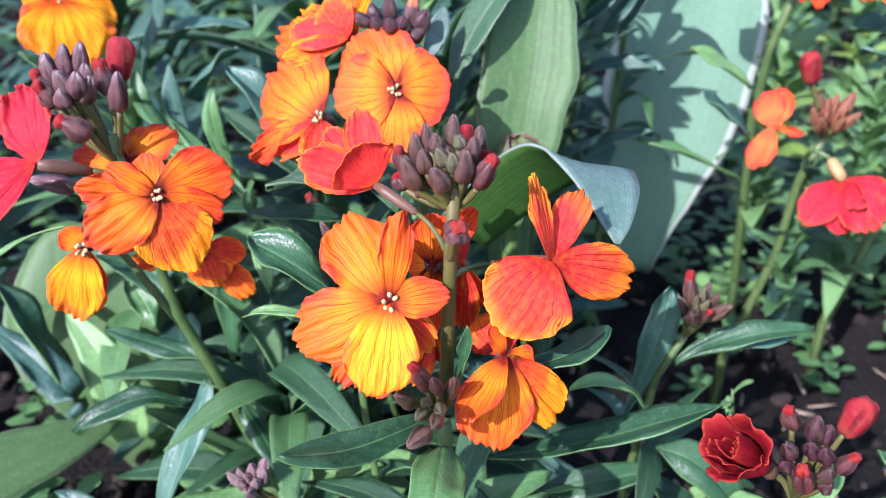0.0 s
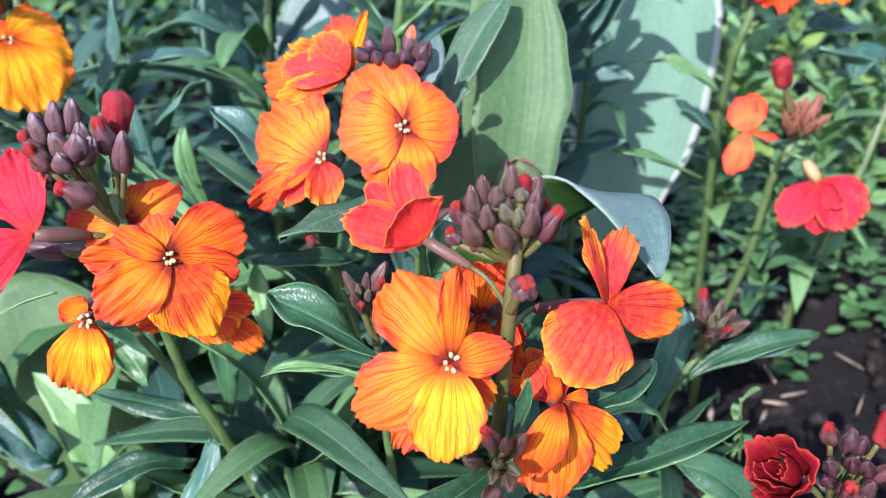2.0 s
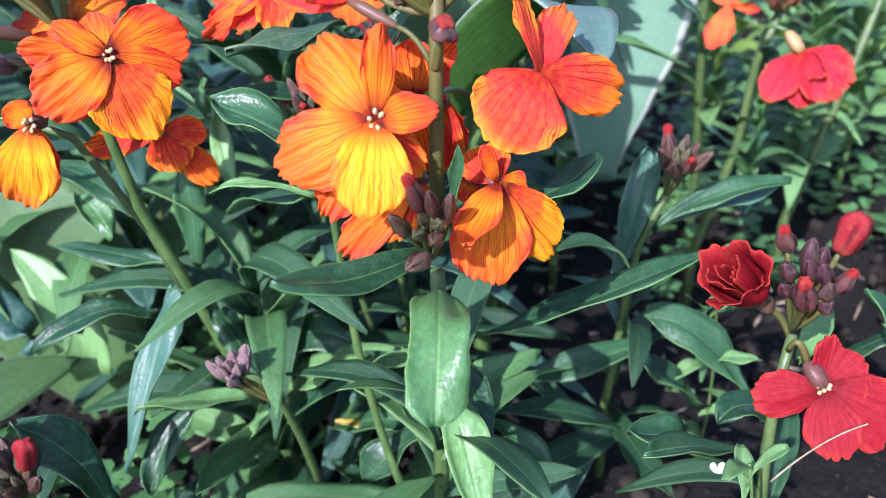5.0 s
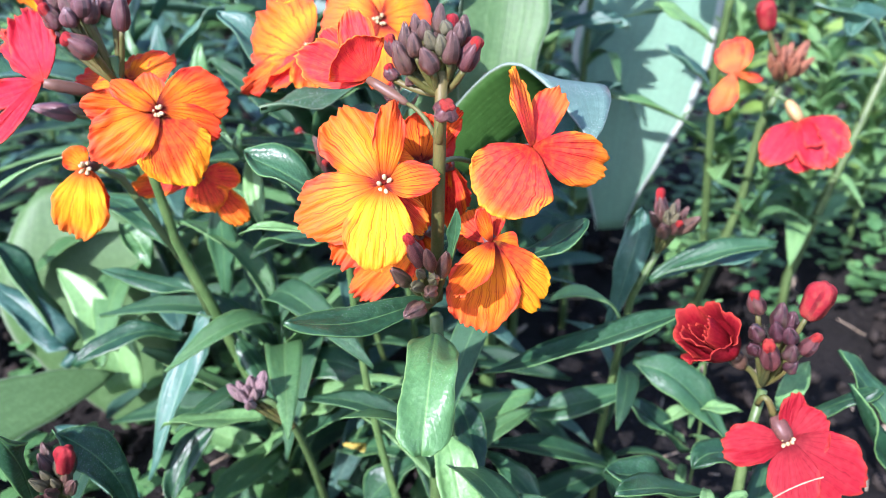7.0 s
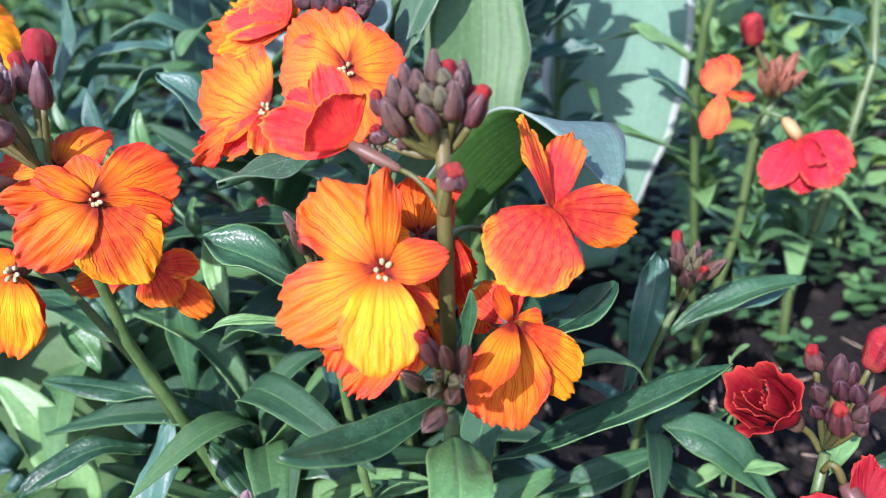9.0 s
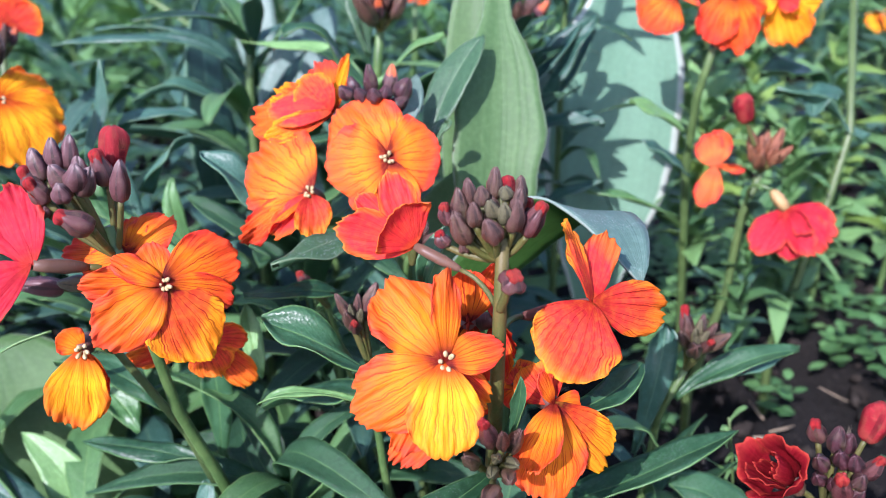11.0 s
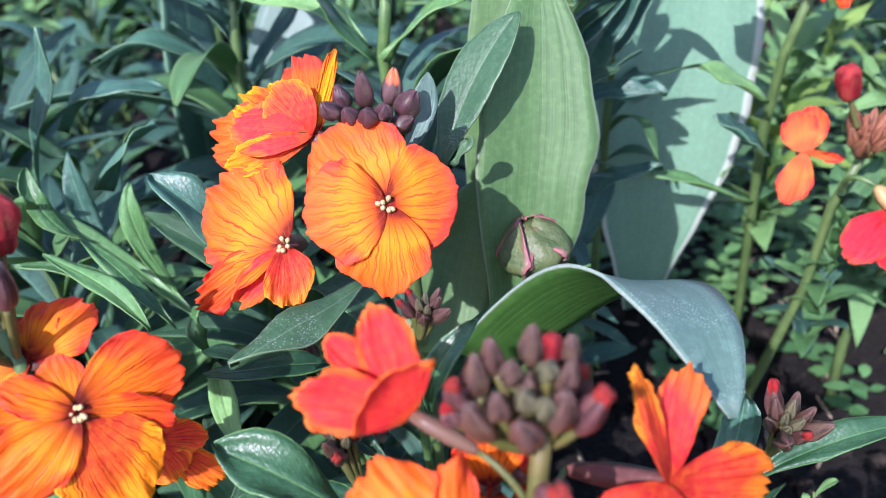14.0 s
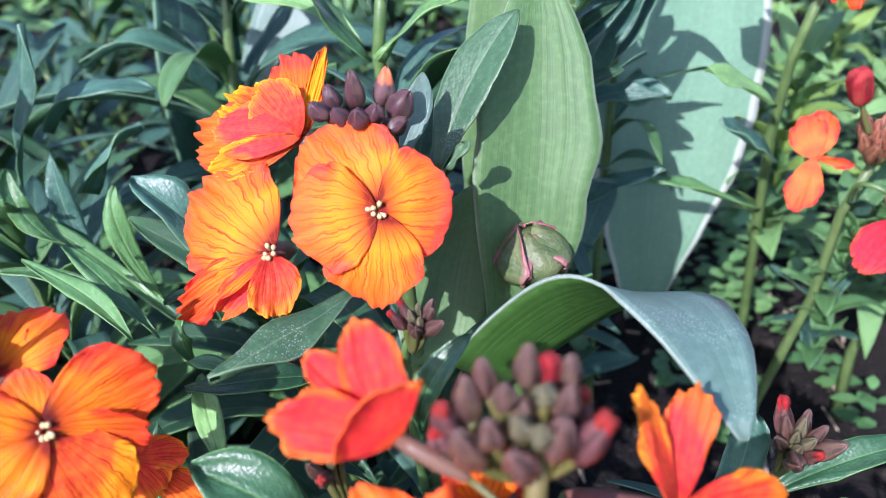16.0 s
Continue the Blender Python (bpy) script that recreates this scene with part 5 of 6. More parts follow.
leaf(plant_, (-0.1094, 0.2000, 0.0476), (-0.1222, 0.2050, 0.0614), (-0.1416, 0.2150, 0.0705), 0.0109, LEAF_BLUE, shape='tulip', fold=0.4, wave=0.3, thick=0.0006, up=(-0.6, 0.2, 0.75))
leaf(plant_, (-0.1153, 0.2050, 0.0529), (-0.1248, 0.2120, 0.0697), (-0.1404, 0.2220, 0.0810), 0.0106, LEAF, shape='tulip', fold=0.4, wave=0.3, thick=0.0006, up=(0.7, 0.2, 0.7))
leaf(plant_, (-0.1420, 0.1600, 0.0468), (-0.1223, 0.1800, 0.0454), (-0.0998, 0.2020, 0.0420), 0.0204, TULIP, shape='tulip', fold=0.12, wave=0.05, thick=0.0006, up=(-0.1, -0.75, 0.65))
leaf(plant_, (-0.0784, 0.1500, 0.0334), (-0.0883, 0.1550, 0.0450), (-0.1009, 0.1600, 0.0537), 0.0105, LEAF_BLUE, fold=0.1, up=(0, -0.7, 0.7))

plant_ = plant((-0.0600, 0.3400, 0), "grey-green tulip leaves standing behind the wallflowers", "tulip", "tulip", "tulips among the wallflowers")
# this blade's darker bluish material stands in for the shade it stands in
leaf(plant_, (-0.0681, 0.3350, 0.0914), (-0.0675, 0.3450, 0.1366), (-0.0676, 0.3650, 0.1751), 0.0260, LEAF_BLUE, shape='tulip', fold=0.12, wave=0.04, up=(0.8, -0.6, 0.2), thick=0.0008)
leaf(plant_, (-0.0463, 0.3600, 0.1136), (-0.0268, 0.3700, 0.1480), (-0.0129, 0.3850, 0.1665), 0.0252, TULIP_GREY, shape='tulip', fold=0.12, wave=0.04, up=(0, -0.8, 0.6), thick=0.0008)
leaf(plant_, (-0.0473, 0.3700, 0.1449), (-0.0464, 0.3800, 0.1704), (-0.0451, 0.3900, 0.1908), 0.0175, TULIP_GREY, shape='tulip', fold=0.12, wave=0.04, up=(0, -0.8, 0.6), thick=0.0008)

plant_ = plant((0.0750, 0.1250, 0), "crimson wallflower with half-open flowers", "flower", "wallflower", "wallflowers in the bed")
head_ = flower(plant_, (0.0650, 0.1285, 0.0924), (-0.6493, -0.4066, 0.6427), [], calyx_to=(0.0687, 0.1300, 0.0874), stamens=False, label='crimson double flower half open')
for turn, span, radius, length, lip in ((0.3, 66, 0.0046, 0.96, 0.4), (2.2, 68, 0.0048, 0.92, 0.35), (4.3, 70, 0.0046, 0.86, 0.5), (1.2, 62, 0.0032, 1.04, 0.1), (3.6, 70, 0.0028, 1.06, -0.05), (0.5, 84, 0.0017, 0.98, -0.1), (3.2, 84, 0.0014, 0.94, -0.1)):
    cup_petal(head_, (0.0650, 0.1285, 0.0924), (-0.6493, -0.4066, 0.6427), turn, span, radius, 0.0181 * length, CRIMSON, lip)
stem(plant_, [(0.0683, 0.1300, 0.0877), (0.0711, 0.1300, 0.0858), (0.0731, 0.1290, 0.0818)], [0.0008, 0.0006], STEM_DARK, "stalk")
head_ = bud_head(plant_, (0.0719, 0.1260, 0.0856), STEM_DARK, [(0.0784, 0.1257, 0.1029), (0.0677, 0.1257, 0.1040), (0.0678, 0.1169, 0.0965), (0.0770, 0.1224, 0.0957), (0.0735, 0.1279, 0.0987), (0.0765, 0.1279, 0.0980), (0.0675, 0.1224, 0.0997), (0.0718, 0.1224, 0.0997), (0.0736, 0.1213, 0.0995), (0.0675, 0.1224, 0.0964), (0.0725, 0.1191, 0.0973), (0.0735, 0.1202, 0.0935), (0.0680, 0.1191, 0.0974)], "head of dark red buds")
bud(head_, (0.0784, 0.1257, 0.1029), (0.0809, 0.1250, 0.1108), 0.0058, BUD_RED)
bud(head_, (0.0677, 0.1257, 0.1040), (0.0658, 0.1250, 0.1091), 0.0037, BUD_TIPPED)
bud(head_, (0.0678, 0.1169, 0.0965), (0.0655, 0.1146, 0.1037), 0.0042, BUD_TIPPED)
bud(head_, (0.0770, 0.1224, 0.0957), (0.0790, 0.1211, 0.1007), 0.0034, BUD_TIPPED)
# plum by nature; the extra darkness of these buds is shade put into colour
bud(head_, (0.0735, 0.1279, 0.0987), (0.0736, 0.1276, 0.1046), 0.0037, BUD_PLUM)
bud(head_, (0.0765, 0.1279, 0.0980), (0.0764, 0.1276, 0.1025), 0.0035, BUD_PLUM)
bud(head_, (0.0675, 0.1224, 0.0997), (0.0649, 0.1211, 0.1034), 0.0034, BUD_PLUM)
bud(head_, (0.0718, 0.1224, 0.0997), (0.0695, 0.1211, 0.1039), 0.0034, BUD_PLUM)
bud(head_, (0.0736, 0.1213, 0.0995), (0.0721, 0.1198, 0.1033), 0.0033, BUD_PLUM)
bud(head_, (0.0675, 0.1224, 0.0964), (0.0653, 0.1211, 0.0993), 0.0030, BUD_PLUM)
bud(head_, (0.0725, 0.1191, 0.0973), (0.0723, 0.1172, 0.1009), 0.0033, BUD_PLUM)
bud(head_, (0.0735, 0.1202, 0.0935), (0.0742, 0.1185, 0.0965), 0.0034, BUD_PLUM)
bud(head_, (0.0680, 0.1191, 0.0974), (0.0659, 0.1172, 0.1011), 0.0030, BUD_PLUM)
stem(plant_, [(0.0722, 0.1260, 0.0840), (0.0700, 0.1240, 0.0732), (0.0680, 0.1200, 0.0554), (0.0710, 0.1180, 0.0100)], [0.0010, 0.0011, 0.0013, 0.0014], STEM, "stem")
flower(plant_, (0.0747, 0.1160, 0.0780), (-0.4010, -0.6994, 0.5916), [
    ((0.0768, 0.1210, 0.0870), 0.0060, CRIMSON, 30, 0.1),
    ((0.0821, 0.1167, 0.0839), 0.0115, CRIMSON, 0, 0.1, 0.1, 0.8),
    ((0.0619, 0.1194, 0.0734), 0.0092, CRIMSON, 15, 0.05, 0.1, 0.6, dict(fold=0.25)),
    ((0.0869, 0.1057, 0.0731), 0.0151, CRIMSON, 0, -0.08, 0.1, 0.5),
    ((0.0746, 0.1063, 0.0675), 0.0106, CRIMSON, 0, -0.05, 0.1, 0.5)], calyx_to=(0.0724, 0.12, 0.0817), label='scarlet red flower with four petals')
stem(plant_, [(0.0727, 0.1200, 0.0813), (0.0701, 0.1200, 0.0863), (0.0695, 0.1220, 0.0833)], [0.0008, 0.0006], STEM_DARK, "stalk")
leaf(plant_, (0.0775, 0.1480, 0.0497), (0.0667, 0.1550, 0.0631), (0.0533, 0.1600, 0.0682), 0.0092, LEAF)
leaf(plant_, (0.0735, 0.1650, 0.0337), (0.0614, 0.1650, 0.0463), (0.0519, 0.1680, 0.0523), 0.0083, LEAF)
leaf(plant_, (0.0754, 0.1300, 0.0580), (0.0655, 0.1280, 0.0652), (0.0588, 0.1250, 0.0631), 0.0079, LEAF)
leaf(plant_, (0.0834, 0.1400, 0.0667), (0.0892, 0.1450, 0.0696), (0.0950, 0.1500, 0.0744), 0.0062, LEAF_PALE)
leaf(plant_, (0.0879, 0.1400, 0.0648), (0.0972, 0.1380, 0.0702), (0.1053, 0.1350, 0.0763), 0.0049, LEAF)
leaf(plant_, (0.1123, 0.1350, 0.0643), (0.1060, 0.1400, 0.0726), (0.0990, 0.1450, 0.0810), 0.0077, LEAF)
leaf(plant_, (0.1137, 0.1300, 0.0474), (0.1043, 0.1300, 0.0636), (0.0949, 0.1300, 0.0819), 0.0075, LEAF)
leaf(plant_, (0.0608, 0.1250, 0.0527), (0.0475, 0.1200, 0.0647), (0.0365, 0.1180, 0.0694), 0.0088, LEAF)
leaf(plant_, (0.0798, 0.1500, 0.0591), (0.0750, 0.1500, 0.0611), (0.0692, 0.1500, 0.0604), 0.0044, LEAF_PALE)
leaf(plant_, (0.0646, 0.1220, 0.0571), (0.0485, 0.1120, 0.0695), (0.0355, 0.1050, 0.0758), 0.0072, LEAF)
leafy(plant_, (0.071, 0.118, 0.005), (0.071, 0.121, 0.05), 7, 0.04, 41, LEAF, 'lance', 0.05, (0, 15), 1.0, (LEAF, LEAF))
straw_ = thing("dry_straw", (0.0700, 0.1080, 0.0692), "thin dry straw lying over a red flower", "straw")
stem(straw_, [(0.0627, 0.1080, 0.0624), (0.0698, 0.1060, 0.0726), (0.0768, 0.1040, 0.0786)], [0.0002, 0.00014], STRAW, 'stalk')

plant_ = plant((0.0600, 0.1750, 0), "wallflower not yet open, with one head of dark buds", "flower", "wallflower", "wallflowers in the bed")
bud_dome(plant_, (0.0578, 0.1650, 0.0989), (0.0593, 0.1630, 0.1081), (0, -0.35, 1), 0.0059, 12, 0.0068, (BUD_TIPPED, BUD, BUD_GREEN), "head of dark purple buds", 9)
stem(plant_, [(0.0582, 0.1650, 0.0997), (0.0538, 0.1700, 0.0825), (0.0500, 0.1750, 0.0300), (0.0500, 0.1760, 0.0000)], [0.0009, 0.0010, 0.0012, 0.0013], STEM, "stem")
leaf(plant_, (0.0574, 0.1680, 0.0883), (0.0724, 0.1680, 0.0959), (0.0898, 0.1680, 0.0981), 0.0065, LEAF)
leaf(plant_, (0.0479, 0.1700, 0.0718), (0.0532, 0.1700, 0.0958), (0.0548, 0.1720, 0.1085), 0.0077, LEAF_BLUE)
leaf(plant_, (0.0591, 0.1720, 0.0862), (0.0737, 0.1720, 0.0917), (0.0890, 0.1720, 0.0955), 0.0063, LEAF_BLUE)
leafy(plant_, (0.05, 0.176, 0.005), (0.053, 0.172, 0.07), 12, 0.040, 43, LEAF, 'lance', 0.05, (5, 45), 1.0, (LEAF, LEAF_BLUE))

plant_ = plant((0.0772, 0.1720, 0), "slender weed with small pale leaves", "weed", "small_weed", "weeds")
stem(plant_, [(0.0772, 0.1720, 0.0000), (0.0792, 0.1720, 0.0388), (0.0748, 0.1720, 0.0775)], [0.0005, 0.0003], STEM, "stem")
leafy(plant_, (0.0772, 0.1720, 0.01), (0.0748, 0.1720, 0.0775), 16, 0.011, 91, LEAF_PALE, 'spoon', 0.1, (0, 50))

plant_ = plant((0.0552, 0.1000, 0), "slender weed with tiny white flowers", "weed", "small_weed", "weeds")
stem(plant_, [(0.0552, 0.1000, 0.0000), (0.0572, 0.1000, 0.0411), (0.0531, 0.1000, 0.0756)], [0.0005, 0.0003], STEM, "stem")
leafy(plant_, (0.0552, 0.1000, 0.01), (0.0531, 0.1000, 0.0756), 16, 0.012, 92, LEAF_PALE, 'spoon', 0.1, (0, 50))
flower(plant_, (0.0472, 0.1000, 0.0755), (-0.3778, -0.6365, 0.6724), [
    ((0.0458, 0.1000, 0.0760), 0.0014, WHITE),
    ((0.0490, 0.1000, 0.0757), 0.0014, WHITE),
    ((0.0468, 0.1000, 0.0742), 0.0014, WHITE),
    ((0.0485, 0.1000, 0.0740), 0.0014, WHITE)], calyx=0.002, wide=0.0004, stamens=False, label='tiny white flower')
stem(plant_, [(0.0475, 0.1005, 0.0750), (0.0510, 0.1005, 0.0741), (0.0543, 0.1000, 0.0714)], [0.0003, 0.0003], STEM, "stalk")

plant_ = plant((0.1100, 0.2500, 0), "spent wallflower with coral petals and withered buds", "flower", "wallflower", "wallflowers in the bed")
flower(plant_, (0.1008, 0.2410, 0.1242), (-0.4031, -0.8264, 0.3931), [
    ((0.1040, 0.2457, 0.1348), 0.0091, CORAL, 0, 0.1),
    ((0.0979, 0.2467, 0.1332), 0.0095, CORAL, 0, 0.1, 0.1, 0.8, dict(skew=0.1)),
    ((0.0956, 0.2364, 0.1118), 0.0089, CORAL, 15, 0.1),
    ((0.1090, 0.2367, 0.1235), 0.0033, CORAL, 40, 0.1)], label='coral flower losing its petals', stamens=False)
flower(plant_, (0.1183, 0.2260, 0.1128), (-0.3685, -0.9055, 0.2106), [
    ((0.1099, 0.2272, 0.0982), 0.0122, PINK, 25, 0.1, 0.1, 0.8, dict(point=0.3)),
    ((0.1332, 0.2203, 0.1049), 0.0129, PINK, -20, 0.05, 0.1, 1.2),
    ((0.1212, 0.2211, 0.0968), 0.0142, PINK, 10, 0.1, 0.2, 1.0),
    ((0.1270, 0.2180, 0.1006), 0.0141, PINK, -18, 0.1, 0.2, 1.4),
    ((0.1224, 0.2186, 0.1073), 0.0072, PINK, 30, 0.2, 0.6, 1.2)], calyx_to=(0.1150, 0.2300, 0.1182), stamens=False, label='drooping crimson flower with a pale calyx', sepals=CALYX_PALE)
bud_dome(plant_, (0.1170, 0.2400, 0.1217), (0.1169, 0.2400, 0.1269), (0, -0.35, 1), 0.0079, 13, 0.0082, (BUD_BROWN, BUD_BROWN, BUD_BROWN), "withered brown buds", 10)
head_ = bud_head(plant_, (0.1132, 0.2400, 0.1303), STEM_DARK, [(0.1095, 0.2397, 0.1387)], "")
bud(head_, (0.1095, 0.2397, 0.1387), (0.1069, 0.2390, 0.1474), 0.0064, BUD_RED)
stem(plant_, [(0.1178, 0.2420, 0.1208), (0.1148, 0.2460, 0.1044), (0.1142, 0.2500, 0.0748), (0.1050, 0.2550, 0.0300), (0.1050, 0.2560, 0.0000)], [0.0013, 0.0014, 0.0015, 0.0017, 0.0018], STEM, "stem")
stem(plant_, [(0.1157, 0.2300, 0.1177), (0.1114, 0.2360, 0.1180), (0.1161, 0.2450, 0.1069)], [0.0007, 0.0007], STEM, "stem")
leafy(plant_, (0.118, 0.256, 0.005), (0.122, 0.248, 0.105), 24, 0.022, 51, LEAF_PALE, 'tulip', 0.42, (5, 45), 1.25, (LEAF_BLUE, LEAF_MID, LEAF_MID))

plant_ = plant((0.0900, 0.2700, 0), "orange and yellow wallflower in a far part of the bed", "flower", "wallflower", "wallflowers in the bed")
flower(plant_, (0.0925, 0.2620, 0.1761), (-0.3907, -0.8951, 0.2147), [
    ((0.0834, 0.2620, 0.1657), 0.0176, ORANGE, 0, 0.1),
    ((0.0961, 0.2640, 0.1791), 0.0167, CORAL, 0, 0.1),
    ((0.0887, 0.2640, 0.1723), 0.0148, ORANGE, 0, 0.1)], label='orange flower', stamens=False)
flower(plant_, (0.1010, 0.2660, 0.1911), (-0.4139, -0.8960, 0.1607), [
    ((0.0984, 0.2660, 0.1859), 0.0166, SCARLET, 0, 0.1),
    ((0.1054, 0.2660, 0.1961), 0.0147, SCARLET, 0, 0.1),
    ((0.0934, 0.2660, 0.1899), 0.0129, CORAL, 0, 0.1)], label='scarlet flower', stamens=False)
flower(plant_, (0.1119, 0.2620, 0.1762), (-0.4454, -0.8707, 0.2087), [
    ((0.1054, 0.2620, 0.1597), 0.0140, ORANGE, 0, 0.1),
    ((0.1148, 0.2600, 0.1563), 0.0168, ORANGE, 0, 0.1),
    ((0.1229, 0.2620, 0.1657), 0.0131, VERMILION, 0, 0.1),
    ((0.1079, 0.2620, 0.1893), 0.0186, ORANGE, 0, 0.1),
    ((0.1168, 0.2620, 0.1867), 0.0149, SCARLET, 0, 0.1)], label='orange flower', stamens=False)
flower(plant_, (0.1312, 0.2660, 0.1737), (-0.4888, -0.8472, 0.2081), [
    ((0.1379, 0.2660, 0.1843), 0.0153, YELLOW, 0, 0.1),
    ((0.1466, 0.2660, 0.1722), 0.0153, YELLOW, 0, 0.1),
    ((0.1394, 0.2660, 0.1563), 0.0162, YELLOW, 0, 0.1),
    ((0.1215, 0.2660, 0.1698), 0.0095, YELLOW, 0, 0.1),
    ((0.1260, 0.2630, 0.1876), 0.0153, SCARLET, 0, 0.1),
    ((0.1359, 0.2610, 0.1695), 0.0076, SCARLET, 20, 0.1)], label='yellow and scarlet flower', stamens=False)
leaf(plant_, (0.1011, 0.2640, 0.1294), (0.0881, 0.2620, 0.1390), (0.0780, 0.2600, 0.1426), 0.0060, LEAF_PALE)
leaf(plant_, (0.1009, 0.2620, 0.1148), (0.0926, 0.2600, 0.1231), (0.0833, 0.2580, 0.1305), 0.0084, LEAF_BLUE, shape='tulip')
leaf(plant_, (0.0998, 0.2620, 0.0982), (0.0815, 0.2620, 0.1072), (0.0644, 0.2640, 0.1128), 0.0047, LEAF_MID)
stem(plant_, [(0.1113, 0.2650, 0.1662), (0.1080, 0.2720, 0.1403), (0.1086, 0.2780, 0.1138), (0.1240, 0.3040, 0.0300), (0.1260, 0.3080, 0.0000)], [0.0013, 0.0014, 0.0015, 0.0017, 0.0018], STEM, "stem")
leafy(plant_, (0.128, 0.310, 0.005), (0.126, 0.296, 0.13), 32, 0.030, 53, LEAF_PALE, 'tulip', 0.42, (5, 45), 1.2, (LEAF_PALE, LEAF_MID, LEAF_LIME))

plant_ = plant((0.1600, 0.3000, 0), "wallflower with an orange flower and blue-green leaves", "flower", "wallflower", "wallflowers in the bed")
flower(plant_, (0.1784, 0.3000, 0.1798), (-0.5493, -0.8199, 0.1614), [
    ((0.1725, 0.3000, 0.1740), 0.0171, ORANGE, 0, 0.1),
    ((0.1850, 0.3000, 0.1813), 0.0171, ORANGE, 0, 0.1),
    ((0.1748, 0.3000, 0.1883), 0.0171, ORANGE, 0, 0.1)], label='orange flower', stamens=False)
stem(plant_, [(0.1814, 0.3000, 0.1753), (0.1752, 0.2800, 0.1192), (0.1631, 0.2700, 0.0963), (0.1500, 0.2750, 0.0300), (0.1500, 0.2750, 0.0000)], [0.0014, 0.0015, 0.0017, 0.0019, 0.0020], STEM, "stem")
leaf(plant_, (0.1701, 0.2900, 0.1326), (0.1560, 0.2880, 0.1425), (0.1386, 0.2850, 0.1418), 0.0120, LEAF)
leaf(plant_, (0.1741, 0.2850, 0.1314), (0.1615, 0.2800, 0.1343), (0.1549, 0.2750, 0.1277), 0.0106, LEAF_BLUE)
leaf(plant_, (0.1827, 0.2800, 0.1160), (0.1671, 0.2800, 0.1269), (0.1400, 0.2750, 0.1403), 0.0108, LEAF_BLUE)
leafy(plant_, (0.15, 0.275, 0.005), (0.155, 0.285, 0.12), 40, 0.028, 55, LEAF_PALE, 'tulip', 0.36, (5, 45), 1.2, (LEAF_MID, LEAF_PALE, LEAF_PALE))

plant_ = plant((0.0450, 0.2650, 0), "leafy wallflower shading a tulip leaf", "flower", "wallflower", "wallflowers in the bed")
stem(plant_, [(0.0350, 0.2660, 0.0000), (0.0360, 0.2640, 0.0800), (0.0380, 0.2630, 0.1680)], [0.0018, 0.0010], STEM, "stem")
leafy(plant_, (0.035, 0.266, 0.02), (0.038, 0.263, 0.165), 26, 0.032, 57, LEAF_BLUE, 'lance', 0.03, (0, 55), 1.5, (LEAF, LEAF_BLUE))
stem(plant_, [(0.0290, 0.2500, 0.0000), (0.0300, 0.2480, 0.0900), (0.0340, 0.2440, 0.1880)], [0.0016, 0.0008], STEM, "stem")
leafy(plant_, (0.029, 0.250, 0.04), (0.034, 0.244, 0.186), 30, 0.024, 59, LEAF_BLUE, 'lance', 0.03, (0, 55), 1.6, (LEAF, LEAF_BLUE))
leaf(plant_, (0.0520, 0.2750, 0.1317), (0.0619, 0.2700, 0.1359), (0.0716, 0.2650, 0.1341), 0.0080, LEAF_BLUE)
leaf(plant_, (0.0548, 0.2700, 0.1405), (0.0618, 0.2700, 0.1541), (0.0701, 0.2750, 0.1698), 0.0089, LEAF_BLUE)
leaf(plant_, (0.0484, 0.2680, 0.1423), (0.0576, 0.2680, 0.1582), (0.0680, 0.2660, 0.1711), 0.0106, LEAF_BLUE, shape='tulip', roll=25)
leaf(plant_, (0.0471, 0.2620, 0.1081), (0.0583, 0.2600, 0.1147), (0.0691, 0.2580, 0.1149), 0.0069, LEAF_BLUE)
leaf(plant_, (0.0450, 0.2660, 0.1453), (0.0466, 0.2620, 0.1613), (0.0525, 0.2580, 0.1706), 0.0078, LEAF_MID, shape='tulip', roll=-20)

leaf(plant_, (0.0411, 0.2620, 0.1499), (0.0542, 0.2660, 0.1604), (0.0650, 0.2700, 0.1697), 0.0083, LEAF_BLUE, shape='tulip', roll=15)
leaf(plant_, (0.0489, 0.2680, 0.1347), (0.0582, 0.2620, 0.1382), (0.0676, 0.2580, 0.1378), 0.0059, LEAF_BLUE, shape='tulip', roll=25)
leaf(plant_, (0.0366, 0.2620, 0.1614), (0.0439, 0.2620, 0.1678), (0.0528, 0.2620, 0.1722), 0.0046, LEAF_MID, shape='tulip')

plant_ = plant((0.0620, 0.2860, 0), "tall leafy wallflower shoot beside a tulip leaf")
stem(plant_, [(0.0600, 0.2880, 0.0000), (0.0610, 0.2860, 0.1000), (0.0640, 0.2800, 0.2120)], [0.0016, 0.0008], STEM, "stem")
leafy(plant_, (0.061, 0.286, 0.09), (0.064, 0.280, 0.210), 22, 0.030, 58, LEAF_BLUE, 'lance', 0.03, (0, 50), 1.5, (LEAF, LEAF_BLUE, LEAF_MID))

plant_ = plant((-0.1150, 0.2500, 0), "golden yellow wallflower with a few buds", "flower", "wallflower", "wallflowers in the bed")
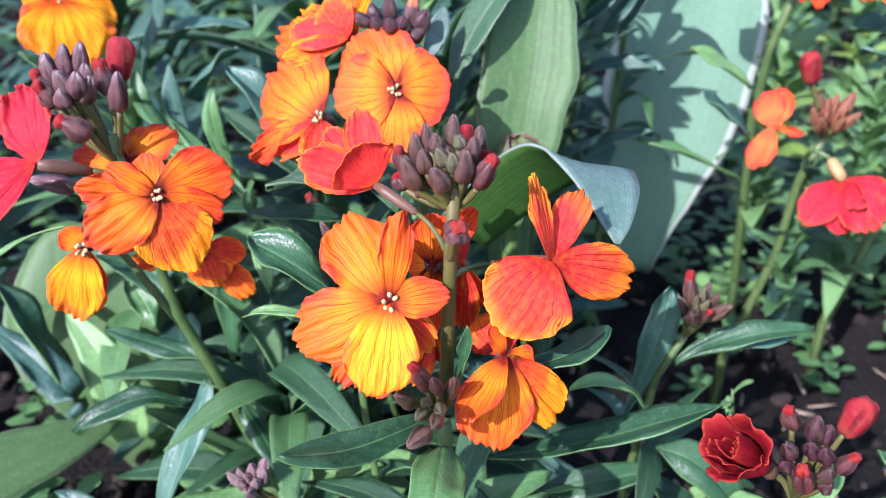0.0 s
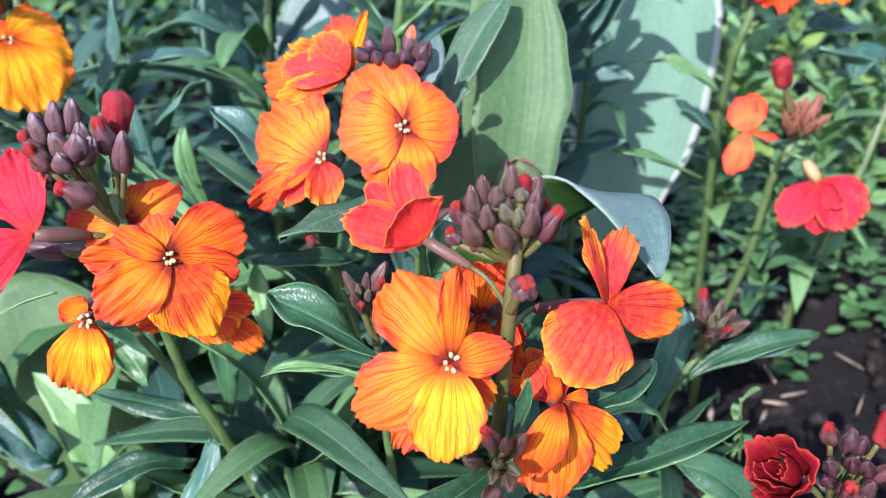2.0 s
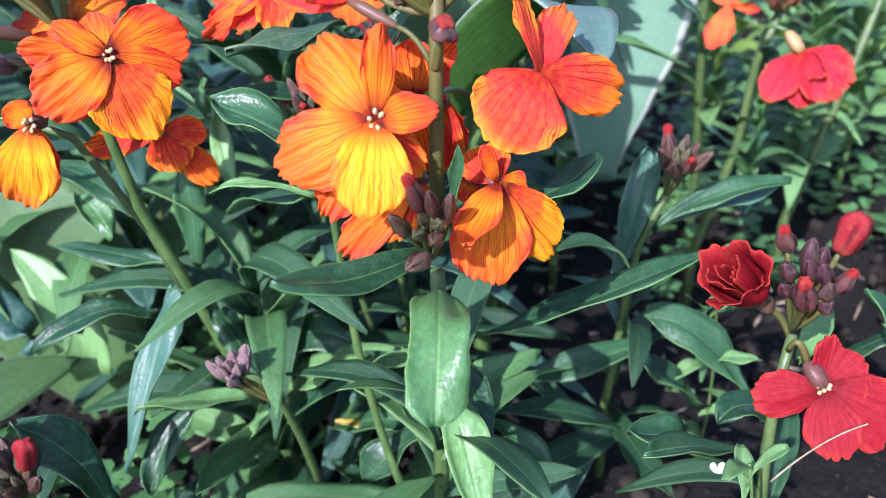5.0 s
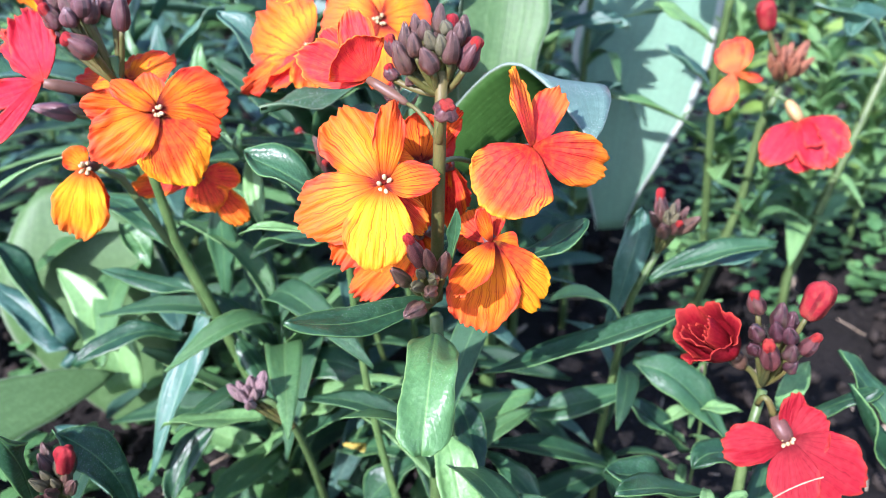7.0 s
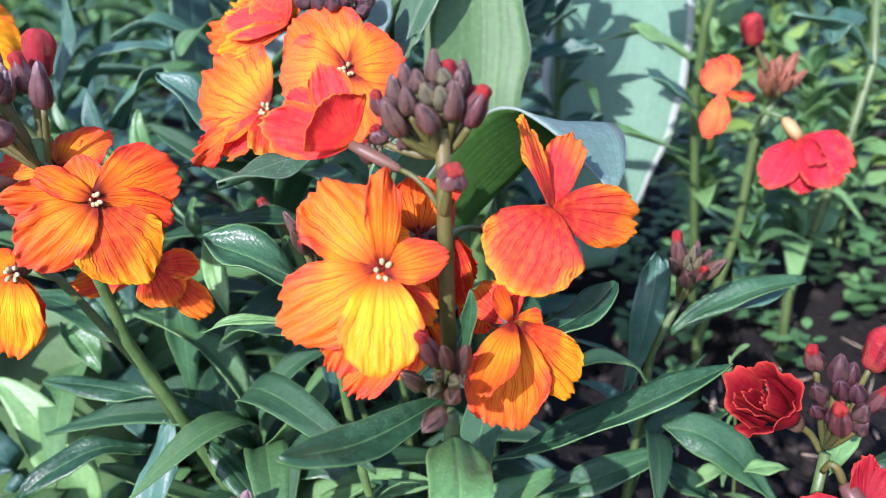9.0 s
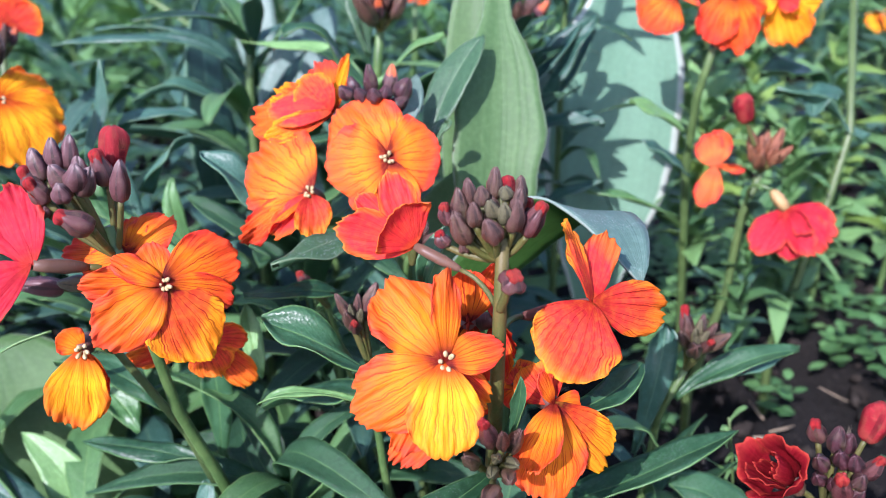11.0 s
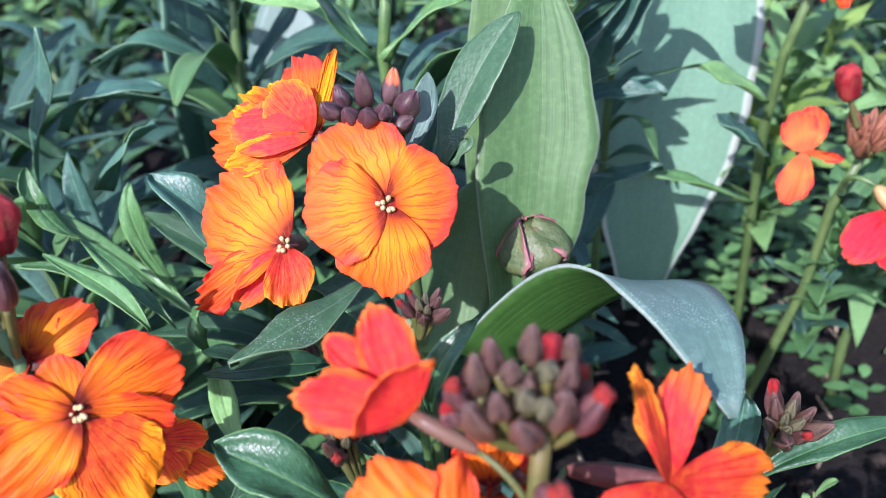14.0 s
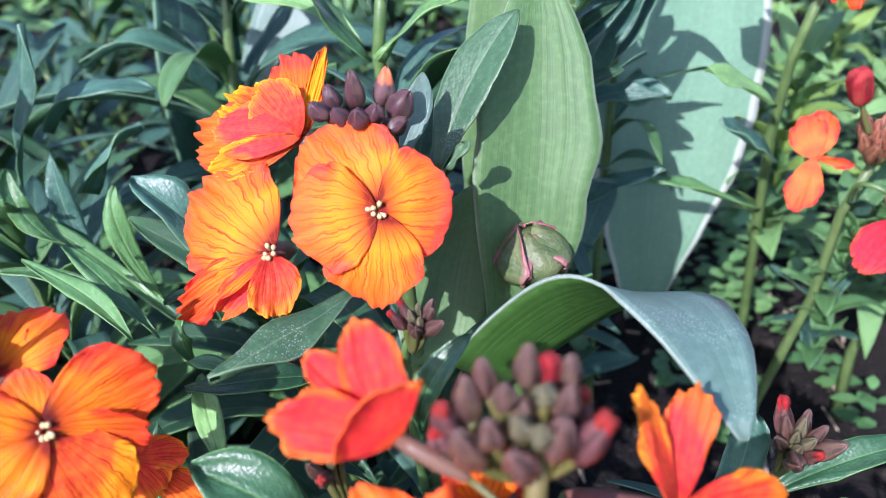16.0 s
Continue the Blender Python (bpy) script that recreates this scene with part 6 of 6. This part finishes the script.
flower(plant_, (-0.1075, 0.2360, 0.1628), (0.4977, -0.6094, 0.6172), [
    ((-0.1107, 0.2430, 0.1674), 0.0105, GOLD, 0, 0.0),
    ((-0.0978, 0.2499, 0.1655), 0.0150, YELLOW, 0, -0.1),
    ((-0.1147, 0.2310, 0.1637), 0.0096, YELLOW, 10, 0.05),
    ((-0.0931, 0.2404, 0.1539), 0.0177, YELLOW, 0, -0.15, 0.1, 1.2),
    ((-0.1106, 0.2254, 0.1548), 0.0127, GOLD, 0, -0.15, 0.1, 1.0),
    ((-0.1000, 0.2246, 0.1492), 0.0259, YELLOW, 0, -0.2, 0.1, 1.3)], label='golden yellow flower with ruffled petals')
bud_dome(plant_, (-0.1143, 0.2450, 0.1660), (-0.1130, 0.2450, 0.1719), (0, -0.35, 1), 0.0068, 10, 0.0078, (BUD_ORANGE, BUD, BUD), "violet buds with orange tips", 12)
flower(plant_, (-0.1181, 0.2500, 0.1751), (0.3576, -0.9048, 0.2313), [
    ((-0.1151, 0.2500, 0.1807), 0.0098, AMBER, 0, 0.1),
    ((-0.1222, 0.2500, 0.1773), 0.0131, AMBER, 0, 0.1)], stamens=False)
stem(plant_, [(-0.1096, 0.2430, 0.1574), (-0.1070, 0.2480, 0.1404), (-0.1006, 0.2520, 0.1279), (-0.0920, 0.2580, 0.0300), (-0.0920, 0.2580, 0.0000)], [0.0013, 0.0014, 0.0015, 0.0017, 0.0018], STEM, "stem")
leaf(plant_, (-0.0566, 0.2250, 0.1051), (-0.0734, 0.2350, 0.1181), (-0.0917, 0.2400, 0.1339), 0.0047, LEAF_MID, fold=0.2)
leaf(plant_, (-0.0630, 0.2200, 0.1127), (-0.0791, 0.2250, 0.1205), (-0.0932, 0.2250, 0.1253), 0.0042, LEAF_MID, fold=0.2)
leaf(plant_, (-0.0605, 0.2300, 0.1086), (-0.0675, 0.2320, 0.1267), (-0.0667, 0.2350, 0.1378), 0.0056, LEAF_MID, fold=0.25)
leaf(plant_, (-0.0765, 0.2400, 0.1155), (-0.0813, 0.2420, 0.1288), (-0.0822, 0.2460, 0.1428), 0.0060, LEAF_BLUE, fold=0.25)
leaf(plant_, (-0.0809, 0.2350, 0.1236), (-0.0884, 0.2360, 0.1328), (-0.0904, 0.2400, 0.1422), 0.0050, LEAF_MID, fold=0.25)
leaf(plant_, (-0.0508, 0.2050, 0.1084), (-0.0527, 0.2050, 0.1160), (-0.0505, 0.2050, 0.1214), 0.0046, LEAF_MID, fold=0.25)
leafy(plant_, (-0.092, 0.258, 0.005), (-0.097, 0.25, 0.12), 34, 0.055, 61, LEAF_BLUE, 'lance', 0.03, (5, 55), 1.3, (LEAF_MID, LEAF_BLUE))

plant_ = plant((-0.1300, 0.3300, 0), "red wallflower half hidden behind leaves", "flower", "wallflower", "wallflowers in the bed")
flower(plant_, (-0.1292, 0.3250, 0.1725), (0.3139, -0.9303, 0.1899), [
    ((-0.1351, 0.3250, 0.1805), 0.0189, VERMILION, 0, 0.1),
    ((-0.1269, 0.3270, 0.1835), 0.0199, VERMILION, 0, 0.1),
    ((-0.1195, 0.3250, 0.1790), 0.0168, VERMILION, 0, 0.1)], stamens=False)
bud_dome(plant_, (-0.1338, 0.3250, 0.1622), (-0.1318, 0.3220, 0.1682), (0, -0.35, 1), 0.0084, 9, 0.0084, (BUD_ORANGE, BUD, BUD), "", 13)
stem(plant_, [(-0.1346, 0.3280, 0.1626), (-0.1391, 0.3320, 0.1414), (-0.1350, 0.3350, 0.0200), (-0.1350, 0.3350, 0.0000)], [0.0013, 0.0015, 0.0016, 0.0018], STEM, "stem")
leafy(plant_, (-0.135, 0.335, 0.005), (-0.135, 0.33, 0.12), 34, 0.06, 63, LEAF_BLUE, 'lance', 0.03, (5, 55), 1.0, (LEAF, LEAF_BLUE))

plant_ = plant((-0.0000, 0.2650, 0), "wallflower in bud with orange tips", "flower", "wallflower", "wallflowers in the bed")
bud_dome(plant_, (-0.0039, 0.2500, 0.1728), (-0.0033, 0.2490, 0.1800), (0, -0.35, 1), 0.0085, 12, 0.0098, (BUD_ORANGE, BUD, BUD), "head of violet buds with orange tips", 14)
stem(plant_, [(-0.0038, 0.2510, 0.1726), (-0.0057, 0.2560, 0.1558), (0.0000, 0.2620, 0.0400), (0.0000, 0.2630, 0.0000)], [0.0013, 0.0015, 0.0016, 0.0018], STEM, "stem")
leaf(plant_, (-0.0077, 0.2560, 0.1541), (-0.0219, 0.2560, 0.1722), (-0.0321, 0.2500, 0.1731), 0.0091, LEAF)
leaf(plant_, (-0.0090, 0.2600, 0.1568), (-0.0223, 0.2700, 0.1657), (-0.0464, 0.2800, 0.1674), 0.0056, LEAF_PALE)
leaf(plant_, (-0.0054, 0.2500, 0.1558), (0.0041, 0.2480, 0.1663), (0.0146, 0.2460, 0.1711), 0.0073, LEAF_PALE)
leaf(plant_, (-0.0064, 0.2620, 0.1635), (-0.0085, 0.2640, 0.1779), (-0.0073, 0.2660, 0.1925), 0.0086, LEAF_GREY)
leafy(plant_, (0.0, 0.263, 0.005), (-0.001, 0.255, 0.14), 34, 0.055, 65, LEAF_BLUE, 'lance', 0.03, (5, 55), 1.0, (LEAF, LEAF_BLUE))

plant_ = plant((0.0500, 0.3400, 0), "wallflower in bud with orange tips", "flower", "wallflower", "wallflowers in the bed")
bud_dome(plant_, (0.0599, 0.3300, 0.1587), (0.0596, 0.3300, 0.1652), (0, -0.35, 1), 0.0105, 11, 0.0114, (BUD_ORANGE, BUD, BUD), "head of violet buds with orange tips", 15)
stem(plant_, [(0.0602, 0.3310, 0.1584), (0.0623, 0.3360, 0.1354), (0.0400, 0.3450, 0.0200), (0.0400, 0.3450, 0.0000)], [0.0014, 0.0016, 0.0018, 0.0020], STEM, "stem")
leafy(plant_, (0.04, 0.345, 0.005), (0.038, 0.335, 0.13), 30, 0.055, 67, LEAF_BLUE, 'lance', 0.03, (5, 55), 1.0, (LEAF, LEAF_BLUE, LEAF_PALE))

plant_ = plant((-0.0500, 0.3000, 0), "tall leafy wallflower shoot with long narrow leaves", "flower", "wallflower", "wallflowers in the bed")
stem(plant_, [(-0.0435, 0.3200, 0.1875), (-0.0475, 0.3100, 0.1498), (-0.0550, 0.3100, 0.0200), (-0.0550, 0.3100, 0.0000)], [0.0013, 0.0015, 0.0018, 0.0020], STEM, "stem")
leafy(plant_, (-0.055, 0.31, 0.005), (-0.0435, 0.3200, 0.1875), 46, 0.07, 69, LEAF_BLUE, 'lance', 0.03, (-5, 60), 1.1, (LEAF, LEAF_BLUE, LEAF_MID))
leaf(plant_, (-0.0509, 0.3100, 0.1343), (-0.0650, 0.3050, 0.1488), (-0.0872, 0.3000, 0.1463), 0.0096, LEAF_BLUE)
leaf(plant_, (-0.0479, 0.3100, 0.1542), (-0.0767, 0.3100, 0.1668), (-0.1127, 0.3100, 0.1662), 0.0062, LEAF_BLUE)
leaf(plant_, (-0.1007, 0.2620, 0.1209), (-0.0929, 0.2620, 0.1443), (-0.0859, 0.2620, 0.1681), 0.0073, LEAF_BLUE)
leaf(plant_, (-0.0788, 0.2500, 0.1300), (-0.0698, 0.2500, 0.1406), (-0.0617, 0.2500, 0.1453), 0.0088, LEAF_BLUE)
leaf(plant_, (-0.0911, 0.2700, 0.1389), (-0.0763, 0.2700, 0.1492), (-0.0618, 0.2700, 0.1476), 0.0082, LEAF_BLUE)

plant_ = plant((-0.1000, 0.4200, 0), "golden wallflower at the back of the bed", "flower", "wallflower", "wallflowers in the bed")
flower(plant_, (-0.0990, 0.4200, 0.1850), (0.1835, -0.9751, 0.1246), [
    ((-0.1100, 0.4200, 0.1820), 0.0240, YELLOW, 0, 0.1),
    ((-0.0961, 0.4200, 0.1729), 0.0240, YELLOW, 0, 0.1),
    ((-0.0841, 0.4200, 0.1876), 0.0240, GOLD, 0, 0.1),
    ((-0.1018, 0.4200, 0.1968), 0.0240, GOLD, 0, 0.1)], stamens=False)
stem(plant_, [(-0.0993, 0.4230, 0.1726), (-0.0709, 0.4250, 0.1503), (-0.0700, 0.4300, 0.0200), (-0.0700, 0.4300, 0.0000)], [0.0015, 0.0017, 0.0018, 0.0020], STEM, "stem")
leafy(plant_, (-0.07, 0.43, 0.005), (-0.095, 0.423, 0.13), 30, 0.06, 71, LEAF_BLUE, 'lance', 0.03, (5, 55), 1.0, (LEAF, LEAF_BLUE))

plant_ = plant((0.0000, 0.4600, 0), "golden wallflower at the back of the bed", "flower", "wallflower", "wallflowers in the bed")
flower(plant_, (0.0349, 0.4600, 0.1709), (-0.1191, -0.9823, 0.1448), [
    ((0.0238, 0.4600, 0.1674), 0.0244, GOLD, 0, 0.1),
    ((0.0402, 0.4600, 0.1569), 0.0244, GOLD, 0, 0.1),
    ((0.0504, 0.4600, 0.1725), 0.0244, YELLOW, 0, 0.1),
    ((0.0325, 0.4600, 0.1813), 0.0274, GOLD, 0, 0.1)], stamens=False)
stem(plant_, [(0.0345, 0.4630, 0.1600), (0.0333, 0.4650, 0.1283), (0.0100, 0.4700, 0.0200), (0.0100, 0.4700, 0.0000)], [0.0015, 0.0017, 0.0018, 0.0020], STEM, "stem")
leafy(plant_, (0.01, 0.47, 0.005), (0.008, 0.465, 0.14), 30, 0.06, 73, LEAF_BLUE, 'lance', 0.03, (5, 55), 1.0, (LEAF, LEAF_BLUE))

# ---- the rest of the bed ----
rng = random.Random(5)


def filler(x, y, seed, height, length, count, mats, kind="lance", wide=1.0, bloom=None):
    p = plant((x, y, 0), "leafy wallflower with dark green narrow leaves" if bloom is None else "wallflower with a few open flowers in the back of the bed")
    top = Vector((x + rng.uniform(-0.015, 0.015), y + rng.uniform(-0.01, 0.01), height))
    stem(p, [(x, y, -0.01), ((x + top.x) / 2 + 0.004, (y + top.y) / 2, height * 0.5), tuple(top)], [0.002, 0.0012])
    leafy(p, (x, y, 0.004), top, count, length, seed, mats[0], kind, 0.03, (-5, 58), wide, mats)
    if bloom:
        for i in range(3):
            c = top + Vector((0.012 * math.cos(i * 2.1), 0.012 * math.sin(i * 2.1), 0.004 * i))
            face = Vector((0.5 * math.cos(i * 2.1), -0.6, 0.6))
            side = face.cross(Vector((0, 0, 1))).normalized()
            over = side.cross(face).normalized()
            flower(p, c, face, [(c + (side * math.cos(q) + over * math.sin(q)) * 0.013, 0.013, bloom, 0, -0.1) for q in (0.6, 2.1, 3.7, 5.3)], stamens=False)


# pale bushy plants past the spent wallflower
for i, (x, y, h) in enumerate(((0.225, 0.365, 0.12), (0.165, 0.400, 0.11), (0.215, 0.425, 0.13), (0.270, 0.430, 0.13), (0.195, 0.480, 0.12), (0.300, 0.380, 0.10), (0.205, 0.335, 0.10), (0.250, 0.345, 0.11), (0.140, 0.450, 0.13))):
    plant_ = plant((x, y, 0), "bushy weed with small lime green leaves", "weed", "leafy_weed", "weeds")
    stem(plant_, [(x, y, -0.005), (x + 0.004, y, h * 0.5), (x - 0.003, y - 0.005, h)], [0.0014, 0.0008])
    leafy(plant_, (x, y, 0.004), (x - 0.003, y - 0.005, h), 26, 0.030, 400 + i, LEAF_LIME, 'tulip', 0.3, (-5, 50), 1.25, (LEAF_LIME, LEAF_PALE, LEAF_PALE))


# between the nearer plants
spots = []
for i in range(700):
    y = 0.20 + 0.62 * rng.random() ** 1.3
    x = rng.uniform(-0.18 - 0.55 * y, 0.18 + 0.55 * y)
    if y < 0.40 and -0.02 < x < 0.19 or y < 0.30 and -0.17 < x < -0.05:
        continue
    if 0.12 < x < 0.32 and y < 0.52 or 0.10 < x < 0.30 and 0.46 < y < 0.85:
        continue
    if all((x - a) ** 2 + (y - b) ** 2 > (0.048 + 0.05 * y) ** 2 for a, b in spots):
        spots.append((x, y))
for i, (x, y) in enumerate(spots):
    bloom = rng.choice((ORANGE, YELLOW, SCARLET, GOLD)) if y > 0.5 and i % 5 == 0 else None
    filler(x, y, 100 + i, rng.uniform(0.09, 0.14), rng.uniform(0.045, 0.065), 26, (LEAF, LEAF_BLUE, LEAF) if i % 3 else (LEAF, LEAF_PALE, LEAF_BLUE), wide=1.2, bloom=bloom)


# the bed goes on to the back and the sides, too far off to count its plants
def simple_leaf(bm, base, mid, tip, width, uvl):
    side = (tip - base).cross(Vector((0, 0, 1))).normalized()
    rows = []
    for u in (0, 0.25, 0.55, 0.8, 1.0):
        c, t = bend(base, mid, tip, u)
        w = width / 2 * OUTLINE["lance"](u)
        lift = Vector((0, 0, 0.3 * w))
        rows.append(([bm.verts.new(c - side * w + lift), bm.verts.new(c), bm.verts.new(c + side * w + lift)], u))
    for (lo, u), (hi, v) in zip(rows, rows[1:]):
        for j in (0, 1):
            f = bm.faces.new((lo[j], lo[j + 1], hi[j + 1], hi[j]))
            for loop, t in zip(f.loops, ((j / 2, u), ((j + 1) / 2, u), ((j + 1) / 2, v), (j / 2, v))):
                loop[uvl].uv = t


back = []
for i in range(2600):
    y, x = rng.uniform(-0.4, 2.5), rng.uniform(-1.4, 1.4)
    if y < 0.86 and abs(x) < 0.24 + 0.57 * max(y, 0.1):
        continue
    if all((x - a) ** 2 + (y - b) ** 2 > 0.078 ** 2 for a, b in back):
        back.append((x, y))


def far_leaves(share, bm):
    uvl = bm.loops.layers.uv.verify()
    r = random.Random(40 + share)
    for i, (x, y) in enumerate(back):
        if i % 3 != share:
            continue
        h = r.uniform(0.09, 0.15)
        for k in range(30):
            f = (k + r.random()) / 30
            q = k * 2.4 + r.uniform(-0.4, 0.4) + i
            d = Vector((math.cos(q), math.sin(q), 0))
            ln = r.uniform(0.055, 0.095) * (1.15 - 0.4 * f)
            up = radians(-5 + 60 * f + r.uniform(-12, 12))
            base = Vector((x, y, 0.005 + h * f))
            mid = base + (d * math.cos(up) + Vector((0, 0, math.sin(up)))) * ln * 0.5
            tip = mid + (d * math.cos(up - 0.5) + Vector((0, 0, math.sin(up - 0.5)))) * ln * 0.5
            simple_leaf(bm, base, mid, tip, ln * r.uniform(0.17, 0.30), uvl)


def far_petals(share, bm):
    uvl = bm.loops.layers.uv.verify()
    r = random.Random(60 + share)
    for i, (x, y) in enumerate(back):
        if i % 18 != share * 6 or y < 0.7:
            continue
        for k in range(14):
            q = k * 2.4
            d = Vector((math.cos(q), math.sin(q), r.uniform(-0.3, 0.6))).normalized()
            base = Vector((x + r.uniform(-0.012, 0.012), y + r.uniform(-0.012, 0.012), 0.14 + r.uniform(0, 0.015)))
            simple_leaf(bm, base, base + d * 0.008, base + d * 0.014, 0.012, uvl)

# ---- ground ----


def ground():
    bm = bmesh.new()
    xs = [0.012 * i * (1 + (abs(i) / 38) ** 6) for i in range(-110, 111)]
    ys = [-0.35 + 0.012 * j * (1 + (j / 110) ** 7) for j in range(0, 230)]
    ys = [-40, -18, -8, -4, -2.2, -1.4, -0.9, -0.6, -0.45] + ys
    rows = []
    for y in ys:
        row = []
        for x in xs:
            v = Vector((x, y, 0))
            near = 1.0 if abs(x) < 3 and y < 4 else 0.0
            z = near * (0.006 * noise.noise(v * 22) + 0.004 * noise.noise(v * 60) + 0.012 * noise.noise(v * 6))
            row.append(bm.verts.new((x, y, z - 0.003)))
        rows.append(row)
    for a, b in zip(rows, rows[1:]):
        for j in range(len(xs) - 1):
            bm.faces.new((a[j], a[j + 1], b[j + 1], b[j]))
    me = bpy.data.meshes.new("ground")
    bm.to_mesh(me)
    bm.free()
    for p in me.polygons:
        p.use_smooth = True
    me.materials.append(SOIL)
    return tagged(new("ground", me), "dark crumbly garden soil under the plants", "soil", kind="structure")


ground()


def scatter(name, label, category, material, build):
    bm = bmesh.new()
    build(bm)
    me = bpy.data.meshes.new(name)
    bm.to_mesh(me)
    bm.free()
    for p in me.polygons:
        p.use_smooth = True
    me.materials.append(material)
    return tagged(new(name, me), label, category, kind="stuff")


def clods(bm):
    r = random.Random(9)
    unit = ((1, 0, 0), (-1, 0, 0), (0, 1, 0), (0, -1, 0), (0, 0, 1), (0, 0, -1))
    tris = ((0, 2, 4), (2, 1, 4), (1, 3, 4), (3, 0, 4), (2, 0, 5), (1, 2, 5), (3, 1, 5), (0, 3, 5))
    for i in range(2600):
        y = 0.02 + 1.1 * r.random() ** 1.4
        x = r.uniform(-0.15 - 0.5 * y, 0.15 + 0.5 * y)
        s = r.uniform(0.0010, 0.0034) * (1 + y)
        q = Euler((r.random() * 6, r.random() * 6, r.random() * 6)).to_matrix()
        pts = [Vector(u) for u in unit]
        faces = []
        memo = {}

        def half(a, b):
            k = (min(a, b), max(a, b))
            if k not in memo:
                memo[k] = len(pts)
                pts.append((pts[a] + pts[b]).normalized())
            return memo[k]
        for a, b, c in tris:
            d, e, f = half(a, b), half(b, c), half(c, a)
            faces += [(a, d, f), (d, b, e), (f, e, c), (d, e, f)]
        vs = [bm.verts.new(Vector((x, y, s * 0.2)) + (q @ p) * s * (1 + 0.9 * noise.noise(p * 1.5 + Vector((i * 1.37, 0, 0))))) for p in pts]
        for f in faces:
            bm.faces.new([vs[k] for k in f])


scatter("soil_clods", "loose crumbs of dark soil on the bed", "soil", CLOD, clods)


def weeds(bm, seed=12, count=420, region=None, tall=(0.01, 0.045)):
    r = random.Random(seed)
    layer = bm.loops.layers.uv.verify()
    for i in range(count):
        y = 0.16 + 0.7 * r.random() ** 1.2
        x = r.uniform(-0.12 - 0.3 * y, 0.16 + 0.45 * y)
        if region:
            x, y = r.uniform(*region[0]), r.uniform(*region[1])
        elif 0.015 < x < 0.075 and y < 0.27 or 0.0 < x < 0.20 and y < 0.26:
            continue
        h = r.uniform(*tall)
        for k in range(9):
            a = k * 2.4 + r.random()
            z = h * (0.3 + 0.7 * k / 9)
            d = Vector((math.cos(a), math.sin(a), r.uniform(0.0, 0.7))).normalized()
            side = d.cross(Vector((0, 0, 1))).normalized()
            c = Vector((x + r.uniform(-0.004, 0.004), y, z))
            ln = r.uniform(0.005, 0.011)
            prev = None
            for u in (0, 0.3, 0.65, 1.0):
                w = ln * 0.3 * (0.12 + math.sin(math.pi * min(1, u * 0.94 + 0.03)))
                p = c + d * ln * u - Vector((0, 0, 0.25 * ln * u * u))
                pair = (bm.verts.new(p - side * w), bm.verts.new(p + side * w))
                if prev:
                    f = bm.faces.new((prev[0], prev[1], pair[1], pair[0]))
                    for loop, t in zip(f.loops, ((0, prev[2]), (1, prev[2]), (1, u), (0, u))):
                        loop[layer].uv = t
                prev = (*pair, u)


scatter("small_weeds", "small bright green weeds between the plants", "weeds", LEAF_MID, weeds)
scatter("small_weeds", "pale weeds with small round leaves behind the red wallflower", "weeds", LEAF_PALE, lambda bm: weeds(bm, 13, 80, ((0.10, 0.28), (0.30, 0.50)), (0.02, 0.06)))


def litter(bm):
    """Broken bits of straw and dead leaf on the soil."""
    r = random.Random(21)
    for i in range(150):
        y = r.uniform(0.10, 0.42)
        x = r.uniform(-0.10, 0.14 + 0.25 * y)
        c = Vector((x, y, r.uniform(0.004, 0.007)))
        q = r.uniform(0, 6.28)
        d = Vector((math.cos(q), math.sin(q), r.uniform(-0.15, 0.35))) * r.uniform(0.0015, 0.0065)
        side = Vector((-math.sin(q), math.cos(q), r.uniform(-0.4, 0.4))) * r.uniform(0.0003, 0.0012)
        rise = Vector((0, 0, 0.0004))
        lo = [bm.verts.new(c + d * a + side * b) for a, b in ((-1, -0.6), (0.1, -1), (1, -0.3), (0.9, 0.4), (-0.1, 1), (-0.9, 0.5))]
        hi = [bm.verts.new(v.co + rise) for v in lo]
        bm.faces.new(hi)
        bm.faces.new(lo[::-1])
        for k in range(6):
            bm.faces.new((lo[k], lo[(k + 1) % 6], hi[(k + 1) % 6], hi[k]))


scatter("dead_bits", "broken bits of straw and dead leaf on the soil", "litter", STRAW, litter)

for share, m in enumerate((LEAF_MID, LEAF_BLUE, LEAF_PALE)):
    scatter("distant_foliage", "mass of narrow green leaves out in the wider bed", "foliage", m, lambda bm: far_leaves(share, bm))
for share, m in enumerate((ORANGE, YELLOW, SCARLET)):
    scatter("distant_flowers", "ruffled blossoms far back in the bed", "flowers", m, lambda bm: far_petals(share, bm))
